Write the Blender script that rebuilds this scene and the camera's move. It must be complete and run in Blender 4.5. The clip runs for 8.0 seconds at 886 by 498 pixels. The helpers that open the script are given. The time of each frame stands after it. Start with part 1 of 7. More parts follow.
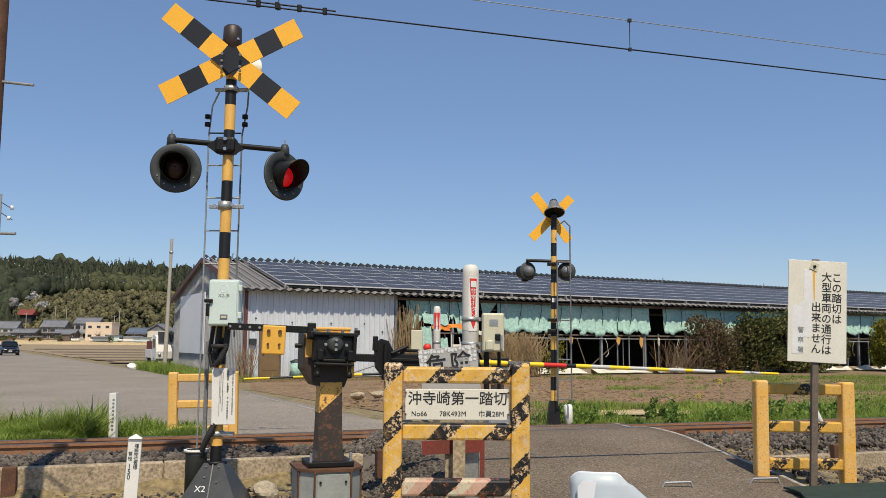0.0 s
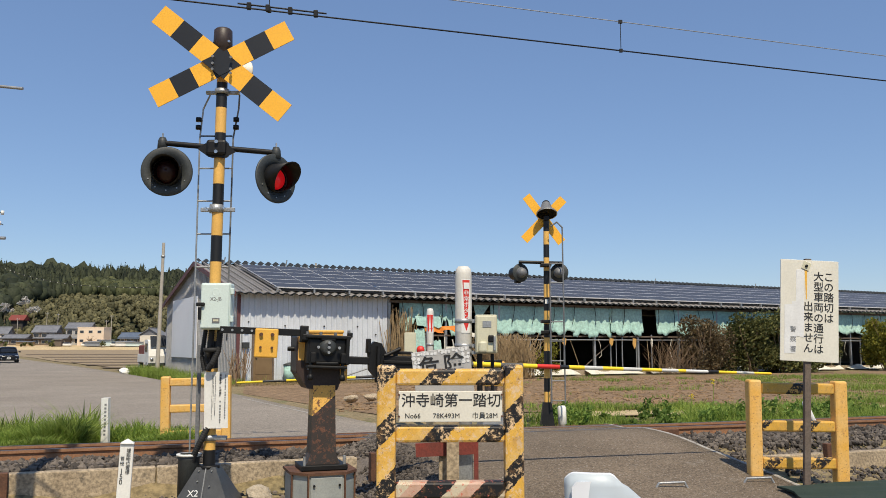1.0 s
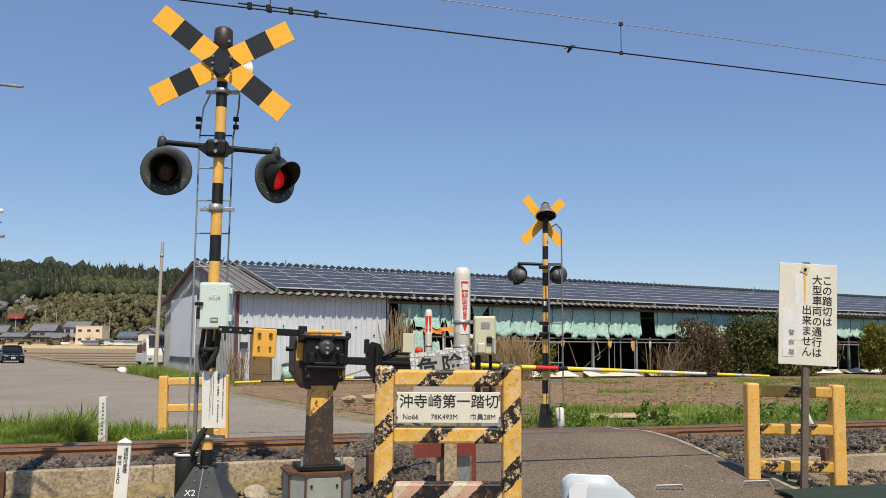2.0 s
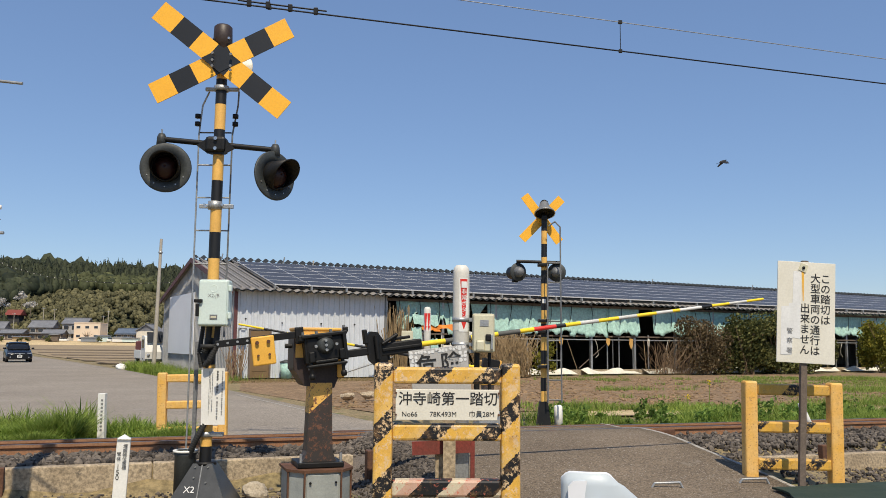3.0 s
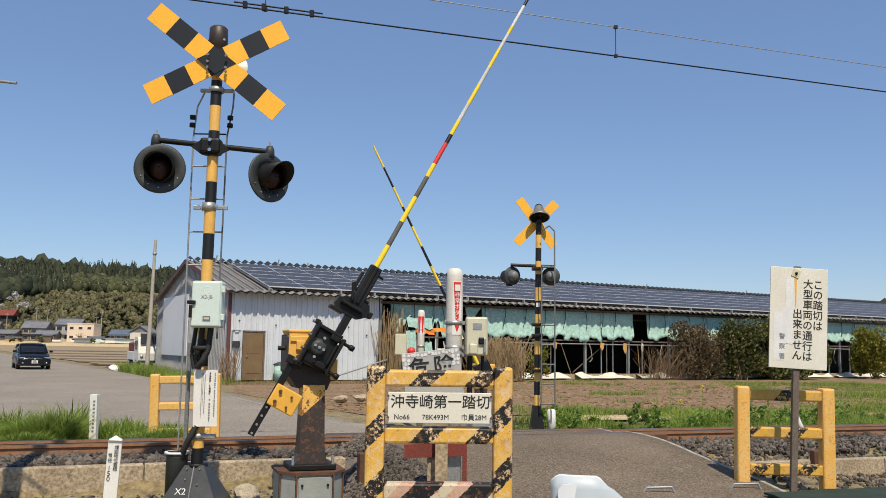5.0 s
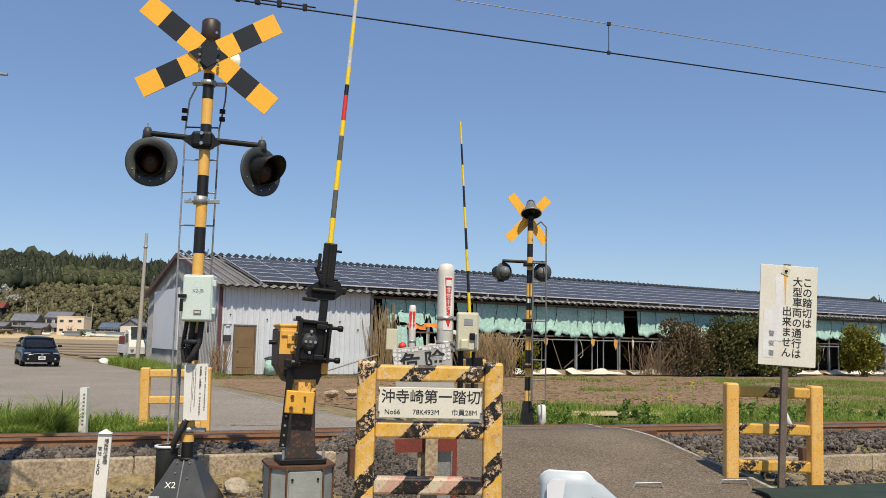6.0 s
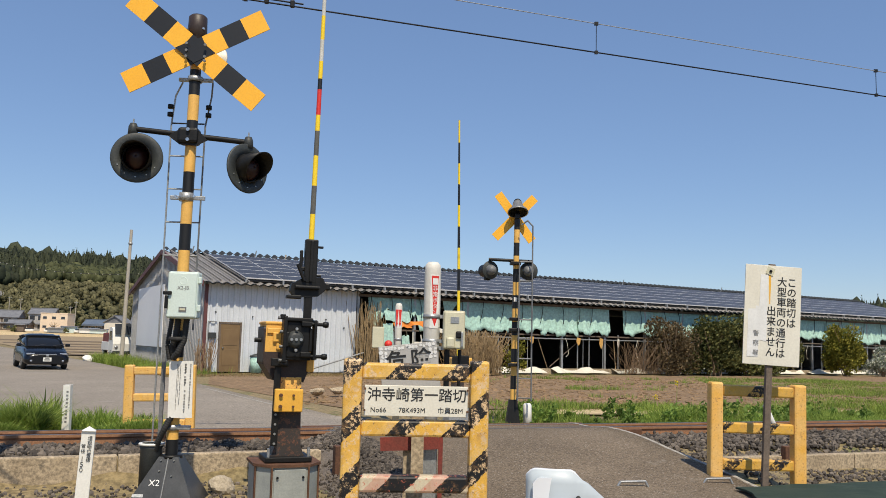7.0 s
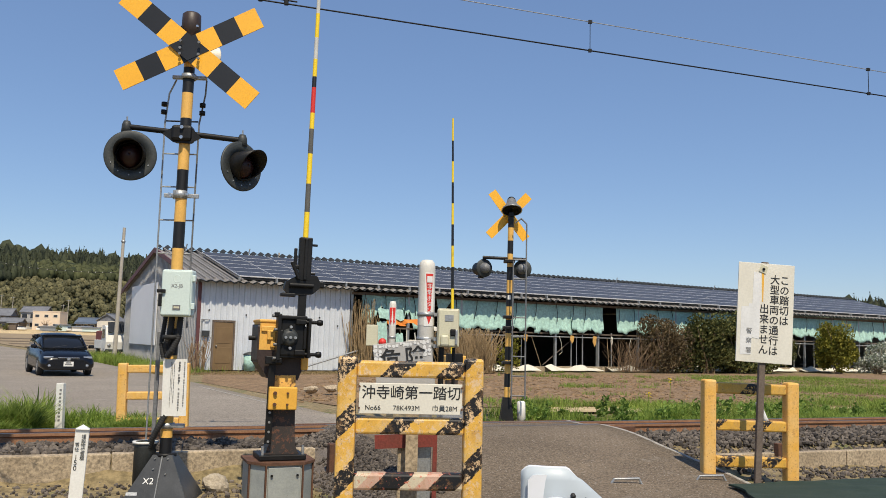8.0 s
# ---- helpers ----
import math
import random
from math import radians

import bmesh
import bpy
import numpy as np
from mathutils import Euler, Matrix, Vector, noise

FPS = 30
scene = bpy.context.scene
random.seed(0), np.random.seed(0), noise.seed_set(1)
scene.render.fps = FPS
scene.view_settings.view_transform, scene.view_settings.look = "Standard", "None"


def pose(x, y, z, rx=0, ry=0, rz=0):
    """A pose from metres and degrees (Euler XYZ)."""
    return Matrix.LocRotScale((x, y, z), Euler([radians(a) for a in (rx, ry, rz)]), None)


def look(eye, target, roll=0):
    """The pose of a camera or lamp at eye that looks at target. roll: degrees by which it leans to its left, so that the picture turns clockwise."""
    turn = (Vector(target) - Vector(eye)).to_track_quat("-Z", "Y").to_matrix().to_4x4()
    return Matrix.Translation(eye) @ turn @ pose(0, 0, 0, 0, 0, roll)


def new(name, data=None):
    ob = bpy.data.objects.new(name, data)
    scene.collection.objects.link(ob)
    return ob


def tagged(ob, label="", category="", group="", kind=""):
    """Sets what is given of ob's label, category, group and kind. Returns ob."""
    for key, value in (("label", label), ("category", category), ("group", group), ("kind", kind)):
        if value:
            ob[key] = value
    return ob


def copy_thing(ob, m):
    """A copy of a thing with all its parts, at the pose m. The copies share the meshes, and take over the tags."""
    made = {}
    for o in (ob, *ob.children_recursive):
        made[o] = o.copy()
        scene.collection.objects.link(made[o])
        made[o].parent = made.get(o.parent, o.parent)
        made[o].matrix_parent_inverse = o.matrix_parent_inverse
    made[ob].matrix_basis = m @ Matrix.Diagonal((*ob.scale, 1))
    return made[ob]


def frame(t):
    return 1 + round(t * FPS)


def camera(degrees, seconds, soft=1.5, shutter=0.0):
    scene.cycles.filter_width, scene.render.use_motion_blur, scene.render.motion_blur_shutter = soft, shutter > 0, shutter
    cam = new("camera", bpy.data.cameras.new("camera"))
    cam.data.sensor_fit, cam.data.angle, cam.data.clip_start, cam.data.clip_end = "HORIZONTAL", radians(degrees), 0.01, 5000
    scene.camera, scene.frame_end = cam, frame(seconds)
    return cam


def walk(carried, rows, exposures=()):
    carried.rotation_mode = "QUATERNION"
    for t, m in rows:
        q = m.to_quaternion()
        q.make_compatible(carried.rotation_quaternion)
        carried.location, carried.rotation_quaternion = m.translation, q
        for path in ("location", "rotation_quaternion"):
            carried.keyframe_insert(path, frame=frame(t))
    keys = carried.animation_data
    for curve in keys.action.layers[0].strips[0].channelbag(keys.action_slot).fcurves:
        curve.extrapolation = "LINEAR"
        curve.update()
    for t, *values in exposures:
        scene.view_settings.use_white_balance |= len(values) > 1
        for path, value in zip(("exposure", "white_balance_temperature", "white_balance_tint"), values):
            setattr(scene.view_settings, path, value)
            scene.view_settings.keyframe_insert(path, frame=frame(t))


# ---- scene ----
# ---- camera ----
cam = camera(55.0, 8.0, soft=0.75)
walk(cam, [
    (0.0, pose(-0.002, -0.013, 1.504, 96.317, -0.422, 0.444)),
    (0.5, pose(-0.002, -0.002, 1.498, 96.259, -0.229, 0.271)),
    (1.0, pose(0.0, 0.0, 1.5, 96.478, 0.0, 0.0)),
    (1.5, pose(0.002, 0.004, 1.499, 96.615, -0.248, -0.016)),
    (3.0, pose(-0.005, -0.01, 1.5, 96.382, -0.491, -0.217)),
    (3.5, pose(-0.002, -0.008, 1.498, 96.62, -0.418, -0.347)),
    (4.0, pose(-0.002, -0.014, 1.501, 96.953, -0.528, -0.353)),
    (4.5, pose(0.002, -0.012, 1.497, 96.839, -0.703, -0.402)),
    (6.0, pose(0.008, -0.022, 1.498, 96.302, -1.214, -1.187)),
    (6.5, pose(0.007, -0.024, 1.498, 96.441, -1.296, -1.586)),
    (7.0, pose(0.005, -0.018, 1.497, 96.214, -1.436, -2.129)),
    (7.5, pose(0.003, -0.02, 1.493, 96.086, -1.435, -2.365)),
    (8.0, pose(-0.001, -0.024, 1.496, 96.088, -1.39, -2.555)),
], exposures=((0.0, -0.16), (0.3, -0.08), (8.0, -0.07)))

# ---- light ----
SUN_EL, SUN_AZ = 57.0, 167.0        # azimuth clockwise from +y
world = bpy.data.worlds.new("sky")
scene.world = world
world.use_nodes = True
wn = world.node_tree
sky = wn.nodes.new("ShaderNodeTexSky")
sky.sky_type = "NISHITA"
sky.sun_disc = False
sky.sun_elevation, sky.sun_rotation = radians(SUN_EL), radians(SUN_AZ)
sky.altitude, sky.air_density, sky.dust_density, sky.ozone_density = 0.0, 1.0, 0.25, 3.5
haze = wn.nodes.new("ShaderNodeMix")
haze.data_type = "RGBA"
haze.inputs[0].default_value = 0.42
haze.inputs[7].default_value = (1.25, 2.05, 4.0, 1)
wn.links.new(sky.outputs[0], haze.inputs[6])
wn.links.new(haze.outputs[2], wn.nodes["Background"].inputs[0])
wn.nodes["Background"].inputs[1].default_value = 0.141
sun = new("sun", bpy.data.lights.new("sun", "SUN"))
sun.data.energy, sun.data.angle, sun.data.color = 5.0, radians(0.53), (1.0, 0.885, 0.70)
az, el = radians(SUN_AZ), radians(SUN_EL)
TO_SUN = Vector((math.sin(az) * math.cos(el), math.cos(az) * math.cos(el), math.sin(el)))
sun.matrix_world = look(TO_SUN * 60, (0, 0, 0))


# ---- materials ----
def nodes_of(name):
    m = bpy.data.materials.new(name)
    m.use_nodes = True
    nt = m.node_tree
    return m, nt, nt.nodes["Principled BSDF"]


def node(nt, kind, **inputs):
    n = nt.nodes.new(kind)
    for k, v in inputs.items():
        n.inputs[k.replace("_", " ")].default_value = v
    return n


def ramp(nt, fac, stops):
    r = nt.nodes.new("ShaderNodeValToRGB")
    els = r.color_ramp.elements
    while len(els) < len(stops):
        els.new(0.5)
    for e, (p, c) in zip(els, stops):
        e.position, e.color = p, (*c, 1)
    nt.links.new(fac, r.inputs[0])
    return r.outputs[0]


def noise_of(nt, coord, scale, detail=4.0, rough=0.6):
    n = node(nt, "ShaderNodeTexNoise", Scale=scale, Detail=detail, Roughness=rough)
    nt.links.new(coord, n.inputs["Vector"])
    return n.outputs["Fac"]


def coords(nt, kind="Object"):
    return nt.nodes.new("ShaderNodeTexCoord").outputs[kind]


def mix(nt, fac, a, b, kind="MIX"):
    m = nt.nodes.new("ShaderNodeMix")
    m.data_type, m.blend_type = "RGBA", kind
    for s, v in ((m.inputs[0], fac), (m.inputs[6], a), (m.inputs[7], b)):
        if isinstance(v, (int, float)):
            s.default_value = v
        elif isinstance(v, tuple):
            s.default_value = (*v, 1)
        else:
            nt.links.new(v, s)
    return m.outputs[2]


def bump(nt, bsdf, height, strength, dist):
    b = node(nt, "ShaderNodeBump", Strength=strength, Distance=dist)
    nt.links.new(height, b.inputs["Height"])
    nt.links.new(b.outputs[0], bsdf.inputs["Normal"])


def surface(name, a, b, rough=0.6, metal=0.0, scale=6.0, fine=60.0, stain=None, stain_at=0.62, depth=0.002, strength=0.4, coord="Object", vary=0.0, spec=0.5, grain=0.45, speck=None):
    """Two tones mixed by coarse and fine grain, with stains and a fine relief."""
    m, nt, p = nodes_of(name)
    co = coords(nt, coord)
    n1, n2 = noise_of(nt, co, scale), noise_of(nt, co, fine, 6)
    c = mix(nt, ramp(nt, n1, [(0.3, (0, 0, 0)), (0.7, (1, 1, 1))]), a, b)
    c = mix(nt, grain, c, ramp(nt, n2, [(0.38, (0.35, 0.35, 0.35)), (0.62, (1.0, 1.0, 1.0))]), "MULTIPLY")
    c = mix(nt, 1.0, c, (1 + 0.42 * grain,) * 3, "MULTIPLY")
    if stain:
        n3 = noise_of(nt, co, scale * 2.3, 8, 0.7)
        c = mix(nt, ramp(nt, n3, [(stain_at, (0, 0, 0)), (stain_at + 0.1, (1, 1, 1))]), c, stain)
    if speck:
        n4 = noise_of(nt, co, fine * 1.5, 2)
        c = mix(nt, ramp(nt, n4, [(0.63, (0, 0, 0)), (0.67, (1, 1, 1))]), c, speck)
    if vary:
        info = nt.nodes.new("ShaderNodeObjectInfo")
        c = mix(nt, vary, c, ramp(nt, info.outputs["Random"], [(0, (0.4, 0.4, 0.4)), (1, (1.5, 1.5, 1.5))]), "MULTIPLY")
    nt.links.new(c, p.inputs["Base Color"])
    p.inputs["Roughness"].default_value, p.inputs["Metallic"].default_value = rough, metal
    p.inputs["Specular IOR Level"].default_value = spec
    bump(nt, p, n2, strength, depth)
    return m


def striped(name, colours, period, axis=(0, 0, 1), offset=0.0, chip=0.6, under=(0.55, 0.42, 0.25), rough=0.5, wobble=0.0):
    """Bands of paint along an axis of the object, chipped down to what lies under."""
    m, nt, p = nodes_of(name)
    co = coords(nt)
    d = nt.nodes.new("ShaderNodeVectorMath")
    d.operation = "DOT_PRODUCT"
    nt.links.new(co, d.inputs[0])
    d.inputs[1].default_value = axis
    f = nt.nodes.new("ShaderNodeMath")
    f.operation = "MULTIPLY_ADD"
    nt.links.new(d.outputs["Value"], f.inputs[0])
    f.inputs[1].default_value, f.inputs[2].default_value = 1 / period, offset
    val = f.outputs[0]
    if wobble:
        w = nt.nodes.new("ShaderNodeMath")
        w.operation = "MULTIPLY_ADD"
        nt.links.new(noise_of(nt, co, 25, 6, 0.75), w.inputs[0])
        w.inputs[1].default_value = wobble
        nt.links.new(val, w.inputs[2])
        val = w.outputs[0]
    fr = nt.nodes.new("ShaderNodeMath")
    fr.operation = "FRACT"
    nt.links.new(val, fr.inputs[0])
    r = nt.nodes.new("ShaderNodeValToRGB")
    r.color_ramp.interpolation = "CONSTANT"
    els = r.color_ramp.elements
    while len(els) < len(colours):
        els.new(0.5)
    for i, (e, c) in enumerate(zip(els, colours)):
        e.position, e.color = i / len(colours), (*c, 1)
    nt.links.new(fr.outputs[0], r.inputs[0])
    n1, n2 = noise_of(nt, co, 22, 10, 0.78), noise_of(nt, co, 90, 5)
    c = mix(nt, ramp(nt, n1, [(chip, (0, 0, 0)), (chip + 0.03, (1, 1, 1))]), r.outputs[0], under)
    n5 = noise_of(nt, co, 31, 9, 0.8)
    c = mix(nt, ramp(nt, n5, [(chip + 0.06, (0, 0, 0)), (chip + 0.10, (1, 1, 1))]), c, (0.17, 0.085, 0.04))
    n6 = noise_of(nt, co, 5, 4)
    c = mix(nt, 0.5, c, ramp(nt, n6, [(0.35, (0.72, 0.70, 0.66)), (0.65, (1.05, 1.05, 1.05))]), "MULTIPLY")
    c = mix(nt, 0.4, c, ramp(nt, n2, [(0.3, (0.6, 0.6, 0.6)), (0.7, (1.05, 1.05, 1.05))]), "MULTIPLY")
    if wobble:
        n7, n8 = noise_of(nt, co, 8, 8, 0.75), noise_of(nt, co, 150, 3)
        c = mix(nt, ramp(nt, n7, [(0.52, (0, 0, 0)), (0.68, (0.55, 0.55, 0.55))]), c, (0.40, 0.22, 0.085))
        c = mix(nt, ramp(nt, n8, [(0.66, (0, 0, 0)), (0.70, (0.8, 0.8, 0.8))]), c, (0.10, 0.06, 0.035))
    nt.links.new(c, p.inputs["Base Color"])
    p.inputs["Roughness"].default_value = rough
    bump(nt, p, n1, 0.35, 0.003)
    return m


YEL, BLK = (0.86, 0.50, 0.12), (0.007, 0.0075, 0.009)
M = dict(
    sign_yellow=surface("sign_yellow", (0.92, 0.47, 0.03), (0.88, 0.44, 0.03), 0.45, scale=3, depth=0.0005, grain=0.12),
    sign_black=surface("sign_black", (0.007, 0.008, 0.010), (0.011, 0.012, 0.014), 0.45, scale=3, depth=0.0005, grain=0.12),
    pole=striped("pole_paint", [YEL, BLK], 0.515, offset=-3.86 / 0.515 + 0.5, chip=0.74),
    far_pole=striped("far_pole_paint", [YEL, BLK], 0.5, offset=0.2, chip=0.74),
    black=surface("black_steel", (0.006, 0.0065, 0.007), (0.014, 0.0135, 0.013), 0.5, 0.15, stain=(0.08, 0.04, 0.022), stain_at=0.74, spec=0.35),
    dark=surface("dark_grey_paint", (0.04, 0.045, 0.045), (0.027, 0.03, 0.03), 0.55, stain=(0.45, 0.45, 0.42), stain_at=0.68),
    rust=surface("rusted_steel", (0.09, 0.045, 0.028), (0.16, 0.075, 0.04), 0.8, 0.2, scale=9),
    rail=surface("rail_steel", (0.24, 0.12, 0.062), (0.34, 0.175, 0.09), 0.7, 0.15, scale=9),
    railtop=surface("polished_rail", (0.35, 0.30, 0.27), (0.2, 0.15, 0.12), 0.35, 0.9),
    galv=surface("galvanised_steel", (0.42, 0.43, 0.43), (0.33, 0.34, 0.34), 0.45, 0.6, stain=(0.25, 0.15, 0.08), stain_at=0.72),
    mint=surface("pale_mint_paint", (0.62, 0.72, 0.67), (0.58, 0.68, 0.64), 0.4, scale=3, stain=(0.45, 0.46, 0.38), stain_at=0.75, depth=0.0005, grain=0.12),
    white=surface("white_paint", (0.78, 0.77, 0.72), (0.70, 0.69, 0.64), 0.5, scale=4, stain=(0.5, 0.47, 0.4), stain_at=0.74, depth=0.0008, grain=0.12),
    cream=surface("cream_plate", (0.74, 0.71, 0.61), (0.66, 0.63, 0.53), 0.5, scale=3, stain=(0.5, 0.45, 0.33), stain_at=0.72, depth=0.0006, grain=0.12),
    ivory=surface("ivory_box", (0.60, 0.58, 0.42), (0.55, 0.52, 0.38), 0.5, stain=(0.36, 0.31, 0.2), stain_at=0.7, grain=0.12),
    tube=surface("grey_white_tube", (0.66, 0.64, 0.58), (0.58, 0.56, 0.50), 0.55, stain=(0.42, 0.38, 0.31), stain_at=0.7, grain=0.12),
    red=surface("red_print", (0.68, 0.03, 0.02), (0.6, 0.035, 0.025), 0.5, depth=0.0005, grain=0.12),
    ink=surface("black_lettering", (0.012, 0.012, 0.012), (0.02, 0.02, 0.02), 0.6, depth=0.0003, grain=0.12),
    greyink=surface("faded_lettering", (0.16, 0.16, 0.16), (0.24, 0.24, 0.23), 0.6, depth=0.0003, grain=0.12),
    whiteink=surface("white_lettering", (0.75, 0.75, 0.73), (0.65, 0.65, 0.63), 0.6, depth=0.0003, grain=0.12),
    guard=striped("guard_paint", [(0.80, 0.46, 0.07), (0.78, 0.45, 0.08), (0.80, 0.50, 0.13), BLK, BLK], 0.29, axis=(0.7, 0, -0.7), offset=0.1, chip=0.53, under=(0.78, 0.56, 0.32), wobble=0.2),
    guard_white=striped("guard_white_paint", [(0.66, 0.58, 0.42), (0.62, 0.40, 0.30), BLK, BLK], 0.29, axis=(0.7, 0, -0.7), offset=0.2, chip=0.57, under=(0.58, 0.16, 0.10), wobble=0.12),
    guard_yel=surface("worn_orange_paint", (0.76, 0.40, 0.06), (0.74, 0.47, 0.17), 0.6, scale=5, fine=40, stain=(0.50, 0.26, 0.09), stain_at=0.60, depth=0.006, grain=0.14, speck=(0.42, 0.20, 0.07)),
    concrete=surface("old_concrete", (0.43, 0.345, 0.235), (0.30, 0.235, 0.155), 0.9, scale=2.5, fine=30, grain=0.8, stain=(0.10, 0.085, 0.065), stain_at=0.6, depth=0.01),
    asphalt=surface("grey_asphalt", (0.182, 0.144, 0.104), (0.122, 0.096, 0.069), 0.9, scale=0.7, fine=38, grain=0.8, speck=(0.36, 0.33, 0.29), stain=(0.235, 0.21, 0.175), stain_at=0.62, depth=0.008, strength=0.6, spec=0.15),
    asphalt_far=surface("pale_asphalt", (0.285, 0.250, 0.208), (0.225, 0.197, 0.164), 0.9, scale=0.35, fine=30, grain=0.7, stain=(0.30, 0.27, 0.24), stain_at=0.6, depth=0.006, spec=0.2),
    soil=surface("tilled_soil", (0.19, 0.122, 0.066), (0.26, 0.172, 0.095), 1.0, scale=0.7, fine=7, grain=0.8, stain=(0.20, 0.17, 0.07), stain_at=0.60, depth=0.08, strength=0.8),
    ground=surface("rough_ground", (0.19, 0.15, 0.07), (0.25, 0.19, 0.10), 1.0, scale=0.35, fine=14, grain=0.8, stain=(0.08, 0.11, 0.03), stain_at=0.55, depth=0.05),
    gravel=surface("dark_gravel", (0.17, 0.145, 0.125), (0.11, 0.095, 0.085), 0.95, scale=3, fine=45, depth=0.02, strength=0.9),
    stone=surface("ballast_stone", (0.20, 0.175, 0.155), (0.12, 0.105, 0.098), 0.9, scale=5, fine=50, depth=0.005),
    siding=surface("pale_metal_siding", (0.65, 0.685, 0.72), (0.54, 0.57, 0.60), 0.5, 0.1, scale=0.7, fine=14, stain=(0.24, 0.18, 0.13), stain_at=0.72, grain=0.12),
    gable=surface("grey_gable_boards", (0.40, 0.40, 0.40), (0.31, 0.31, 0.31), 0.7, scale=0.8, fine=18, stain=(0.12, 0.10, 0.08), stain_at=0.66),
    maroon=surface("maroon_trim", (0.13, 0.045, 0.045), (0.10, 0.04, 0.04), 0.6, grain=0.12),
    roof=surface("weathered_corrugated_sheet", (0.30, 0.28, 0.255), (0.22, 0.205, 0.19), 0.6, 0.2, scale=0.6, fine=10, stain=(0.14, 0.12, 0.10), stain_at=0.66),
    roofedge=surface("dark_corrugated_ridge", (0.020, 0.023, 0.023), (0.040, 0.043, 0.043), 0.6, spec=0.3),
    green=surface("pale_mint_tarpaulin", (0.40, 0.60, 0.52), (0.33, 0.52, 0.45), 0.75, scale=0.9, fine=8, stain=(0.50, 0.66, 0.58), stain_at=0.64, depth=0.02),
    # near black: the dimness inside the barn is put into this colour
    inside=surface("shade_black_boards", (0.035, 0.032, 0.03), (0.05, 0.045, 0.04), 0.9),
    reed=surface("dry_reed", (0.42, 0.31, 0.17), (0.32, 0.23, 0.13), 0.9, vary=0.3),
    twig=surface("bare_twigs", (0.30, 0.21, 0.13), (0.20, 0.135, 0.08), 0.9),
    wood=surface("weathered_wood", (0.17, 0.13, 0.10), (0.11, 0.085, 0.065), 0.85, scale=5),
    door=surface("brown_door", (0.20, 0.13, 0.06), (0.16, 0.10, 0.045), 0.6, scale=2, grain=0.12),
    net=surface("dark_green_mat", (0.012, 0.028, 0.018), (0.024, 0.042, 0.028), 0.9, scale=5, fine=120, depth=0.006),
    rubber=surface("black_rubber", (0.015, 0.015, 0.015), (0.025, 0.025, 0.025), 0.75),
    tile=surface("dark_roof_tile", (0.12, 0.125, 0.14), (0.19, 0.195, 0.21), 0.6, scale=0.6, fine=6),
    plaster=surface("pale_plaster", (0.66, 0.61, 0.52), (0.60, 0.55, 0.46), 0.9, scale=0.3, fine=6, grain=0.12),
    peach=surface("peach_render", (0.74, 0.60, 0.45), (0.69, 0.55, 0.41), 0.9, scale=0.2, fine=6, grain=0.12),
    pane=surface("dark_window", (0.03, 0.035, 0.045), (0.05, 0.055, 0.065), 0.15, scale=0.5),
    field=surface("dry_field", (0.44, 0.34, 0.19), (0.52, 0.40, 0.23), 1.0, scale=0.12, fine=2.5, depth=0.1),
    furrow=surface("dark_furrow", (0.13, 0.095, 0.06), (0.18, 0.13, 0.078), 1.0, scale=0.2, fine=3, depth=0.1),
    brownfield=surface("brown_paddy", (0.24, 0.18, 0.105), (0.31, 0.235, 0.14), 1.0, scale=0.25, fine=2.5, depth=0.1),
    fadedline=surface("faded_white_line", (0.46, 0.43, 0.38), (0.22, 0.20, 0.17), 0.9, scale=9, fine=60, grain=0.6),
    orange=surface("orange_plastic", (0.75, 0.22, 0.02), (0.65, 0.2, 0.02), 0.5),
    chrome=surface("bright_metal", (0.6, 0.6, 0.6), (0.5, 0.5, 0.5), 0.25, 0.9),
)


def plain(name, colour, rough, metal=0.0, coat=0.0, glow=None):
    m, nt, p = nodes_of(name)
    co = coords(nt)
    c = mix(nt, ramp(nt, noise_of(nt, co, 3), [(0.3, (0, 0, 0)), (0.7, (1, 1, 1))]), colour, tuple(v * 0.88 for v in colour))
    nt.links.new(c, p.inputs["Base Color"])
    p.inputs["Roughness"].default_value, p.inputs["Metallic"].default_value, p.inputs["Coat Weight"].default_value = rough, metal, coat
    if glow:
        p.inputs["Emission Color"].default_value, p.inputs["Emission Strength"].default_value = (*glow[0], 1), glow[1]
    return m


M["carpaint"] = plain("dark_blue_car_paint", (0.003, 0.0035, 0.006), 0.22)
M["carglass"] = plain("tinted_car_glass", (0.012, 0.014, 0.018), 0.08)
M["lens"] = plain("lamp_lens_lit", (0.5, 0.01, 0.008), 0.3, glow=((1.0, 0.012, 0.014), 1.1))
M["lens_aside"] = plain("lamp_lens_lit_aimed_away", (0.45, 0.01, 0.012), 0.35, glow=((1.0, 0.012, 0.02), 0.30))
M["redglass"] = plain("dark_red_glass", (0.022, 0.003, 0.003), 0.5)
M["headlight"] = plain("headlight_glass", (0.40, 0.42, 0.45), 0.15, 0.5)
M["scooter"] = plain("pale_grey_cowl", (0.52, 0.58, 0.62), 0.45)
M["panel"] = plain("solar_glass", (0.050, 0.050, 0.056), 0.42)
M["alu"] = plain("aluminium_frame", (0.74, 0.74, 0.74), 0.5, 0.1)
M["lampboard"] = surface("chipped_lamp_board", (0.040, 0.046, 0.045), (0.028, 0.032, 0.032), 0.55, scale=11, fine=60, stain=(0.50, 0.50, 0.47), stain_at=0.665)
M["footsteel"] = surface("dark_sheet_steel", (0.022, 0.025, 0.028), (0.045, 0.049, 0.053), 0.38, 0.2, stain=(0.12, 0.10, 0.08), stain_at=0.70, grain=0.2)
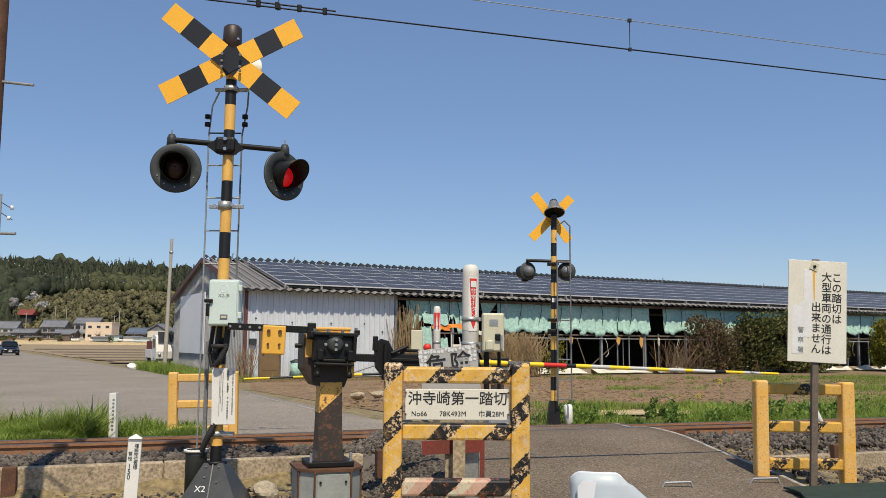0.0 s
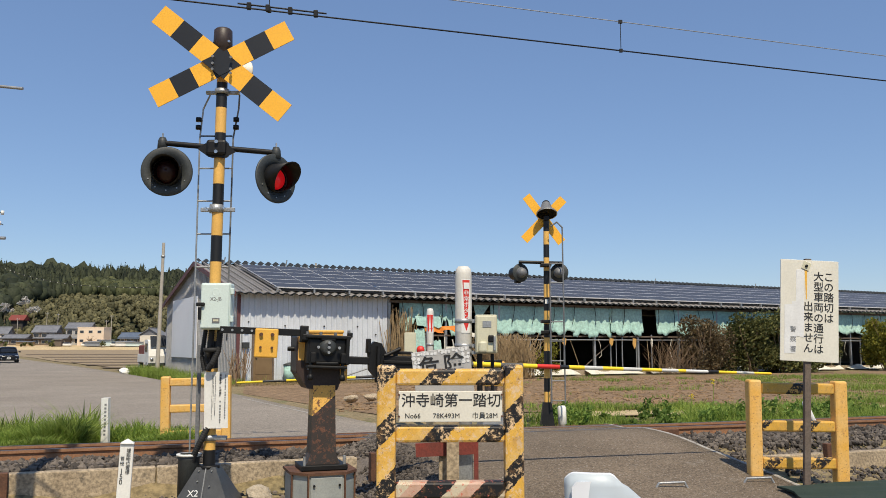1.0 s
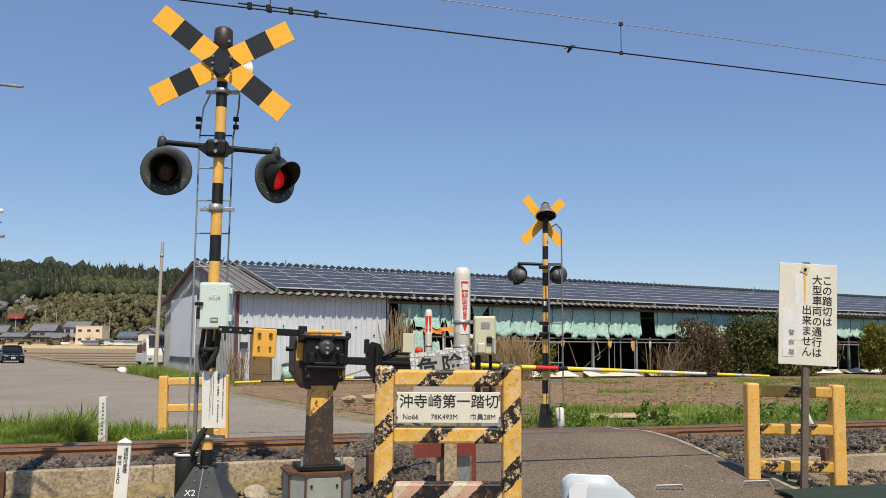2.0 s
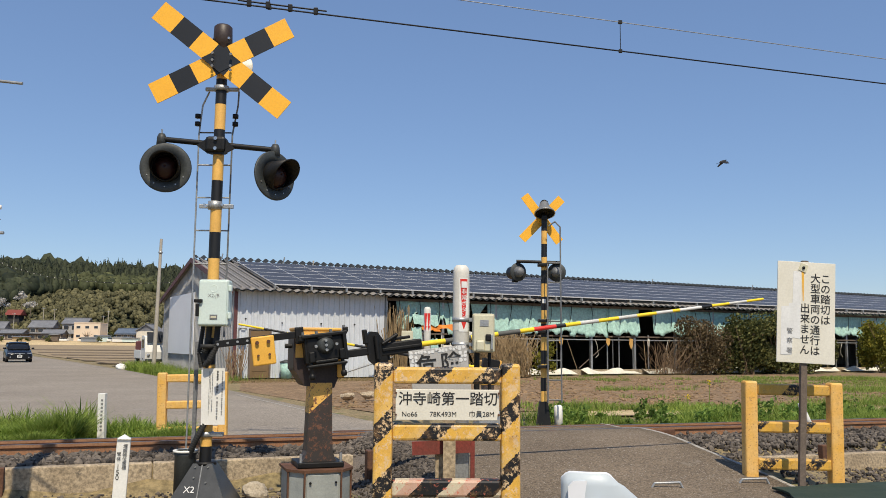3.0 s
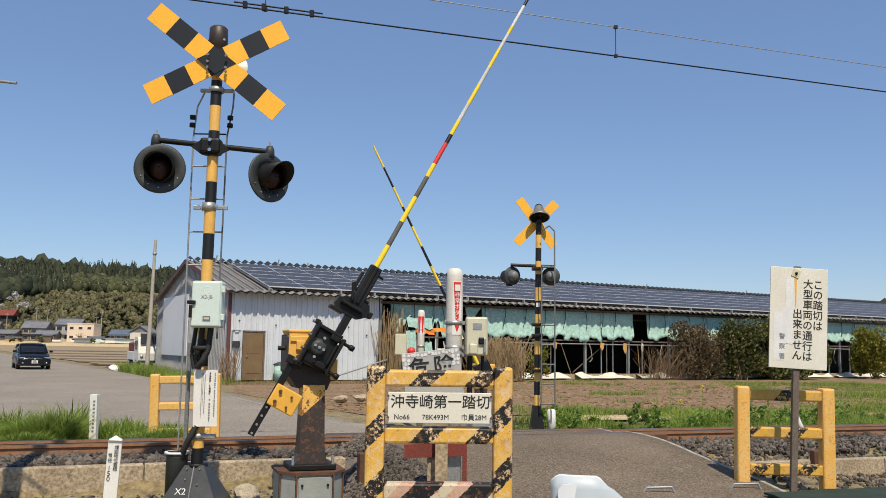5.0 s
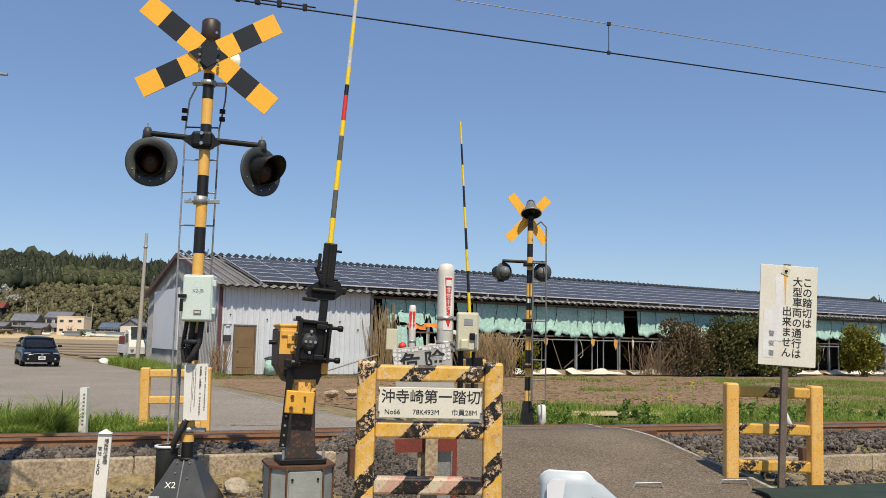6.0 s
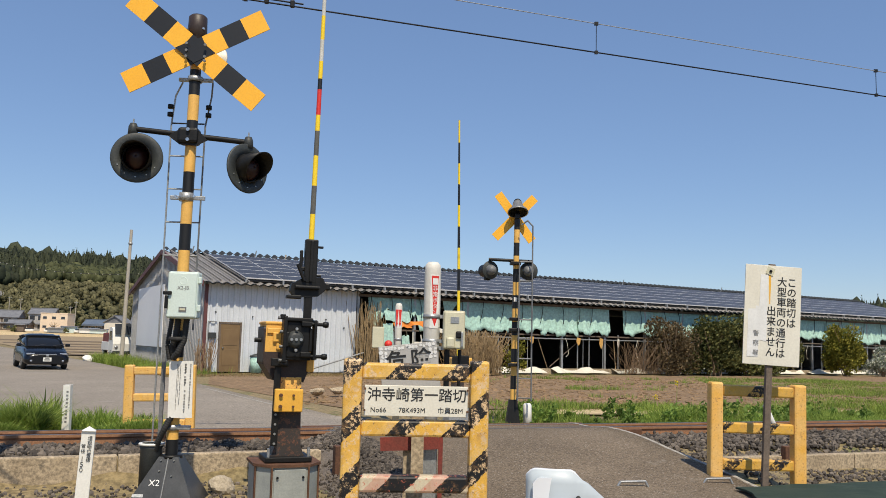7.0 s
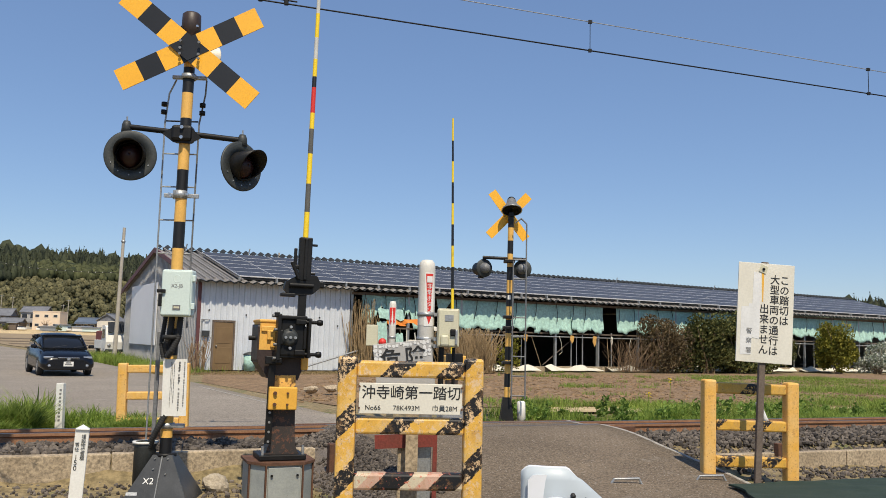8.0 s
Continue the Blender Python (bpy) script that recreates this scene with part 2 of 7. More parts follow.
M["greysteel"] = surface("dull_grey_steel", (0.20, 0.205, 0.21), (0.14, 0.145, 0.15), 0.55, 0.2)
# lit copy of the boom's grey: sunlight on the outer bands, in the colour
M["boom_pale"] = surface("boom_sunlit_grey", (0.60, 0.60, 0.57), (0.50, 0.50, 0.47), 0.7, spec=0.2, grain=0.2)
M["bird"] = plain("black_feathers", (0.012, 0.012, 0.014), 0.7)


def foliage(name, dark, light, thin=0.0):
    m, nt, p = nodes_of(name)
    g = nt.nodes.new("ShaderNodeNewGeometry")
    c = ramp(nt, g.outputs["Random Per Island"], [(0.0, dark), (1.0, light)])
    c = mix(nt, ramp(nt, noise_of(nt, coords(nt), 0.9), [(0.3, (0.55, 0.55, 0.55)), (0.7, (1.1, 1.1, 1.1))]), (0, 0, 0), c)
    nt.links.new(c, p.inputs["Base Color"])
    p.inputs["Roughness"].default_value = 0.75
    p.inputs["Specular IOR Level"].default_value = 0.25
    if thin:
        tr = nt.nodes.new("ShaderNodeBsdfTranslucent")
        nt.links.new(c, tr.inputs[0])
        ms = nt.nodes.new("ShaderNodeMixShader")
        ms.inputs[0].default_value = thin
        nt.links.new(p.outputs[0], ms.inputs[1])
        nt.links.new(tr.outputs[0], ms.inputs[2])
        nt.links.new(ms.outputs[0], nt.nodes["Material Output"].inputs[0])
    return m


M["grass"] = foliage("green_grass", (0.155, 0.255, 0.035), (0.42, 0.52, 0.12), 0.5)
M["straw"] = foliage("straw_grass", (0.24, 0.18, 0.08), (0.42, 0.32, 0.16), 0.3)
M["bush"] = foliage("bush_leaves", (0.06, 0.08, 0.025), (0.24, 0.235, 0.08), 0.35)
M["bushlight"] = foliage("yellow_green_leaves", (0.13, 0.15, 0.022), (0.42, 0.38, 0.065), 0.4)
M["brownbush"] = foliage("brown_leaves", (0.10, 0.078, 0.042), (0.26, 0.19, 0.10), 0.35)
M["forest"] = foliage("conifer_forest", (0.016, 0.023, 0.012), (0.062, 0.072, 0.036))
M["bamboo"] = foliage("olive_bamboo_slope", (0.036, 0.045, 0.018), (0.105, 0.112, 0.045))
M["blossom"] = foliage("pale_blossom", (0.45, 0.43, 0.40), (0.80, 0.78, 0.74), 0.3)
M["whitebush"] = foliage("white_flowering_leaves", (0.20, 0.27, 0.13), (0.85, 0.86, 0.80), 0.3)
M["scrub"] = foliage("hill_scrub", (0.072, 0.070, 0.033), (0.185, 0.168, 0.080))
M["stone"] = foliage("crushed_stone", (0.045, 0.039, 0.034), (0.20, 0.168, 0.138))
M["flower"] = foliage("yellow_flowers", (0.7, 0.5, 0.02), (0.8, 0.6, 0.04))


# ---- builders ----
def box(bm, x, y, z, sx, sy, sz, m=None, bev=0.0, mat=0):
    """A box by its centre and size."""
    g = bmesh.ops.create_cube(bm, size=1, matrix=(m or Matrix()) @ Matrix.LocRotScale((x, y, z), None, (sx, sy, sz)))
    vs = g["verts"]
    fs = list({f for v in vs for f in v.link_faces})
    if bev:
        r = bmesh.ops.bevel(bm, geom=list({e for v in vs for e in v.link_edges}), offset=bev, segments=2, affect="EDGES", profile=0.5)
        fs = [f for f in fs if f.is_valid] + [f for f in r["faces"] if f.is_valid]
    for f in fs:
        f.material_index = mat
    return bm


def rod(bm, a, b, r, r2=None, seg=12, mat=0):
    """A round bar from a to b."""
    a, b = Vector(a), Vector(b)
    d = b - a
    m = Matrix.Translation((a + b) / 2) @ d.to_track_quat("Z", "Y").to_matrix().to_4x4()
    g = bmesh.ops.create_cone(bm, cap_ends=True, segments=seg, radius1=r, radius2=r if r2 is None else r2, depth=d.length, matrix=m)
    for f in {f for v in g["verts"] for f in v.link_faces}:
        f.material_index = mat
        f.smooth = len(f.verts) == 4
        if not f.smooth:
            for e in f.edges:
                e.smooth = False
    return bm


def pipe(bm, pts, r, seg=10):
    for a, b in zip(pts, pts[1:]):
        rod(bm, a, b, r, seg=seg)
    for p in pts[1:-1]:
        bmesh.ops.create_uvsphere(bm, u_segments=seg, v_segments=6, radius=r, matrix=Matrix.Translation(p))
    return bm


def tube(bm, pts, size, seg=8):
    """One unbroken round strand through the points."""
    rings = []
    for i, p in enumerate(pts):
        a, c = Vector(pts[max(i - 1, 0)]), Vector(pts[min(i + 1, len(pts) - 1)])
        q = (c - a).to_track_quat("Z", "Y")
        r = size(i) if callable(size) else size
        rings.append([bm.verts.new(Vector(p) + q @ Vector((r * math.cos(2 * math.pi * k / seg), r * math.sin(2 * math.pi * k / seg), 0))) for k in range(seg)])
    for p, q in zip(rings, rings[1:]):
        for k in range(seg):
            f = bm.faces.new((p[k], p[(k + 1) % seg], q[(k + 1) % seg], q[k]))
            f.smooth = True
    return bm


def lathe(bm, profile, seg=28, m=None, mat=0):
    """A solid of revolution about z from (radius, height) pairs."""
    m = m or Matrix()
    rings = []
    for r, z in profile:
        rings.append([bm.verts.new(m @ Vector((max(r, 1e-4) * math.cos(2 * math.pi * i / seg), max(r, 1e-4) * math.sin(2 * math.pi * i / seg), z))) for i in range(seg)])
    for p, q in zip(rings, rings[1:]):
        for i in range(seg):
            f = bm.faces.new((p[i], p[(i + 1) % seg], q[(i + 1) % seg], q[i]))
            f.smooth, f.material_index = True, mat
    return bm


def prism(bm, outline, y0, y1, m=None, mat=0):
    """An outline in x, z pushed from y0 to y1."""
    m = m or Matrix()
    a = [bm.verts.new(m @ Vector((x, y0, z))) for x, z in outline]
    b = [bm.verts.new(m @ Vector((x, y1, z))) for x, z in outline]
    n = len(a)
    fs = [bm.faces.new(a), bm.faces.new(list(reversed(b)))]
    fs += [bm.faces.new((a[i], b[i], b[(i + 1) % n], a[(i + 1) % n])) for i in range(n)]
    for f in fs:
        f.material_index = mat
    return bm


def slab(bm, plan, z0, z1):
    """A plan outline in x, y raised from z0 to z1."""
    return prism(bm, plan, z0, z1, pose(0, 0, 0, 90, 0, 0) @ Matrix.Diagonal((1, 1, -1, 1)))


def B():
    return bmesh.new()


def mesh_of(bm, name, mats):
    bmesh.ops.recalc_face_normals(bm, faces=bm.faces)
    me = bpy.data.meshes.new(name)
    bm.to_mesh(me)
    bm.free()
    for k in mats if isinstance(mats, (list, tuple)) else [mats]:
        me.materials.append(M[k])
    return me


def part(name, bm, material, parent, label=""):
    ob = new(name, mesh_of(bm, name, material))
    ob.parent = parent
    return tagged(ob, label)


def solid(name, bm, material, label, category, group="", kind="", m=None):
    ob = new(name, mesh_of(bm, name, material))
    ob.matrix_basis = m or Matrix()
    return tagged(ob, label, category, group, kind)


def thing(name, m, label, category, group="", kind=""):
    ob = new(name)
    ob.empty_display_size = 0.2
    ob.matrix_basis = m
    return tagged(ob, label, category, group, kind)


def raw(name, verts, faces, material, label, category, kind="stuff", smooth=False):
    me = bpy.data.meshes.new(name)
    me.from_pydata(verts, [], faces)
    for k in material if isinstance(material, (list, tuple)) else [material]:
        me.materials.append(M[k])
    if smooth:
        me.polygons.foreach_set("use_smooth", [True] * len(me.polygons))
    return tagged(new(name, me), label, category, "", kind)


def lettering(text, size, material, parent, place, column=False, depth=0.001, squeeze=1.0, name="lettering", lean=0.0, bold=0.0):
    """Writing in the built-in font, standing upright and facing -y, centred on place."""
    cu = bpy.data.curves.new(name, "FONT")
    cu.body = "\n".join(text) if column else text
    cu.size, cu.align_x, cu.align_y, cu.extrude, cu.resolution_u = size, "CENTER", "CENTER", depth, 3
    cu.offset = size * bold
    cu.space_line = 0.92 if column else 1.0
    tmp = new("tmp_text", cu)
    bpy.context.view_layer.update()
    me = bpy.data.meshes.new_from_object(tmp.evaluated_get(bpy.context.evaluated_depsgraph_get()))
    bpy.data.objects.remove(tmp)
    me.materials.clear()
    me.materials.append(M[material])
    ob = new(name, me)
    ob.parent = parent
    ob.matrix_basis = pose(*place, 90, 0, 0) @ pose(0, 0, 0, 0, 0, lean) @ Matrix.Diagonal((squeeze, 1, 1, 1))
    return ob


# ---- plan ----
TRACK = 19.0                                    # the track's turn from the x axis
TX, TY = math.cos(radians(TRACK)), math.sin(radians(TRACK))
MID = 11.86                                     # the track's middle line crosses x = 0 here


def across(x, y):
    return -TY * x + TX * (y - MID)


def along(u, v):
    """The place u metres along the track and v metres beyond its middle."""
    return u * TX - v * TY, MID + u * TY + v * TX


def ease(a, b, x):
    t = min(1.0, max(0.0, (x - a) / (b - a)))
    return t * t * (3 - 2 * t)


def road_z(x, y):
    v = across(x, y)
    return 0.015 + (0.335 * ease(-4.9, -1.05, v) - 0.08 * ease(-0.7, 0.4, v)) * (1 - ease(0.7, 2.8, v))


def wall_v(x):
    """How far before the track's middle the low wall stands."""
    return -1.55 + 0.037 * max(x, -9) if x < 0 else -1.55 - 0.7 * ease(2.0, 3.6, x)


def ground_z(x, y):
    v = across(x, y)
    z = -0.06 + 0.05 * noise.noise((x * 0.4, y * 0.4, 0)) * (1 - ease(17, 21, y))
    edge = wall_v(x)
    if v < 0:
        bed = 0.24 * ease(edge - 0.02, edge + 0.1, v) if x < 0 else 0.10 * ease(edge - 0.02, edge + 0.1, v) + 0.14 * ease(edge + 0.1, edge + 0.8, v)
        bed = max(bed, 0.17 * ease(-3.7, -2.8, v) * ease(2.0, 2.6, x) * (1 - ease(3.9, 4.7, x)))    # shoulder of the lane
    else:
        bed = 0.10 * (1 - ease(0.9, 1.7, v))
    if -0.5 < v < 0:
        bed += (0.10 - bed) * ease(-0.5, -0.3, v)
    return z * (0.3 if abs(v) < 1.8 else 1) + bed


LANE_LEFT = ((8.0, 0.3), (9.0, -0.1), (10.4, -0.65), (12.2, -0.9), (13.4, -2.4))


def lane_left(y):
    """Where the lane's left edge lies at y."""
    for (y0, x0), (y1, x1) in zip(LANE_LEFT, LANE_LEFT[1:]):
        if y <= y1:
            return x0 + (x1 - x0) * max(0.0, y - y0) / (y1 - y0)
    return LANE_LEFT[-1][1]


def shoulder_z(x, y):
    k = 1 - ease(0.0, 0.9, lane_left(y) - x)
    g = ground_z(x, y) - 0.03
    return g + (road_z(x, y) - 0.004 - g) * k + 0.02 * k * noise.noise((x * 5, y * 5, 6))


# ---- ground ----
def build_ground():
    xs = [-3000, -1200, -500, -250, -120, -60] + [-30 + 0.6 * i for i in range(101)] + [45, 80, 150, 300, 700, 1500, 3000]
    ys = [-3000, -800, -200, -60, -20, -8] + [-2 + 0.4 * i for i in range(61)] + [24, 28, 34, 45, 60, 90, 140, 250, 500, 1000, 3000]
    vs = [(x, y, ground_z(x, y)) for y in ys for x in xs]
    n = len(xs)
    fs = [(j * n + i, j * n + i + 1, (j + 1) * n + i + 1, (j + 1) * n + i) for j in range(len(ys) - 1) for i in range(n - 1)]
    raw("ground", vs, fs, "ground", "dry brown earth with patchy grass", "ground", "structure", True)


def ribbon(name, left, right, zf, material, label, category, thick=0.0, steps=6):
    """A sheet between two edges that have as many points each."""
    def fine(pts):
        out = []
        for a, b in zip(pts, pts[1:]):
            out += [(a[0] + (b[0] - a[0]) * k / steps, a[1] + (b[1] - a[1]) * k / steps) for k in range(steps)]
        return out + [pts[-1]]
    L, R = fine(left), fine(right)
    cols = 8
    vs, fs = [], []
    for a, b in zip(L, R):
        for k in range(cols + 1):
            x, y = a[0] + (b[0] - a[0]) * k / cols, a[1] + (b[1] - a[1]) * k / cols
            vs.append((x, y, zf(x, y)))
    n = cols + 1
    for j in range(len(L) - 1):
        fs += [(j * n + i, j * n + i + 1, (j + 1) * n + i + 1, (j + 1) * n + i) for i in range(cols)]
    if thick:
        for k in (0, cols):
            base = len(vs)
            for j in range(len(L)):
                x, y, z = vs[j * n + k]
                vs.append((x, y, z - thick))
            fs += [(j * n + k, (j + 1) * n + k, base + j + 1, base + j) for j in range(len(L) - 1)]
    return raw(name, vs, fs, material, label, category, "structure", True)


def build_road():
    left = [(-2.2, -12), (-0.3, 0), (0.72, 6.2), (0.3, 8.0), (-0.1, 9.0), (-0.65, 10.4), (-0.9, 12.2), (-2.4, 13.4), (-5.4, 14.9), (-9.0, 17.3), (-15.6, 23.5), (-25, 40.0), (-35, 59), (-51, 92), (-85, 150)]
    right = [(9, -12), (6.4, 0), (4.3, 6.2), (3.8, 8.3), (3.58, 9.4), (3.2, 10.5), (2.85, 12.2), (2.6, 13.8), (1.0, 15.0), (-1.4, 16.8), (-6.4, 26.6), (-15, 42.4), (-27, 63), (-46, 94), (-79, 151)]
    ribbon("road_crossing", left[:8], right[:8], road_z, "asphalt", "worn dark grey asphalt lane over the track", "road", 0.35)
    ribbon("road_far", left[7:], right[7:], road_z, "asphalt_far", "pale worn asphalt road beyond the track", "road", 0.35)
    edge = right[2:8]
    ribbon("road_lip", [(x - 0.03, y) for x, y in edge], [(x + 0.015, y) for x, y in edge], lambda x, y: road_z(x, y) + 0.006, "fadedline", "crumbling pale lip along the lane's edge", "kerb", 0.3)
    side = left[3:8]
    ribbon("gravel_shoulder", [(x - 0.95, y) for x, y in side], [(x + 0.02, y) for x, y in side], shoulder_z, "gravel", "dark gravel shoulder sloping off the lane", "shoulder")
    for pts, w in (([(0.0, 8.95), (-0.62, 10.3)], 0.07), ([(-2.2, 17.6), (-5.8, 24.6)], 0.06)):
        (x0, y0), (x1, y1) = pts
        d = Vector((y1 - y0, x0 - x1)).normalized() * w
        ribbon("road_marking", [(x0, y0), (x1, y1)], [(x0 + d.x, y0 + d.y), (x1 + d.x, y1 + d.y)], lambda x, y: road_z(x, y) + 0.005, "fadedline", "faded white edge line on the asphalt", "marking")


def build_fields():
    flat = lambda z: (lambda x, y: ground_z(x, y) + z + 0.02 * noise.noise((x * 0.5, y * 0.5, 3)))
    ribbon("soil_field", [(-1.5, 19.5), (-6.5, 28), (-8, 34.8)], [(40, 27), (44, 44), (44, 62)], flat(0.015), "soil", "bare brown tilled earth bank beside the barn", "soil")
    ribbon("dirt_path", [(3, 18.6), (3, 20.2)], [(40, 27.2), (40, 29.2)], flat(0.035), "field", "pale trodden dirt path along the grass", "path")
    ribbon("paddy_field", [(-14, 46), (-38, 84), (-56, 116)], [(-9, 50), (-12, 84), (-14, 116)], flat(0.045), "brownfield", "brown stubble paddy beside the road", "field", steps=12)
    ribbon("dry_field", [(-13, 44), (-60, 122), (-230, 400)], [(-13, 110), (20, 150), (190, 400)], flat(0.03), "brownfield", "dry brown paddy field", "field", steps=12)
    for k, (y, w) in enumerate(((52, 2.2), (58, 3.0), (66, 3.5), (76, 4), (90, 6), (108, 8), (140, 14))):
        x = -0.55 * y + 9
        ribbon("paddy_strip", [(x, y), (x - 0.5 * w, y + w)], [(-0.2 * y, y), (-0.2 * y, y + w)], flat(0.07), "furrow", "dark ploughed strip of paddy stubble", "field")


# ---- track ----
def build_track():
    for side in (-1, 1):
        r = thing("rail", Matrix.Identity(4), "rusty brown steel rail of the single track", "rail", "rails of the track")
        prof = [(-0.064, 0), (0.064, 0), (0.064, 0.012), (0.012, 0.03), (0.010, 0.105), (0.032, 0.12), (0.032, 0.15), (-0.032, 0.15), (-0.032, 0.12), (-0.010, 0.105), (-0.012, 0.03), (-0.064, 0.012)]
        x, y = along(0, side * 0.56)
        turn = pose(x, y, 0.195 if side < 0 else 0.125, 0, 0, TRACK) @ pose(0, 0, 0, 0, 0, -90)
        part("web", prism(B(), prof, -60, 60, turn), "rail", r)
        part("running_surface", box(B(), 0, 0, 0.152, 0.05, 120, 0.004, turn), "railtop", r, "polished running surface")
    # sleepers of the open track
    proto = None
    for k in range(-22, 24):
        u = k * 0.62 + 0.2
        if -1.7 < u < 3.6:
            continue
        x, y = along(u, 0)
        m = pose(x, y, 0.085, 0, 0, TRACK)
        if proto is None:
            proto = solid("sleeper", box(B(), 0, 0, 0, 0.22, 2.0, 0.12, bev=0.015), "concrete", "grey concrete sleeper set in ballast", "sleeper", "sleepers of the track", m=m)
        else:
            copy_thing(proto, m)
    # guard timbers either side of the rails within the crossing
    for v in (-0.82, 0.82):
        x, y = along(0.95, v)
        solid("edge_plate", box(B(), 0, 0, 0, 4.5, 0.06, 0.10, bev=0.01), "rust", "rusty steel edge plate of the crossing deck", "plate", m=pose(x, y, 0.292 if v < 0 else 0.222, 0, 0, TRACK))
    for (x, y), u0, u1, turn in (((-5.0, 8.31), -4.3, 4.3, 21.0), (along(8.7, -2.3), -5.3, 5.3, TRACK)):
        left = x < 0
        w = thing("retaining_wall", pose(x, y, 0, 0, 0, turn), "low stained concrete wall holding the ballast", "wall", kind="structure")
        n = int((u1 - u0) / 2.0)
        for i in range(n):
            s = (u1 - u0) / n
            part("slab", box(B(), -(u1 - u0) / 2 + (i + 0.5) * s, 0, (0.25 if left else 0.14) / 2 - 0.12, s - 0.012, 0.14, (0.25 if left else 0.14) + 0.24, bev=0.012), "concrete", w)
    for x, y, z, turn in ((-4.30, 8.47, 0.06, 21.0), (*along(4.35, -2.40), 0.06, TRACK), (*along(6.65, -2.40), 0.06, TRACK)):
        solid("wall_post", box(B(), 0, 0, 0, 0.13, 0.09, 0.42, bev=0.008), "rust", "rusty steel post let into the low wall", "post", "rusty wall posts", m=pose(x, y, z, 0, 0, turn))
    # loose stones
    rng = np.random.default_rng(4)
    ico = bmesh.new()
    bmesh.ops.create_icosphere(ico, subdivisions=1, radius=1)
    base = np.array([v.co[:] for v in ico.verts])
    tri = np.array([[v.index for v in f.verts] for f in ico.faces])
    ico.free()
    vs, fs = [], []
    count = 0
    for k in range(38000):
        u, v = (rng.uniform(-8, -1.2) if k % 2 else rng.uniform(2.75, 12.5)), rng.uniform(-2.3, 2.1)
        x, y = along(u, v)
        if v < (wall_v(x) + 0.1 if u < 0 else -2.2) or (u < -1.2 and v > 0.8) or (u > 4.6 and v > 0.85):
            continue
        if 0.47 < abs(v) < 0.65 or (rng.random() < 0.35 and v > 0.8):
            continue
        x, y = along(u, v)
        s = rng.uniform(0.022, 0.05)
        z = ground_z(x, y) + rng.uniform(-0.015, 0.03)
        q = base * rng.uniform(0.6, 1.25, (len(base), 1)) * rng.uniform(0.6, 1.2, 3) * s
        vs.append(q + (x, y, z))
        fs.append(tri + count)
        count += len(base)
    for k in range(1500):                         # strewn over the verge in front of the wall
        u, v = rng.uniform(-8, -0.9), rng.uniform(-3.4, -1.8)
        x, y = along(u, v)
        s = rng.uniform(0.008, 0.028)
        vs.append(base * rng.uniform(0.6, 1.25, (len(base), 1)) * s + (x, y, ground_z(x, y) + 0.01))
        fs.append(tri + count)
        count += len(base)
    for k in range(1300):
        u, v = rng.uniform(3.0, 9), rng.uniform(-3.8, -2.4)
        x, y = along(u, v)
        s = rng.uniform(0.012, 0.035)
        vs.append(base * rng.uniform(0.6, 1.25, (len(base), 1)) * s + (x, y, ground_z(x, y) + 0.01))
        fs.append(tri + count)
        count += len(base)
    for k in range(5200):                         # grit on the lane's gravel shoulder
        y = rng.uniform(8.0, 12.0)
        x = lane_left(y) + 0.12 - abs(rng.normal(0, 0.42))
        s = rng.uniform(0.008, 0.028)
        z = shoulder_z(x, y) if x < lane_left(y) else road_z(x, y)
        vs.append(base * rng.uniform(0.6, 1.25, (len(base), 1)) * s + (x, y, z + 0.006))
        fs.append(tri + count)
        count += len(base)
    lumps, lf, lc = [], [], 0
    for k in range(5200):                        # clods on the bare earth
        y = rng.uniform(20.5, 42)
        x = rng.uniform(-3, 0.5 * y + 6)
        if y > 35 + 0.55 * (x + 8.6):
            continue
        s = rng.uniform(0.025, 0.10)
        lumps.append(base * rng.uniform(0.6, 1.25, (len(base), 1)) * (s, s, s * 0.6) + (x, y, -0.05))
        lf.append(tri + lc)
        lc += len(base)
    raw("earth_clods", np.concatenate(lumps).tolist(), np.concatenate(lf).tolist(), "soil", "loose brown clods on the tilled earth", "clods")
    raw("ballast", np.concatenate(vs).tolist(), np.concatenate(fs).tolist(), "stone", "brown-grey crushed stone ballast round the rails", "ballast")


def build_wires():
    def strand(name, pts, r, label, mat="black"):
        b = B()
        tube(b, pts, r, 6)
        return solid(name, b, mat, label, "wire")
    cx = lambda u, v=0.0: along(u, v)
    P1 = lambda u: (*cx(u), 6.025 + 0.0126 * u)
    P2 = lambda u: (*cx(u), 6.50 + 0.010 * u)
    strand("contact_wire", [P1(u) for u in range(-40, 44, 4)], 0.011, "dark overhead contact wire above the track")
    strand("messenger_wire", [P2(u) for u in range(-40, 44, 4)], 0.007, "thin messenger wire above the contact wire", "galv")
    for u in (-2.48, 2.93, 8.78, 14):
        b = B()
        rod(b, P1(u), P2(u), 0.006, seg=6)
        box(b, *P1(u), 0.05, 0.04, 0.05)
        box(b, *P2(u), 0.06, 0.04, 0.05)
        solid("dropper", b, "black", "short wire dropper clipped between overhead wires", "dropper", "droppers of the overhead line")
    f = thing("wire_clamp_set", Matrix.Identity(4), "dark clamp bar fixed along the contact wire", "clamp")
    part("bar", pipe(B(), [(p[0], p[1], p[2] + 0.05) for p in (P1(-2.9), P1(-1.7))], 0.012, 6), "black", f)
    for u in (-2.75, -2.5, -2.2, -1.85):
        x, y, z = P1(u)
        part("clamp", box(B(), x, y, z + 0.03, 0.06, 0.05, 0.10, bev=0.01), "black", f)


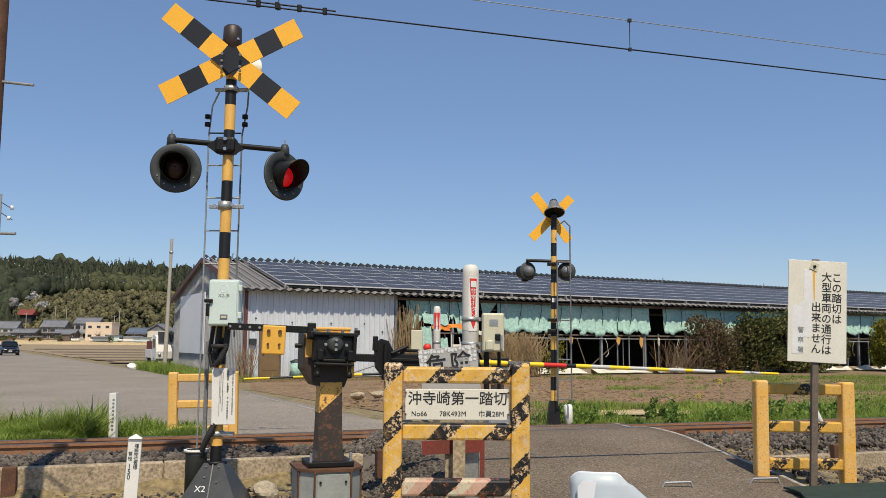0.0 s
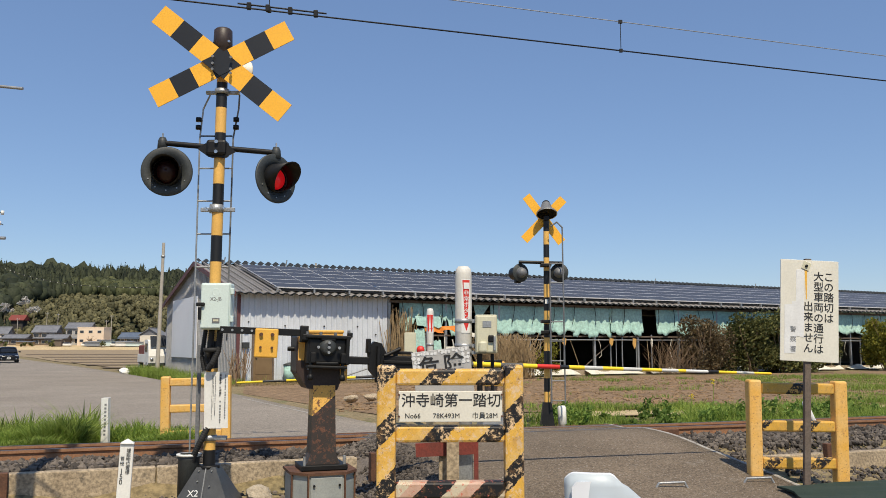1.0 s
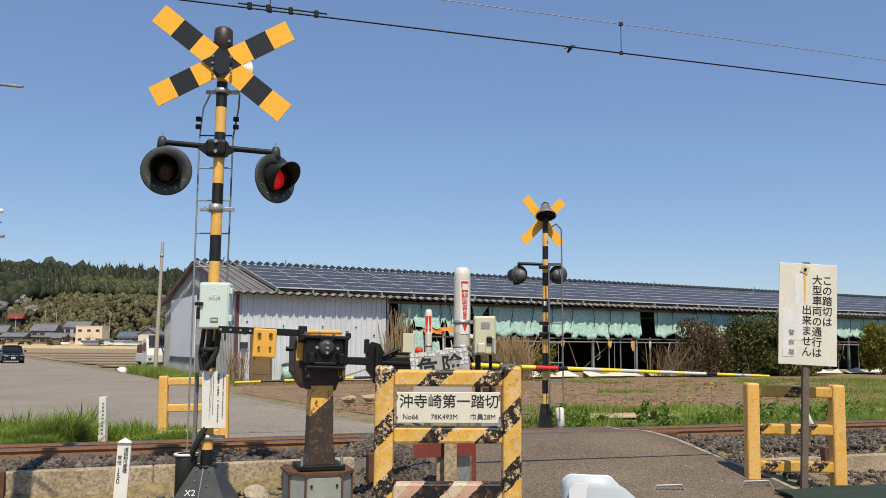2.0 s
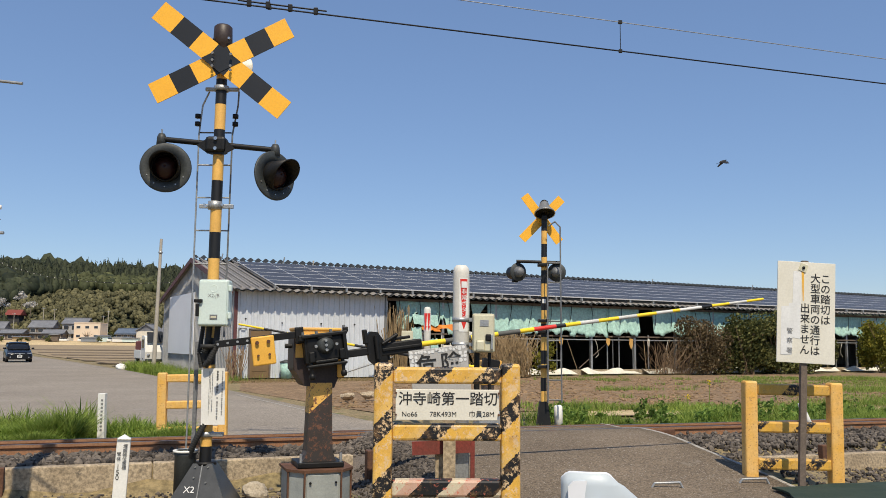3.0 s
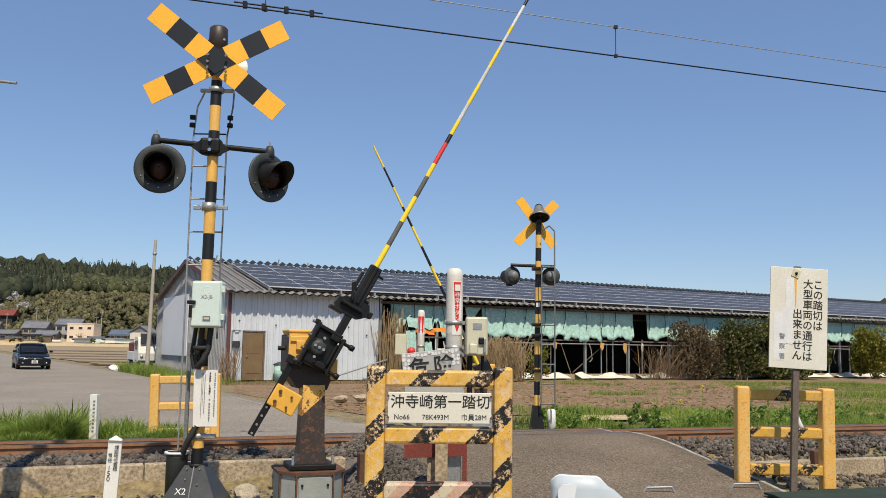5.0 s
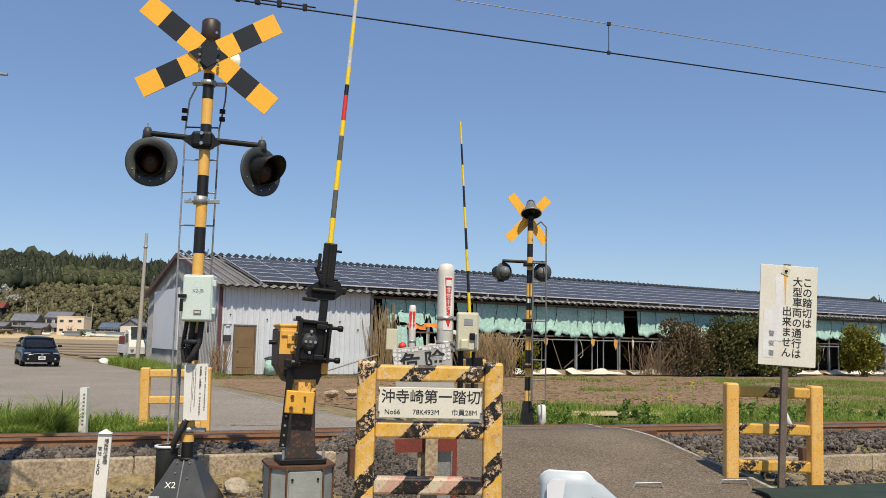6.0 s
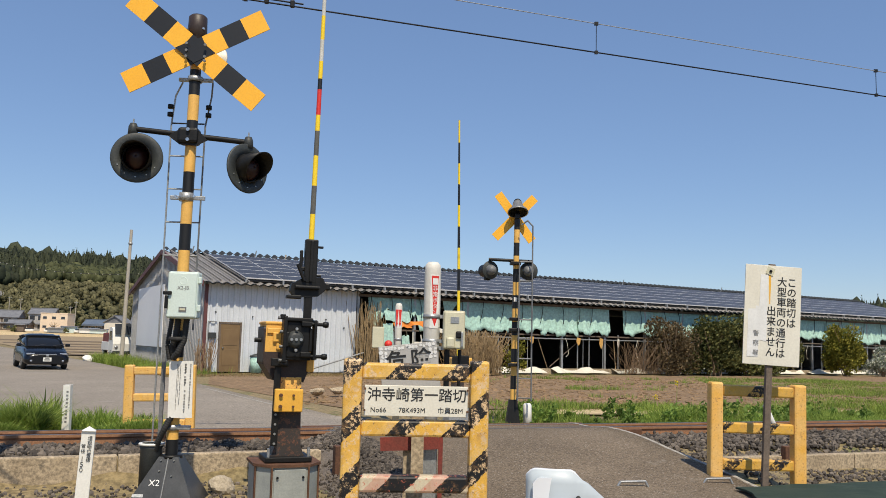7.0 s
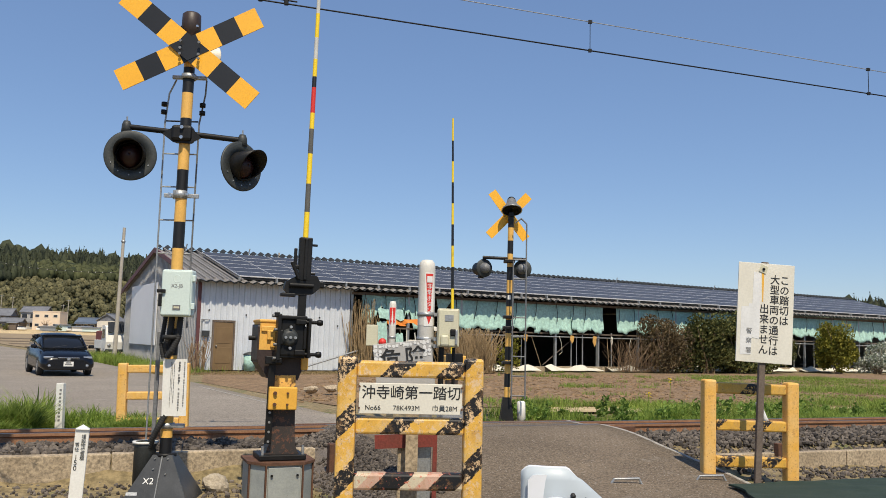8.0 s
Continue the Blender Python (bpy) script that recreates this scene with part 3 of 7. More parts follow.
# ---- barn ----
BARN = pose(-8.6, 36, 0, 0, 0, 29.0)
BL, BW, EAVE, RIDGE = 56.0, 14.6, 3.82, 5.62


def wave_sheet(x0, x1, y0, z0, y1, z1, period, amp, per=6, over=0.0):
    """A corrugated sheet whose waves run from (y0, z0) to (y1, z1)."""
    n = int((x1 - x0) / period * per)
    b = B()
    rows = []
    for y, z in ((y0, z0), (y1, z1)):
        rows.append([b.verts.new((x0 + (x1 - x0) * i / n, y, z + amp * math.sin(2 * math.pi * i / per))) for i in range(n + 1)])
    for i in range(n):
        f = b.faces.new((rows[0][i], rows[0][i + 1], rows[1][i + 1], rows[1][i]))
        f.smooth = True
    return b


def ribbed_wall(x0, x1, z0, z1, pitch=0.25, depth=0.05):
    """Trapezoid-ribbed sheet in the plane y = 0, facing -y."""
    b = B()
    xs = []
    x = x0
    while x < x1:
        xs += [(x, 0), (x + pitch * 0.55, 0), (x + pitch * 0.65, -depth), (x + pitch * 0.9, -depth)]
        x += pitch
    xs = [p for p in xs if p[0] < x1] + [(x1, 0)]
    lo, hi = [b.verts.new((x, y, z0)) for x, y in xs], [b.verts.new((x, y, z1)) for x, y in xs]
    for i in range(len(xs) - 1):
        b.faces.new((lo[i], lo[i + 1], hi[i + 1], hi[i]))
    return b


def build_barn():
    barn = thing("barn", BARN, "long low livestock barn with solar panels on its corrugated roof", "barn", kind="")
    # metal-clad end of the long side
    part("front_wall", ribbed_wall(0, 6.9, 0, EAVE - 0.1), "siding", barn, "pale grey ribbed metal siding")
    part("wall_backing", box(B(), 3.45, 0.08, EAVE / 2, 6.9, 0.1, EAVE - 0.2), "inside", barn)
    part("corner_board", box(B(), -0.03, 0.0, EAVE / 2 - 0.1, 0.14, 0.12, EAVE - 0.15), "maroon", barn, "maroon corner board")
    g = B()
    prism(g, [(0.03, 0), (BW, 0), (BW, EAVE - 0.1), (BW / 2, RIDGE - 0.12), (0.03, EAVE - 0.1)], 0, 0.1, pose(0, 0, 0, 0, 0, 90))
    ribs = []
    for i in range(1, 58):
        y = i * 0.25
        top = EAVE - 0.12 + (RIDGE - EAVE) * (1 - abs(y - BW / 2) / (BW / 2))
        ribs.append((y, top))
    gw = part("gable_wall", g, "gable", barn, "dull grey ribbed gable wall")
    for y, top in ribs:
        part("rib", box(B(), -0.115, y, top / 2, 0.03, 0.05, top), "gable", gw)
    part("gable_sheet", box(B(), -0.16, 9.8, 2.42, 0.03, 5.8, 3.05), "gablesheet", barn, "pale flat sheet on the gable")
    # inner walls and floor take the near-black that stands for interior shade
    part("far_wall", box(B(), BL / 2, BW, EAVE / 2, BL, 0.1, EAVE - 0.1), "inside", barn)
    part("end_wall", box(B(), BL, BW / 2, EAVE / 2, 0.1, BW, EAVE - 0.1), "gable", barn)
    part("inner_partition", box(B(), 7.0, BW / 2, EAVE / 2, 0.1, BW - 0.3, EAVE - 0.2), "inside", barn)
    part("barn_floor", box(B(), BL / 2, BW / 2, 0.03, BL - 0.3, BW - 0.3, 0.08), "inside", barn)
    # roof
    part("roof_slope", wave_sheet(-0.25, BL + 0.2, -0.50, EAVE - 0.10, BW / 2, RIDGE, 0.40, 0.04), "roof", barn, "weathered grey corrugated roof sheets")
    part("roof_slope", wave_sheet(-0.25, BL + 0.2, BW + 0.45, EAVE - 0.09, BW / 2, RIDGE, 0.36, 0.045), "roof", barn)
    part("eave_trim", wave_sheet(-0.2, BL + 0.2, -0.58, EAVE - 0.15, -0.1, EAVE - 0.05, 0.40, 0.055), "roofedge", barn, "dark scalloped eave edge")
    part("ridge_cap", wave_sheet(-0.2, BL + 0.2, BW / 2 - 0.55, RIDGE - 0.03, BW / 2 + 0.05, RIDGE + 0.16, 0.40, 0.07), "roofedge", barn, "dark scalloped ridge cap")
    slope = math.atan2(RIDGE - EAVE + 0.11, BW / 2 + 0.55)
    for s in (1, -1):
        b = B()
        prism(b, [(-0.5, EAVE - 0.28), (-0.5, EAVE - 0.06), (BW / 2, RIDGE + 0.05), (BW / 2, RIDGE - 0.18)], 0.3, 0.36, pose(0, 0, 0, 0, 0, 90) if s > 0 else pose(0, BW, 0, 0, 0, 90) @ Matrix.Diagonal((-1, 1, 1, 1)))
        part("barge_board", b, "maroon", barn, "maroon barge board")
    # timber frame and torn sheeting of the open side
    for i in range(17):
        x = 7.0 + i * 3.0
        part("post", box(B(), x, 0.05, EAVE / 2, 0.12, 0.12, EAVE - 0.2), "galv", barn)
        for k in ((1,) if i % 2 else (1.1, 1.9)):
            if x + k < BL:
                part("stud", box(B(), x + k, 0.05, 1.05, 0.05, 0.05, 2.1), "galv", barn)
    part("top_rail", box(B(), 31.5, -0.02, EAVE - 0.28, 49, 0.08, 0.12), "wood", barn)
    part("mid_rail", box(B(), 31.5, 0.0, 1.98, 49, 0.06, 0.07), "wood", barn)
    part("sill", box(B(), 31.5, 0.0, 0.1, 49, 0.14, 0.28), "concrete", barn)
    rng = random.Random(5)
    for i in range(6):
        x = 12 + i * 6.3
        b = B()
        rod(b, (x, 0.2, 0.3), (x + 2.3, 0.2, 1.9), 0.025, seg=6)
        part("brace", b, "wood", barn)
    hung = [(7.5, 9.7, 1.05), (9.6, 11.3, 1.25), (12.5, 15.1, 1.48), (15.0, 17.6, 1.42), (17.5, 20.1, 1.55), (20.0, 22.3, 1.45)]
    hung += [(23.3 + 3.0 * i, 26.35 + 3.0 * i, 1.4 + 0.12 * math.sin(i * 2.1)) for i in range(10)]
    for i, (x0, x1, drop) in enumerate(hung):        # sheeting hung inside the eave, its foot blown outwards
        b = B()
        n = 30
        rows = [[] for _ in range(6)]
        for k in range(n + 1):
            x = x0 + (x1 - x0) * k / n
            wob = 0.035 * math.sin(k * 0.75 + i) + 0.02 * math.sin(k * 1.9 + 2 * i)
            d = drop + 0.10 * math.sin(k * 0.42 + i * 2) + 0.05 * math.sin(k * 1.3 + i) + rng.uniform(-0.02, 0.02)
            if i < 2:
                d += 0.35 * math.sin(k * 0.36 + 3 * i) + rng.uniform(-0.12, 0.12)
            for r, f in enumerate((0, 0.3, 0.55, 0.72, 0.88, 1.0)):
                y = 0.0 + wob * f * 1.4 - 0.30 * max(0, f - 0.45) ** 1.5 - 0.02 * rng.random() * f
                rows[r].append(b.verts.new((x + 0.04 * math.sin(k + r) * f, y, EAVE - 0.25 - d * f)))
        for p, q in zip(rows, rows[1:]):
            for k in range(n):
                f = b.faces.new((p[k], q[k], q[k + 1], p[k + 1]))
                f.smooth = True
        ob = part("tarpaulin", b, "green", barn, "torn pale green sheeting hung under the eave")
        ob.modifiers.new("thick", "SOLIDIFY").thickness = 0.01
        # thin black strands stand for the dark seams in the sheeting
        for xx in (x0 + 0.12, (x0 + x1) / 2 + rng.uniform(-0.3, 0.3)):
            q = B()
            ln = rng.uniform(-0.25, 0.12)
            tube(q, [(xx + ln * f + 0.05 * math.sin(3 * f), -0.10 - 0.05 * f, EAVE - 0.28 - 0.95 * f) for f in (0, 0.25, 0.5, 0.75, 1.0)], 0.018, 5)
            part("cord", q, "ink", barn)
    q = B()                                           # corner of a sheet folded across the gap
    prism(q, [(11.55, EAVE - 0.3), (12.5, EAVE - 0.3), (11.75, EAVE - 1.25)], 0.02, 0.035)
    part("tarpaulin", q, "green", barn)
    part("front_pipe", rod(B(), (12.6, -0.10, 1.80), (BL - 3, -0.10, 1.80), 0.03, seg=8), "galv", barn, "pale scaffold pipe along the open side")
    for i in range(22):                               # rods, ropes and scraps inside the open bays
        x = 12.8 + i * 1.25 + rng.uniform(-0.3, 0.3)
        q = B()
        kind = i % 4
        if kind == 0:
            rod(q, (x, 0.0, 0.1), (x + rng.uniform(-0.9, 0.9), 0.02, 1.8), 0.018, seg=6)
        elif kind == 1:
            tube(q, [(x + 0.12 * math.sin(5 * f + i), -0.12, 1.85 - rng.uniform(0.9, 1.5) * f) for f in (0, 0.3, 0.6, 1.0)], 0.014, 5)
        else:
            rod(q, (x, 0.0, 0.1), (x, 0.0, 1.8), 0.02, seg=6)
        part("loose_rope" if kind == 1 else "upright", q, ("reed", "cream", "galv", "galv")[kind], barn)
    for x, w, h in ((16.8, 0.22, 0.42), (19.9, 0.25, 0.40), (21.5, 0.24, 0.55), (22.8, 0.12, 0.5), (12.4, 0.2, 0.9)):
        q = B()
        prism(q, [(x, 1.9), (x + w, 1.86), (x + w * 0.8, 1.86 - h * 0.7), (x + w * 0.4, 1.86 - h), (x - 0.04, 1.86 - h * 0.5)], -0.16, -0.14)
        part("cloth_scrap", q, "orangecloth" if x > 15 and x < 22 else "cream", barn)
    for i in range(9):                               # fallen sheet along the sill
        x0 = 14 + i * 4.2
        b = B()
        n = 16
        a = [b.verts.new((x0 + 3.6 * k / n, -0.55 - 0.15 * math.sin(k * 0.8 + i), 0.02)) for k in range(n + 1)]
        c = [b.verts.new((x0 + 3.6 * k / n, -0.10, 0.10 + 0.20 * abs(math.sin(k * 0.35 + i)) ** 3 + 0.05 * rng.random())) for k in range(n + 1)]
        for k in range(n):
            b.faces.new((a[k], a[k + 1], c[k + 1], c[k]))
        ob = part("fallen_sheet", b, "cream", barn, "slumped pale sheeting on the sill")
        ob.modifiers.new("thick", "SOLIDIFY").thickness = 0.02
    # solar panels
    pm = B()
    box(pm, 0, 0, 0, 1.64, 1.03, 0.045, mat=1)
    box(pm, 0, 0, 0.022, 1.618, 0.965, 0.006, mat=0)
    me = mesh_of(pm, "solar_panel", ["panel", "alu"])
    lift = EAVE - 0.11 + 0.20
    for r in range(6):
        for c in range(32):
            ob = new("solar_panel", me)
            ob.parent = barn
            t = 0.88 + r * 1.04
            ob.matrix_basis = pose(2.40 + c * 1.66, -0.55 + t * math.cos(slope), lift + t * math.sin(slope), math.degrees(slope), 0, 0)
    # black boxes under the panels colour in the shade of the gap there
    for t in (0.45, 2.4, 4.4, 6.3):
        q = B()
        box(q, 28.4, -0.55 + t * math.cos(slope), EAVE - 0.11 + 0.12 + t * math.sin(slope), 53.6, 0.06, 0.12)
        part("panel_rail", q, "ink", barn, "mounting rail, black for the shade under the panels")
    for c in range(33):
        q = B()
        box(q, 1.57 + c * 1.66, -0.55 + 0.33 * math.cos(slope), EAVE - 0.11 + 0.16, 0.07, 0.14, 0.16)
        part("panel_clamp", q, "galv", barn)
    for i in range(5):                                # standing ribs of the bare roof strip
        q = B()
        prism(q, [(-0.58, EAVE - 0.05), (-0.58, EAVE + 0.03), (BW / 2 - 0.3, RIDGE + 0.06), (BW / 2 - 0.3, RIDGE - 0.02)], -0.02, 0.035, pose(0.02 + 0.40 * i, 0, 0, 0, 0, 90))
        part("roof_rib", q, "roof", barn)
    for x in (1.0, 4.2, 29.5, 39.0):
        b = B()
        rod(b, (x, BW / 2 - 0.6, RIDGE - 0.1), (x + 0.06, BW / 2 - 0.7, RIDGE + 0.28), 0.03, seg=8)
        part("cable_hook", b, "galv", barn)
    # door, letter box and trim in the metal-clad wall
    d = part("door", box(B(), 1.05, -0.05, 1.01, 0.82, 0.05, 2.0, bev=0.006), "door", barn, "brown panelled door, closed")
    b = B()
    for z in (0.62, 1.45):
        box(b, 1.05, -0.08, z, 0.64, 0.012, 0.66, bev=0.005)
    part("door_panel", b, "door", d)
    b = B()
    for x in (0.60, 1.50):
        box(b, x, -0.05, 1.03, 0.07, 0.09, 2.06)
    box(b, 1.05, -0.05, 2.06, 0.97, 0.09, 0.07)
    part("door_frame", b, "wood", d)
    b = B()
    lathe(b, [(0, 0), (0.035, 0.0), (0.035, 0.05), (0, 0.06)], 12, pose(0.75, -0.08, 1.0, 90, 0, 0))
    part("knob", b, "chrome", d)
    part("letter_box", box(B(), 0.28, -0.1, 1.52, 0.3, 0.14, 0.24, bev=0.01), "dark", barn, "grey letter box on the wall")
    part("pipe", pipe(B(), [(0.1, -0.08, 0.1), (0.1, -0.08, 2.1), (0.45, -0.08, 2.1)], 0.025), "galv", barn)
    b = B()
    for x, z in ((2.0, 2.35), (3.8, 2.35), (5.4, 2.35), (6.3, 2.0), (0.4, 2.5)):
        rod(b, (x, -0.02, z), (x, -0.06, z), 0.035, seg=8)
    part("wall_bolt", b, "ink", barn)


def junk():
    """Odds and ends against the barn wall."""
    def at(x, y, z=0.0, rz=0):
        return BARN @ pose(x, y, z, 0, 0, rz)
    b = thing("rubbish_bin", at(2.1, -0.5), "teal plastic bin with a sack beside the door", "bin")
    part("bin_body", lathe(B(), [(0, 0), (0.22, 0), (0.27, 0.65), (0.25, 0.65), (0, 0.6)], 16), "green", b)
    part("bin_lid", lathe(B(), [(0.29, 0.66), (0.29, 0.7), (0.1, 0.78), (0, 0.79)], 16), "dark", b)
    c = thing("timber_rack", at(3.1, -0.55), "low rusty rack stacked with scrap timber", "rack")
    for x in (-0.65, 0.65):
        for y in (-0.25, 0.25):
            part("leg", box(B(), x, y, 0.4, 0.06, 0.06, 0.8), "wood", c)
    part("rack_top", box(B(), 0, 0, 0.82, 1.5, 0.6, 0.05), "wood", c)
    part("red_board", box(B(), 0.1, -0.28, 0.45, 1.0, 0.03, 0.35), "rust", c)
    for i in range(5):
        part("plank", box(B(), 0.02 * i, -0.2 + 0.1 * i, 0.87 + 0.02 * (i % 2), 1.6 - 0.1 * i, 0.09, 0.03), "wood", c)
    p = B()
    rod(p, (4.2, -0.6, 0.06), (7.2, -0.3, 0.9), 0.04, seg=8)
    solid("leaning_pole", p, "galv", "pale pole leaning along the siding", "pole", m=BARN)
    # dry creepers and reeds
    rng = random.Random(8)
    def stalks(name, x0, x1, y0, y1, h, n, label, mat="reed", lean=0.25):
        vs, fs = [], []
        for i in range(n):
            x, y = rng.uniform(x0, x1), rng.uniform(y0, y1)
            hh = h * rng.uniform(0.45, 1.0)
            px, py, pz = x, y, 0.0
            w = rng.uniform(0.008, 0.02)
            dx, dy = rng.gauss(0, lean), rng.gauss(0, lean * 0.5)
            for k in range(3):
                qx, qy, qz = px + dx * hh / 3, py + dy * hh / 3, pz + hh / 3
                q = len(vs)
                vs += [(px - w, py, pz), (px + w, py, pz), (qx + w * 0.8, qy, qz), (qx - w * 0.8, qy, qz), (px, py - w, pz), (px, py + w, pz), (qx, qy + w * 0.8, qz), (qx, qy - w * 0.8, qz)]
                fs += [(q, q + 1, q + 2, q + 3), (q + 4, q + 5, q + 6, q + 7)]
                px, py, pz = qx, qy, qz
                dx += rng.gauss(0, lean)
        ob = raw(name, vs, fs, mat, label, "dry stalks")
        ob.matrix_basis = BARN
    stalks("dead_creeper", 6.8, 8.1, -0.4, -0.15, 3.4, 85, "leafless pale creeper climbing the barn wall", "reed", 0.06)
    stalks("dry_reeds", 11.0, 13.4, -2.6, -1.0, 2.1, 900, "tall dry straw-coloured reeds before the barn")
    stalks("dead_creeper", -0.5, 0.15, -0.9, -0.2, 1.4, 45, "dry brown stems at the barn corner", "twig", 0.12)
    stalks("dead_creeper", 22.6, 25.4, -1.4, -0.4, 2.0, 130, "tangle of leafless brown stems before the barn", "twig", 0.5)
    o = thing("scrap_heap", at(9.2, -1.1), "jumble of bent pipes and torn plastic before the barn", "scrap")
    for i in range(14):
        q = B()
        x = rng.uniform(-1.4, 1.6)
        rod(q, (x, rng.uniform(-0.3, 0.3), 0), (x + rng.gauss(0, 0.3), rng.uniform(-0.3, 0.3), rng.uniform(0.8, 2.2)), 0.03, seg=6)
        part("bent_pipe", q, ("reed", "galv", "cream")[i % 3], o)
    for i, (x, z, w, h, k) in enumerate(((-1.3, 1.4, 0.5, 1.6, "green"), (-0.4, 1.2, 0.4, 1.0, "green"), (0.5, 2.3, 1.6, 0.12, "orange"), (-0.6, 2.25, 0.9, 0.1, "orange"), (1.2, 2.0, 1.2, 0.1, "cream"), (0.3, 1.0, 0.5, 0.9, "cream"), (-0.9, 2.6, 1.3, 0.35, "green"))):
        q = B()
        n = 6
        a = [q.verts.new((x + w * (j / n - 0.5), -0.25 + 0.08 * rng.random(), z + h / 2 + 0.08 * rng.random())) for j in range(n + 1)]
        c = [q.verts.new((x + w * (j / n - 0.5) + 0.1 * rng.random(), -0.35 + 0.1 * rng.random(), z - h / 2 - 0.15 * rng.random())) for j in range(n + 1)]
        for j in range(n):
            q.faces.new((a[j], c[j], c[j + 1], a[j + 1]))
        s = part("torn_sheet", q, k, o)
        s.modifiers.new("thick", "SOLIDIFY").thickness = 0.01


# ---- crossing equipment ----
def dome(r0, r1, seg=24, rings=7):
    """Profile of a half-dome shell bulging towards +z of a lathe."""
    out = [(r0 * math.cos(radians(90 * k / rings)), r0 * math.sin(radians(90 * k / rings))) for k in range(rings + 1)]
    return out + ([(r1 * math.cos(radians(90 * k / rings)), r1 * math.sin(radians(90 * k / rings))) for k in range(rings, -1, -1)] if r1 else [])


def lamp_part(parent, place, yaw, pitch, r=0.245, lens="lens"):
    """A round signal lamp facing -y of its own turn: backboard, hollow housing, hood, a lens that always glows, and an
    added half-dome shutter that turns round the lens to blink it.
    """
    m = pose(*place, pitch, 0, yaw)
    to_front = pose(0, 0, 0, 90, 0, 0)
    disc = part("backboard", lathe(B(), [(0.135, -0.008), (r - 0.02, -0.008), (r, 0.0), (r, 0.012), (r - 0.01, 0.018), (0.135, 0.012), (0.135, -0.008)], 44, m @ to_front), "lampboard", parent, "chipped dark grey backboard")
    part("housing", lathe(B(), [(0, -0.16), (0.09, -0.155), (0.13, -0.10), (0.142, 0.003), (0.1225, 0.003), (0.1225, -0.003), (0.134, -0.004), (0.127, -0.10), (0.085, -0.147), (0, -0.15)], 30, m @ to_front), "black", disc)
    b = B()
    ro, n = 0.145, 40
    inner, outer = [], []
    for ring, rr in ((outer, ro), (inner, ro - 0.008)):
        for i in range(n + 1):
            a = 2 * math.pi * i / n - math.pi / 2
            up = (math.sin(a) + 1) / 2
            ln = 0.02 + 0.27 * up ** 0.6
            p0 = Vector((rr * math.cos(a), -0.01, rr * math.sin(a)))
            p1 = Vector((rr * 0.95 * math.cos(a), -ln, rr * 0.95 * math.sin(a) - 0.02 * up))
            ring.append((b.verts.new(m @ p0), b.verts.new(m @ p1)))
    for ring in (outer, inner):
        for i in range(n):
            f = b.faces.new((ring[i][0], ring[i + 1][0], ring[i + 1][1], ring[i][1]))
            f.smooth = True
    for i in range(n):
        b.faces.new((outer[i][1], outer[i + 1][1], inner[i + 1][1], inner[i][1]))
    part("hood", b, "black", disc, "black visor hood")
    part("lens", lathe(B(), [(0, -0.002), *dome(0.108, 0)], 28, m @ to_front @ Matrix.Diagonal((1, 1, 0.6, 1))), lens, disc, "red glowing lens")
    # added blocker, no part of such a lamp: hides the glow between blinks
    sh = part("shutter", lathe(B(), dome(0.121, 0.116), 28, to_front), "redglass", disc, "added dark red dome that covers the lens to blink it")
    sh.matrix_basis = m
    for k in range(5):
        a = radians(205 + 32 * k)
        part("rivet", rod(B(), m @ Vector((0.19 * math.cos(a), -0.012, 0.19 * math.sin(a))), m @ Vector((0.19 * math.cos(a), -0.022, 0.19 * math.sin(a))), 0.007, seg=6), "galv", disc)
    return sh, m


def crossbuck(parent, centre, boards, yaw, width, thick=0.012, back=False):
    for ang, length in boards:
        seg = [0.245, 0.245, 0.205, 0.25, 0.205, 0.245, 0.245]
        tot = sum(seg)
        x = -length / 2
        m = pose(*centre, 0, 0, yaw) @ pose(0, 0, 0, 0, -ang, 0)
        board = part("board", box(B(), 0, thick * 0.75, 0, length * 0.97, thick * 0.5, width * 0.9, m), "sign_yellow", parent, "orange-yellow board" if back else "yellow and black banded board")
        for i, s in enumerate(seg):
            w = s / tot * length
            k = "sign_black" if i in (1, 3, 5) and not back else "sign_yellow"
            part("board_section", box(B(), x + w / 2, 0, 0, w, thick, width, m), k, board)
            x += w
        centre = (centre[0], centre[1] + (thick + 0.004), centre[2])
    if not back:
        (a, _), (b, _) = boards
        da, db = [Vector((math.cos(radians(k)), 0, math.sin(radians(k)))) for k in (a, b)]
        k = width / (2 * math.sin(radians(b - a)))
        pts = [k * (da + db), k * (db - da), -k * (da + db), k * (da - db)]
        part("hub_plate", prism(B(), [(p.x, p.z) for p in pts], -0.003, 0.0, pose(centre[0], centre[1] - 2 * (thick + 0.004) - thick / 2 - 0.002, centre[2], 0, 0, yaw)), "sign_black", parent, "black centre of the crossed boards")


def bolts(parent, pts, r=0.012, mat="chrome"):
    for p in pts:
        b = B()
        rod(b, (p[0], p[1], p[2]), (p[0], p[1] - 0.02, p[2]), r, seg=8)
        part("bolt", b, mat, parent)


BLINK_DOMES = {}


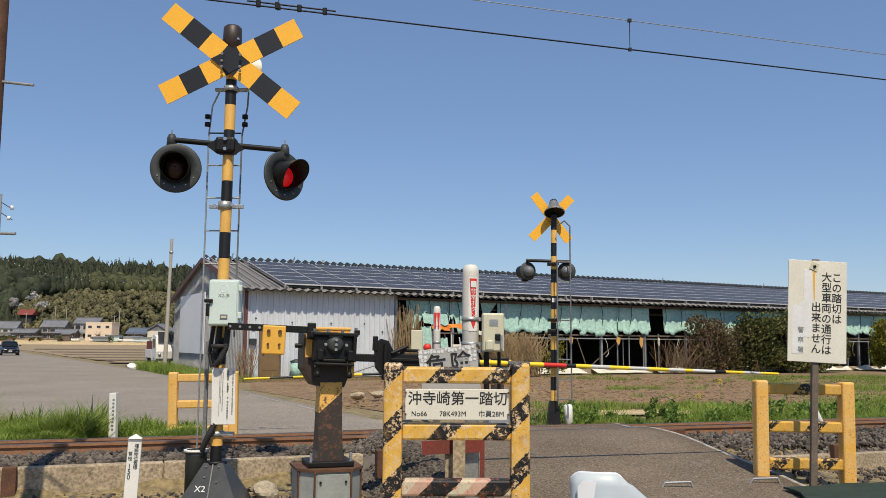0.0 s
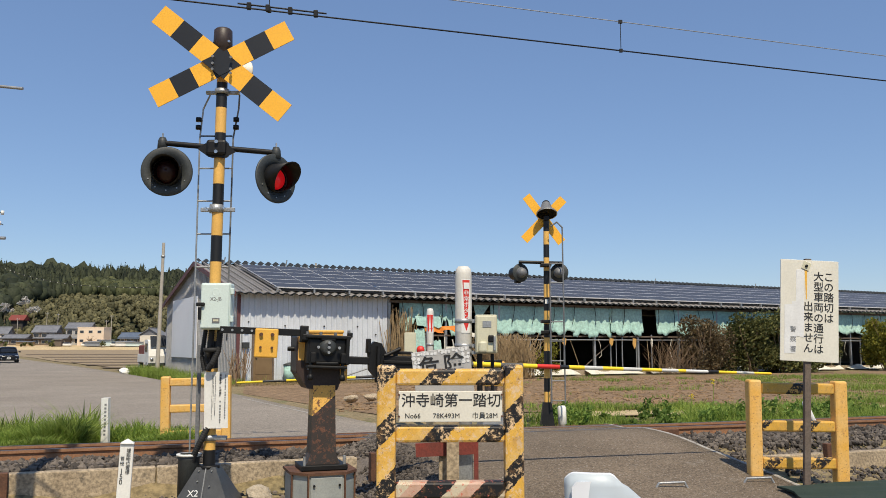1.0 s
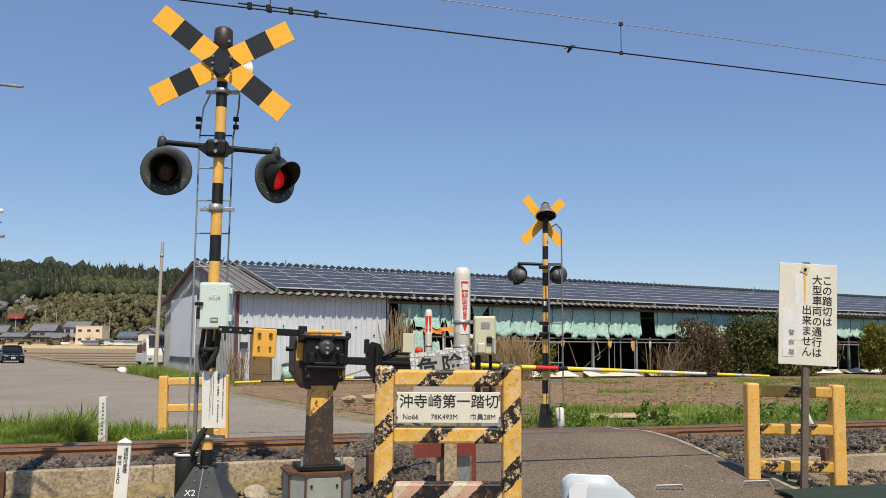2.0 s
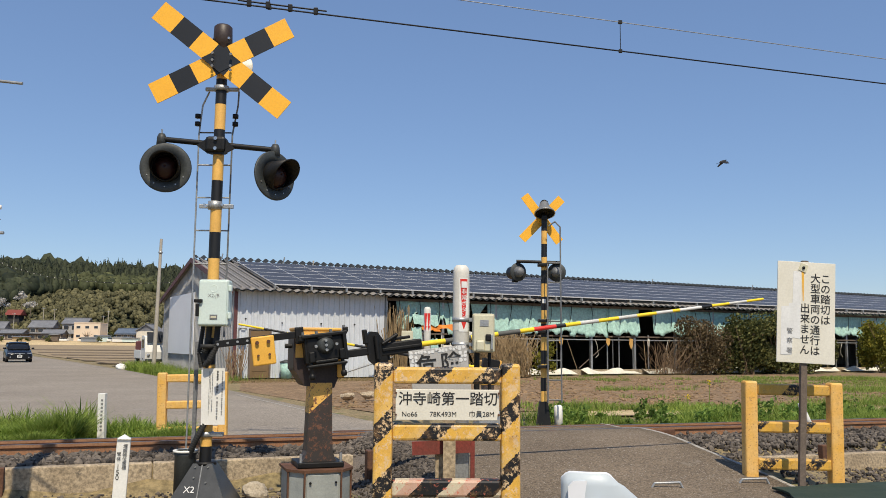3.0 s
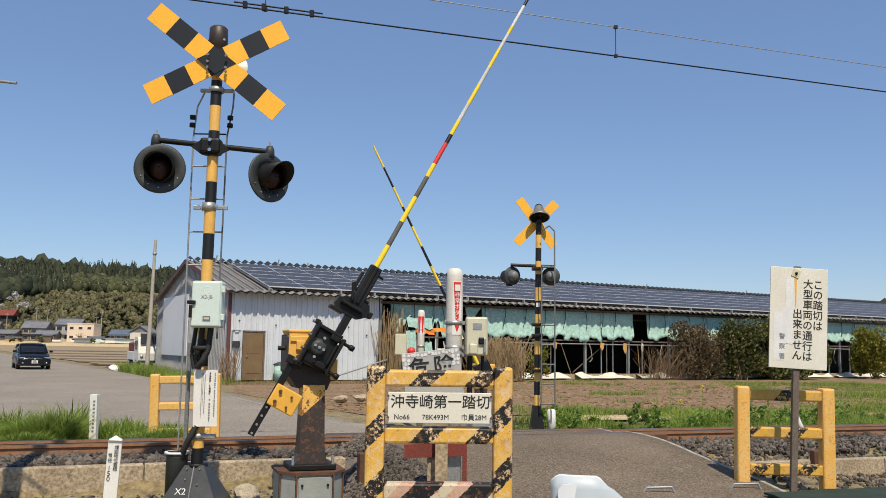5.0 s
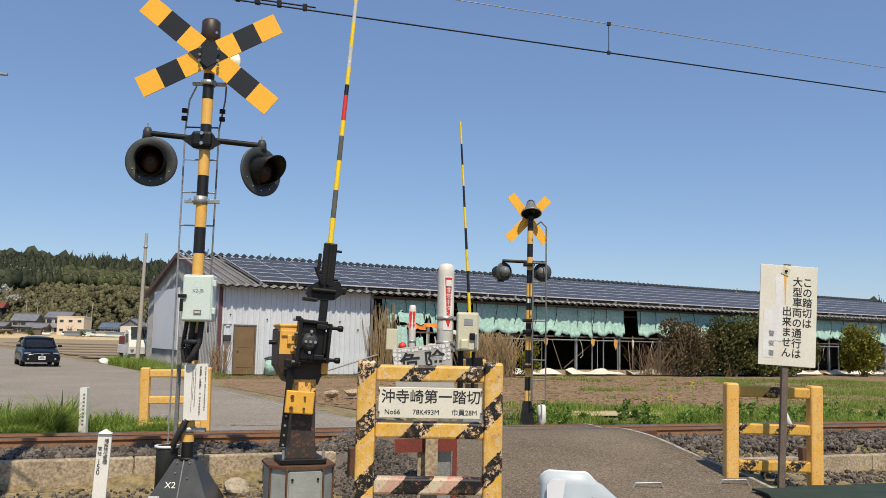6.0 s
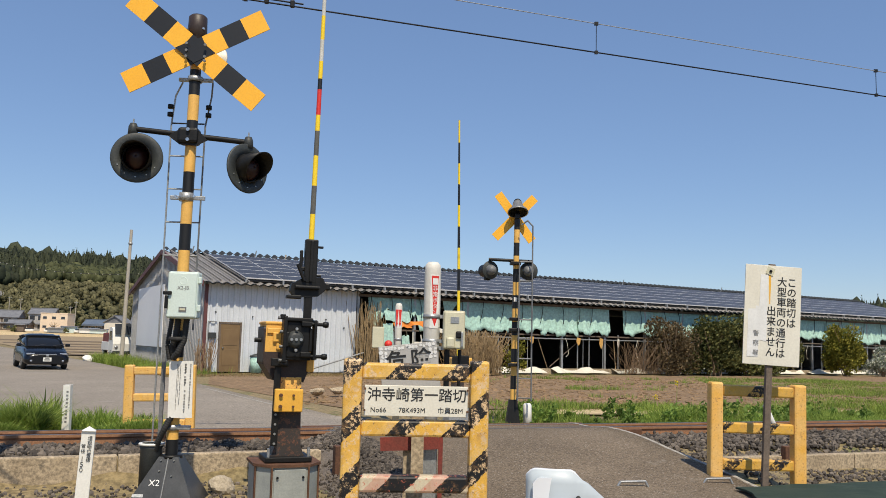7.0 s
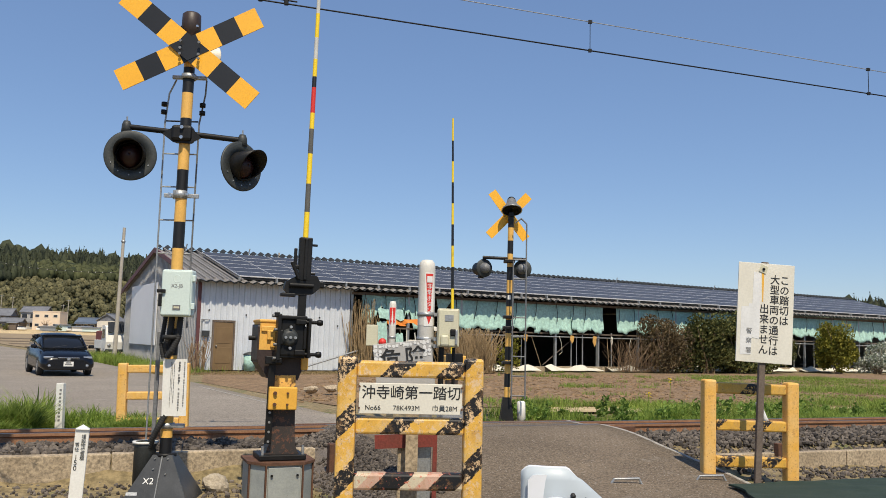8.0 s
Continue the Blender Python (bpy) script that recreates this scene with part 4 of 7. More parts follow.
def build_near_mast():
    x0, y0 = -2.235, 8.3
    t = thing("warning_mast", pose(x0, y0, 0), "black and yellow banded railway crossing mast with two red lamps", "crossing mast", "crossing masts")
    part("pole", rod(B(), (0, 0, 0.3), (0.02, 0, 4.5), 0.056, 0.053, 24), "pole", t)
    part("cap", lathe(B(), [(0, 4.68), (0.07, 4.68), (0.09, 4.66), (0.095, 4.50), (0.075, 4.47), (0.06, 4.40)], 24, pose(0.015, 0, 0)), "capbrown", t, "dark rusted cap")
    bolts(t, [(-0.075, -0.06, 4.52), (0.09, -0.05, 4.53)])
    crossbuck(t, (0.035, -0.11, 4.285), ((-38.3, 1.62), (28.2, 1.50)), 2.0, 0.215)
    bolts(t, [(-0.04, -0.15, 4.34), (-0.04, -0.15, 4.27), (-0.04, -0.15, 4.21), (0.14, -0.15, 4.33), (0.14, -0.15, 4.21), (0.14, -0.15, 4.17)], 0.014, "greysteel")
    b = B()
    lathe(b, [(0, 0), (0.03, 0.0), (0.12, 0.14), (0.125, 0.15), (0.11, 0.14), (0, 0.05)], 20, pose(0.10, 0.12, 4.30, -90, 0, 0) @ pose(0, 0, 0, 0, 45, 0))
    part("bell_horn", b, "white", t, "white horn speaker behind the boards")
    # collar and top bracket
    part("collar", lathe(B(), [(0.06, 4.00), (0.072, 4.00), (0.072, 4.05), (0.06, 4.05)], 24, pose(0.02, 0, 0)), "galv", t)
    part("clamp_bar", box(B(), 0.02, 0.04, 4.03, 0.34, 0.04, 0.035, bev=0.006), "galv", t)
    # ladder behind the pole
    lad = part("ladder", pipe(B(), [(-0.14, 0.15, 4.04), (-0.21, 0.17, 3.9), (-0.24, 0.18, 3.6), (-0.24, 0.18, 0.35)], 0.009, 8), "galv", t, "thin grey steel ladder")
    part("stile", pipe(B(), [(0.16, 0.15, 4.04), (0.15, 0.17, 3.9), (0.10, 0.18, 3.6), (0.09, 0.18, 1.55)], 0.009, 8), "greysteel", lad)
    for k in range(5):
        part("rung", rod(B(), (-0.24, 0.18, 3.62 - 0.335 * k), (0.09, 0.18, 3.62 - 0.335 * k), 0.008, seg=8), "galv" if k else "black", lad)
    for s, x in ((-1, -0.245), (1, 0.135)):
        for z in (3.78, 3.70):
            part("cable_knob", lathe(B(), [(0, -0.02), (0.03, -0.02), (0.03, 0.02), (0, 0.02)], 10, pose(x, 0.14, z)), "black", lad)
    # cross bar with the lamps
    arm = part("lamp_bar", rod(B(), (-0.55, -0.02, 3.50), (0.58, -0.02, 3.40), 0.028, seg=14), "black", t, "black lamp bar")
    part("bar_clamp", box(B(), 0.0, -0.02, 3.44, 0.2, 0.17, 0.16, bev=0.03), "black", arm)
    part("clamp_plate", prism(B(), [(-0.19, 3.43), (-0.10, 3.49), (0.10, 3.49), (0.19, 3.40), (0.08, 3.34), (-0.08, 3.35)], -0.075, -0.055), "black", arm)
    bolts(arm, [(0.01, -0.11, 3.49), (0.01, -0.11, 3.39)], 0.018)
    for x, z, xx in ((-0.55, 3.50, -0.47), (0.58, 3.40, 0.61)):
        part("elbow", lathe(B(), [(0, 0.06), (0.03, 0.055), (0.045, 0.02), (0.05, -0.06), (0, -0.08)], 14, pose(x, -0.02, z)), "dark", arm)
        part("eye_bolt", rod(B(), (x, -0.02, z + 0.05), (x, -0.02, z + 0.10), 0.008, seg=6), "galv", arm)
    BLINK_DOMES["left"] = lamp_part(t, (-0.47, -0.10, 3.195), 12, 0)
    BLINK_DOMES["right"] = lamp_part(t, (0.585, -0.06, 3.13), 50, -3, lens="lens_aside")
    # lower band and step bracket
    part("band", lathe(B(), [(0.056, 2.80), (0.068, 2.80), (0.068, 2.88), (0.056, 2.88)], 24), "galv", t)
    part("band_strap", box(B(), 0.0, 0.05, 2.84, 0.34, 0.03, 0.04, bev=0.005), "galv", t)
    bolts(t, [(-0.09, -0.05, 2.84), (0.09, -0.05, 2.84), (-0.07, -0.06, 2.82)])
    # relay box
    bx = part("junction_box", box(B(), 0.09, -0.20, 1.87, 0.285, 0.16, 0.44, bev=0.02), "mint", t, "pale mint relay box")
    part("box_door", box(B(), 0.09, -0.288, 1.87, 0.265, 0.02, 0.42, bev=0.012), "mint", bx)
    part("latch", box(B(), -0.04, -0.31, 1.885, 0.08, 0.03, 0.035, bev=0.008), "black", bx)
    part("latch_lever", box(B(), -0.045, -0.31, 1.80, 0.03, 0.03, 0.12, bev=0.008), "black", bx)
    part("plate", box(B(), 0.105, -0.30, 1.735, 0.07, 0.006, 0.045), "greysteel", bx)
    part("plate_print", box(B(), 0.105, -0.3035, 1.735, 0.05, 0.002, 0.018), "ivory", bx)
    for z in (2.01, 1.75):
        part("hinge", box(B(), 0.245, -0.25, z, 0.03, 0.05, 0.06, bev=0.006), "mint", bx)
    lettering("X2-JB", 0.046, "greyink", bx, (0.10, -0.299, 1.935))
    part("embossed_mark", lathe(B(), [(0.030, 0.0), (0.034, 0.003), (0.038, 0.0)], 20, pose(0.10, -0.298, 2.0, 90, 0, 0)), "mint", bx)
    # flexible conduits
    for pts, r in (([(0.03, -0.14, 1.66), (0.02, -0.14, 1.50), (-0.02, -0.12, 1.38), (0.0, -0.1, 1.28)], 0.027), ([(0.11, -0.14, 1.66), (0.10, -0.16, 1.45), (0.05, -0.17, 1.33), (0.0, -0.14, 1.27)], 0.027), ([(-0.04, -0.1, 1.66), (-0.07, -0.1, 1.4), (-0.04, -0.1, 1.25)], 0.020), ([(0.02, -0.07, 0.78), (-0.05, -0.1, 0.62), (-0.11, -0.08, 0.50), (-0.14, -0.05, 0.40)], 0.027)):
        line = []
        for a, c in zip(pts, pts[1:]):
            a, c = Vector(a), Vector(c)
            n = max(4, int((c - a).length / 0.007))
            line += [a.lerp(c, k / n) for k in range(n)]
        for _ in range(6):
            line = [line[0]] + [(p + 2 * q + s) / 4 for p, q, s in zip(line, line[1:], line[2:])] + [line[-1]]
        part("conduit", tube(B(), line, lambda k: r + (0.005 if k % 3 == 0 else 0.0), 12), "rubber", t, "black ribbed conduit")
    part("conduit_tie", lathe(B(), [(0.075, -0.02), (0.082, -0.02), (0.082, 0.02), (0.075, 0.02)], 18, pose(0.03, -0.13, 1.46)), "rubber", t, "black tie round the conduits")
    # notice plate
    pl = part("notice_plate", box(B(), 0.105, -0.105, 0.985, 0.225, 0.006, 0.53, pose(0, 0, 0, 0, -1.5, 0)), "white", t, "white notice plate with small print")
    rng = random.Random(3)
    for i, (x, h, w) in enumerate(((0.165, 0.40, 0.013), (0.12, 0.46, 0.016), (0.115, 0.2, 0.016), (0.07, 0.38, 0.008), (0.052, 0.3, 0.006), (0.04, 0.42, 0.006))):
        z = 1.22
        b = B()
        while z > 1.22 - h:
            s = w * rng.uniform(0.8, 1.3)
            if rng.random() > 0.12:
                box(b, x, -0.1105, z, w * rng.uniform(0.6, 1), 0.002, s)
            z -= s * 1.45
        tagged(part("print_line", b, "greyink", pl), kind="stuff")
    # foot
    b = B()
    lo, hi = 0.34, 0.09
    vs = [b.verts.new(p) for p in ((-lo, -lo, -0.12), (lo, -lo, -0.12), (lo, lo, -0.12), (-lo, lo, -0.12), (-hi, -hi, 0.36), (hi, -hi, 0.36), (hi, hi, 0.36), (-hi, hi, 0.36))]
    for f in ((0, 1, 5, 4), (1, 2, 6, 5), (2, 3, 7, 6), (3, 0, 4, 7), (4, 5, 6, 7), (0, 3, 2, 1)):
        b.faces.new([vs[i] for i in f])
    ft = part("foot", b, "footsteel", t, "dark sheet-steel tapered foot")
    x2 = lettering("X2", 0.085, "whiteink", ft, (0.0, 0.0, 0.0), depth=0.002)
    x2.matrix_basis = pose(-0.085, -0.2095, 0.135, 62.5, 0, 0)
    part("foot_rib", rod(B(), (0.0, -0.094, 0.355), (0.0, -0.344, -0.12), 0.008, seg=8), "greysteel", ft, "folded edge of the foot")
    q = part("maker_plate", box(B(), 0, 0, 0, 0.10, 0.03, 0.004), "galv", ft)
    q.matrix_basis = pose(-0.215, -0.262, 0.03, -27.5 + 90, 0, 0)
    part("foot_collar", lathe(B(), [(0.06, 0.34), (0.105, 0.34), (0.105, 0.37), (0.06, 0.37)], 20), "black", ft)
    bolts(ft, [(0.06, -0.105, 0.33), (0.06, -0.175, 0.20), (-0.06, -0.105, 0.33), (-0.06, -0.15, 0.24), (-0.24, -0.30, -0.04)], 0.007, "galv")
    part("cable_pot", lathe(B(), [(0, -0.1), (0.10, -0.1), (0.10, 0.42), (0.115, 0.46), (0.10, 0.46), (0.09, 0.40), (0, 0.38)], 20, pose(-0.19, 0.0, 0)), "dark", t, "dark steel cable pot")
    part("pot_rim", lathe(B(), [(0.09, 0.455), (0.118, 0.455), (0.118, 0.475), (0.09, 0.475)], 20, pose(-0.19, 0.0, 0)), "white", t, "worn white rim of the cable pot")
    part("foot_band", lathe(B(), [(0.058, 0.60), (0.07, 0.60), (0.07, 0.65), (0.058, 0.65)], 20), "galv", t)
    part("strap", box(B(), 0.09, -0.02, 0.625, 0.16, 0.05, 0.04, bev=0.006), "galv", t)
    # grey post strapped behind
    part("cable_guard", box(B(), -0.16, 0.14, 0.98, 0.035, 0.03, 1.05), "greysteel", t)


def gate(name, m, length, segs, label, mirror=False, small=False):
    """A barrier machine; returns the machine and its keyed arm (its axis at the height given by the arm's own rows)."""
    t = thing(name, m, label, "barrier machine", "barrier machines")
    zt = 1.482 if not small else 1.116
    if not small:
        plan = [(-0.17, -0.29), (0.17, -0.29), (0.30, -0.13), (0.30, 0.26), (-0.30, 0.26), (-0.30, -0.13)]
        ped = part("pedestal", slab(B(), plan, -0.15, 0.30), "pedgrey", t, "grey bolted steel pedestal")
        part("pedestal_cap", slab(B(), [(x * 1.07, y * 1.07) for x, y in plan], 0.30, 0.325), "rust", ped, "rusty top plate")
        for x, y in ((-0.30, -0.135), (0.30, -0.135), (-0.172, -0.294), (0.172, -0.294)):
            part("side_fin", box(B(), x, y, 0.08, 0.016, 0.04, 0.44, bev=0.004), "rust", ped)
        part("front_hatch", box(B(), 0, -0.296, 0.07, 0.30, 0.012, 0.42, bev=0.004), "pedgrey", ped)
        bolts(ped, [(x, -0.300, z) for x in (-0.12, 0.12) for z in (-0.06, 0.21)], 0.011, "black")
        b = B()
        prism(b, [(-0.185, 0.36), (-0.15, 0.40), (-0.125, 0.47), (-0.118, 0.58), (-0.105, 1.12), (0.105, 1.12), (0.118, 0.58), (0.125, 0.47), (0.15, 0.40), (0.185, 0.36)], -0.11, 0.11)
        part("column", b, "gatepost", t, "column with diagonal yellow band, rusted below")
        part("base_flange", box(B(), 0, 0, 0.355, 0.44, 0.40, 0.05, bev=0.008), "black", t)
        for x in (-0.19, 0.19):
            part("flange_bolt", rod(B(), (x, -0.17, 0.36), (x, -0.17, 0.46), 0.014, seg=8), "galv", t)
        cs = B()
        prism(cs, [(-0.25, 1.62), (-0.255, 1.36), (0.18, 1.36), (0.18, 1.62)], -0.09, 0.28)
        body = part("machine_case", cs, "sign_yellow2", t, "yellow machine case")
        # lower case coloured dark brown for the shade the arm carrier throws on it
        lower_body = B()
        prism(lower_body, [(-0.255, 1.36), (-0.26, 1.24), (-0.16, 1.09), (0.13, 1.07), (0.18, 1.20), (0.18, 1.36)], -0.088, 0.278)
        part("case_sump", lower_body, "capbrown", body, "lower case, dark brown for the carrier's shade")
        for z in (1.56,):
            part("case_strap", box(B(), -0.04, -0.10, z, 0.40, 0.02, 0.05, bev=0.006), "sign_yellow2", body)
        part("case_lock", box(B(), -0.14, -0.105, 1.50, 0.09, 0.03, 0.09, bev=0.008), "sign_yellow2", body)
        part("case_lid", box(B(), -0.035, 0.10, 1.635, 0.45, 0.40, 0.03, bev=0.01), "sign_yellow2", body)
        for x, z, w, h in ((0.19, 1.27, 0.07, 0.20), (-0.09, 1.47, 0.12, 0.18)):
            part("case_block", box(B(), x, -0.06, z, w, 0.10, h, bev=0.012), "sign_yellow2", body)
        part("case_spigot", rod(B(), (-0.26, 0.08, 1.47), (-0.33, 0.08, 1.47), 0.022, seg=10), "black", body)
        part("case_flange", box(B(), -0.258, 0.10, 1.42, 0.02, 0.36, 0.36, bev=0.02), "capbrown", body)
        part("axle", rod(B(), (0, 0.05, zt), (0, -0.24, zt), 0.05, seg=20), "black", body)
    else:
        part("pedestal", box(B(), 0, 0, 0.12, 0.4, 0.36, 0.5, bev=0.01), "galv", t)
        part("column", box(B(), 0, 0, 0.6, 0.18, 0.18, 0.7, bev=0.01), "gatepost", t)
        part("machine_case", box(B(), 0.05, 0.05, 1.02, 0.36, 0.3, 0.42, bev=0.02), "sign_yellow2", t, "yellow machine case")
    # the arm: gear case, counterweight, holder and boom, about the axle
    s = 1 if not small else 0.8
    fat = 1 if not small else 1.35
    if not small:
        arm = part("arm", box(B(), 0.0, -0.20, -0.03, 0.36, 0.10, 0.24, bev=0.02), "black", t, "black pivoting arm carrier")
        pieces = [(0.0, -0.215, 0.10, 0.44, 0.13, 0.035), (-0.17, -0.17, -0.02, 0.05, 0.14, 0.28), (0.19, -0.23, -0.03, 0.035, 0.10, 0.26)]
        pieces += [(0.0, -0.235, -0.185, 0.38, 0.12, 0.028), (0.15, -0.245, -0.10, 0.05, 0.09, 0.10), (-0.14, -0.245, -0.10, 0.05, 0.09, 0.10)]
        pieces += [(0.0, -0.25, -0.15, 0.22, 0.03, 0.03), (0.0, -0.262, 0.085, 0.14, 0.03, 0.05), (-0.22, -0.24, 0.09, 0.05, 0.05, 0.06), (0.21, -0.24, 0.125, 0.05, 0.05, 0.05)]
        for x, y, z, sx, sy, sz in pieces:
            part("bracket", box(B(), x, y, z, sx, sy, sz, bev=0.009), "black", arm)
        for x in (-0.155, 0.15):
            q = B()
            rod(q, (x, -0.26, -0.14), (x, -0.26, -0.29), 0.017, seg=12)
            lathe(q, [(0, -0.315), (0.026, -0.31), (0.030, -0.285), (0.026, -0.262), (0.017, -0.255)], 14, pose(x, -0.26, 0))
            part("buffer_leg", q, "black", arm)
        for x, z in ((-0.2, 0.125), (-0.07, 0.125), (0.07, 0.125), (0.2, 0.15), (0.17, -0.205), (-0.17, -0.205)):
            part("carrier_bolt", rod(B(), (x, -0.235, z - 0.012), (x, -0.235, z + 0.02), 0.015, seg=8), "greysteel", arm)
    else:
        arm = part("arm", box(B(), 0, -0.14, 0, 0.3, 0.1, 0.28, bev=0.01), "black", t, "black pivoting arm carrier")
    if not small:
        rim = B()
        lathe(rim, [(0, 0.05), (0.045, 0.05), (0.06, 0.045), (0.078, 0.02), (0.085, 0.0)], 28, pose(0, -0.25, 0, 90, 0, 0))
        part("hub", rim, "dark", arm)
        for a, rr in ((0, 0), (90, 0.045), (270, 0.045), (180, 0.1), (0, 0.1)):
            q = B()
            rod(q, (rr * math.cos(radians(a)), -0.29, rr * math.sin(radians(a))), (rr * math.cos(radians(a)), -0.315, rr * math.sin(radians(a))), 0.014, seg=8)
            part("hub_bolt", q, "galv", arm)
        lev = B()
        box(lev, -0.60, -0.16, 0.13, 0.80, 0.018, 0.065, bev=0.004)
        box(lev, -0.22, -0.17, 0.12, 0.08, 0.05, 0.16, bev=0.01)
        part("counterweight_lever", lev, "black", arm)
        for k in range(5):
            q = B()
            rod(q, (-0.98 + 0.09 * k, -0.165, 0.13), (-0.98 + 0.09 * k, -0.175, 0.13), 0.012, seg=8)
            part("lever_hole", q, "galv", arm)
        part("counterweight", box(B(), -0.575, -0.195, 0.02, 0.215, 0.05, 0.27, bev=0.012), "weight", arm, "yellow rust-streaked counterweight")
        for x, z in ((-0.63, 0.10), (-0.525, 0.10), (-0.63, -0.02), (-0.525, -0.02)):
            q = B()
            rod(q, (x, -0.22, z), (x, -0.245, z), 0.017 if z > 0 else 0.011, seg=8)
            part("weight_bolt", q, "rust", arm)
        h = B()
        box(h, 0.36, -0.20, -0.113, 0.42, 0.055, 0.075, bev=0.01)          # shaft
        box(h, 0.755, -0.20, -0.118, 0.43, 0.075, 0.125, bev=0.012)         # channel round the boom's foot
        box(h, 0.755, -0.245, -0.118, 0.40, 0.02, 0.03, bev=0.006)
        prism(h, [(0.42, -0.20), (0.40, 0.02), (0.46, 0.075), (0.53, 0.06), (0.60, -0.06), (0.60, -0.24), (0.54, -0.275), (0.48, -0.27)], -0.235, -0.165)
        box(h, 0.405, -0.205, 0.03, 0.035, 0.09, 0.14, bev=0.008)
        rod(h, (0.50, -0.26, 0.03), (0.50, -0.26, -0.20), 0.022, seg=10)
        rod(h, (0.56, -0.25, -0.06), (0.72, -0.25, 0.015), 0.018, seg=8)
        box(h, 0.765, -0.20, -0.025, 0.19, 0.035, 0.03, bev=0.008)          # latch lever beside the channel
        box(h, 0.68, -0.20, -0.045, 0.04, 0.05, 0.08, bev=0.01)
        rod(h, (0.90, -0.20, -0.18), (0.90, -0.20, -0.235), 0.012, seg=8)
        rod(h, (0.62, -0.20, -0.18), (0.62, -0.20, -0.225), 0.014, seg=8)
        box(h, 0.52, -0.20, -0.295, 0.07, 0.05, 0.05, bev=0.015)
        part("boom_holder", h, "black", arm, "black hinged boom holder")
    x0 = segs[0][0]
    for i, (x, k) in enumerate(segs):
        x1 = segs[i + 1][0] if i + 1 < len(segs) else length
        ra = (0.027 - 0.013 * (x - x0) / (length - x0)) * s * fat
        rb = (0.027 - 0.013 * (x1 - x0) / (length - x0)) * s * fat
        off = -0.113 if not small else -0.046
        sg = -1 if mirror else 1
        part("boom_section", rod(B(), (sg * x, -0.2 * s, off), (sg * x1, -0.2 * s, off), ra, rb, 14), k, arm)
    return t, arm


M["gatepost"] = striped("gate_post_paint", [(0.06, 0.045, 0.038), (0.06, 0.045, 0.038), (0.05, 0.042, 0.038), (0.05, 0.04, 0.036), YEL], 1.25, axis=(-0.62, 0, 0.70), offset=0.28, chip=0.54, under=(0.17, 0.08, 0.05))
M["pedgrey"] = surface("grey_green_machine_paint", (0.34, 0.36, 0.34), (0.25, 0.27, 0.26), 0.6, scale=5, stain=(0.20, 0.11, 0.06), stain_at=0.66, grain=0.2)
M["sign_yellow2"] = surface("worn_yellow_case", (0.78, 0.43, 0.08), (0.72, 0.40, 0.09), 0.5, stain=(0.30, 0.14, 0.05), stain_at=0.68, grain=0.15)
M["weight"] = surface("counterweight_paint", (0.78, 0.43, 0.06), (0.72, 0.38, 0.05), 0.55, stain=(0.32, 0.12, 0.03), stain_at=0.66, grain=0.15)
M["boom_yellow"] = surface("boom_yellow", (0.88, 0.64, 0.04), (0.82, 0.58, 0.04), 0.65, spec=0.25, grain=0.15)
M["boom_grey"] = surface("boom_grey", (0.095, 0.097, 0.092), (0.13, 0.13, 0.122), 0.75, spec=0.2, grain=0.2)
M["boom_white"] = surface("boom_white", (0.70, 0.70, 0.68), (0.62, 0.62, 0.6), 0.65, spec=0.25, grain=0.15)

SEGS = [(0.95, "boom_yellow"), (1.22, "boom_grey"), (1.50, "boom_yellow"), (1.80, "boom_grey"), (2.05, "boom_yellow"), (2.21, "red"), (2.47, "sign_black"), (2.58, "boom_yellow"), (2.76, "boom_pale"), (2.98, "boom_yellow"), (3.23, "boom_pale"), (3.46, "boom_yellow"), (3.71, "boom_pale"), (3.92, "boom_yellow"), (4.02, "boom_white"), (4.31, "sign_black"), (4.45, "boom_yellow"), (4.69, "boom_pale"), (4.93, "boom_yellow")]
FARSEGS = [(0.15 + 0.37 * i, ("boom_yellow", "sign_black")[i % 2] if i > 1 else ("boom_yellow", "boom_grey")[i % 2]) for i in range(11)]


def guard_rail(m, paint, low_paint, label, legs=0.0):
    t = thing("guard_frame", m, label, "guard frame", "guard frames at the crossing")
    w, h, s = 1.075, 0.96, 0.14
    for x in (-(w - s) / 2, (w - s) / 2):
        part("post", box(B(), x, 0, (h + 0.03 - legs) / 2, s, s, h + 0.03 + legs, bev=0.022), "guard_yel" if paint == "guard_mix" else paint, t)
    for z, k in ((h - 0.06, paint), (0.49, paint), (0.09, low_paint)):
        part("beam", box(B(), 0, 0.0, z, w - 2 * s, s * 0.86, 0.12, bev=0.018), k, t)
    return t


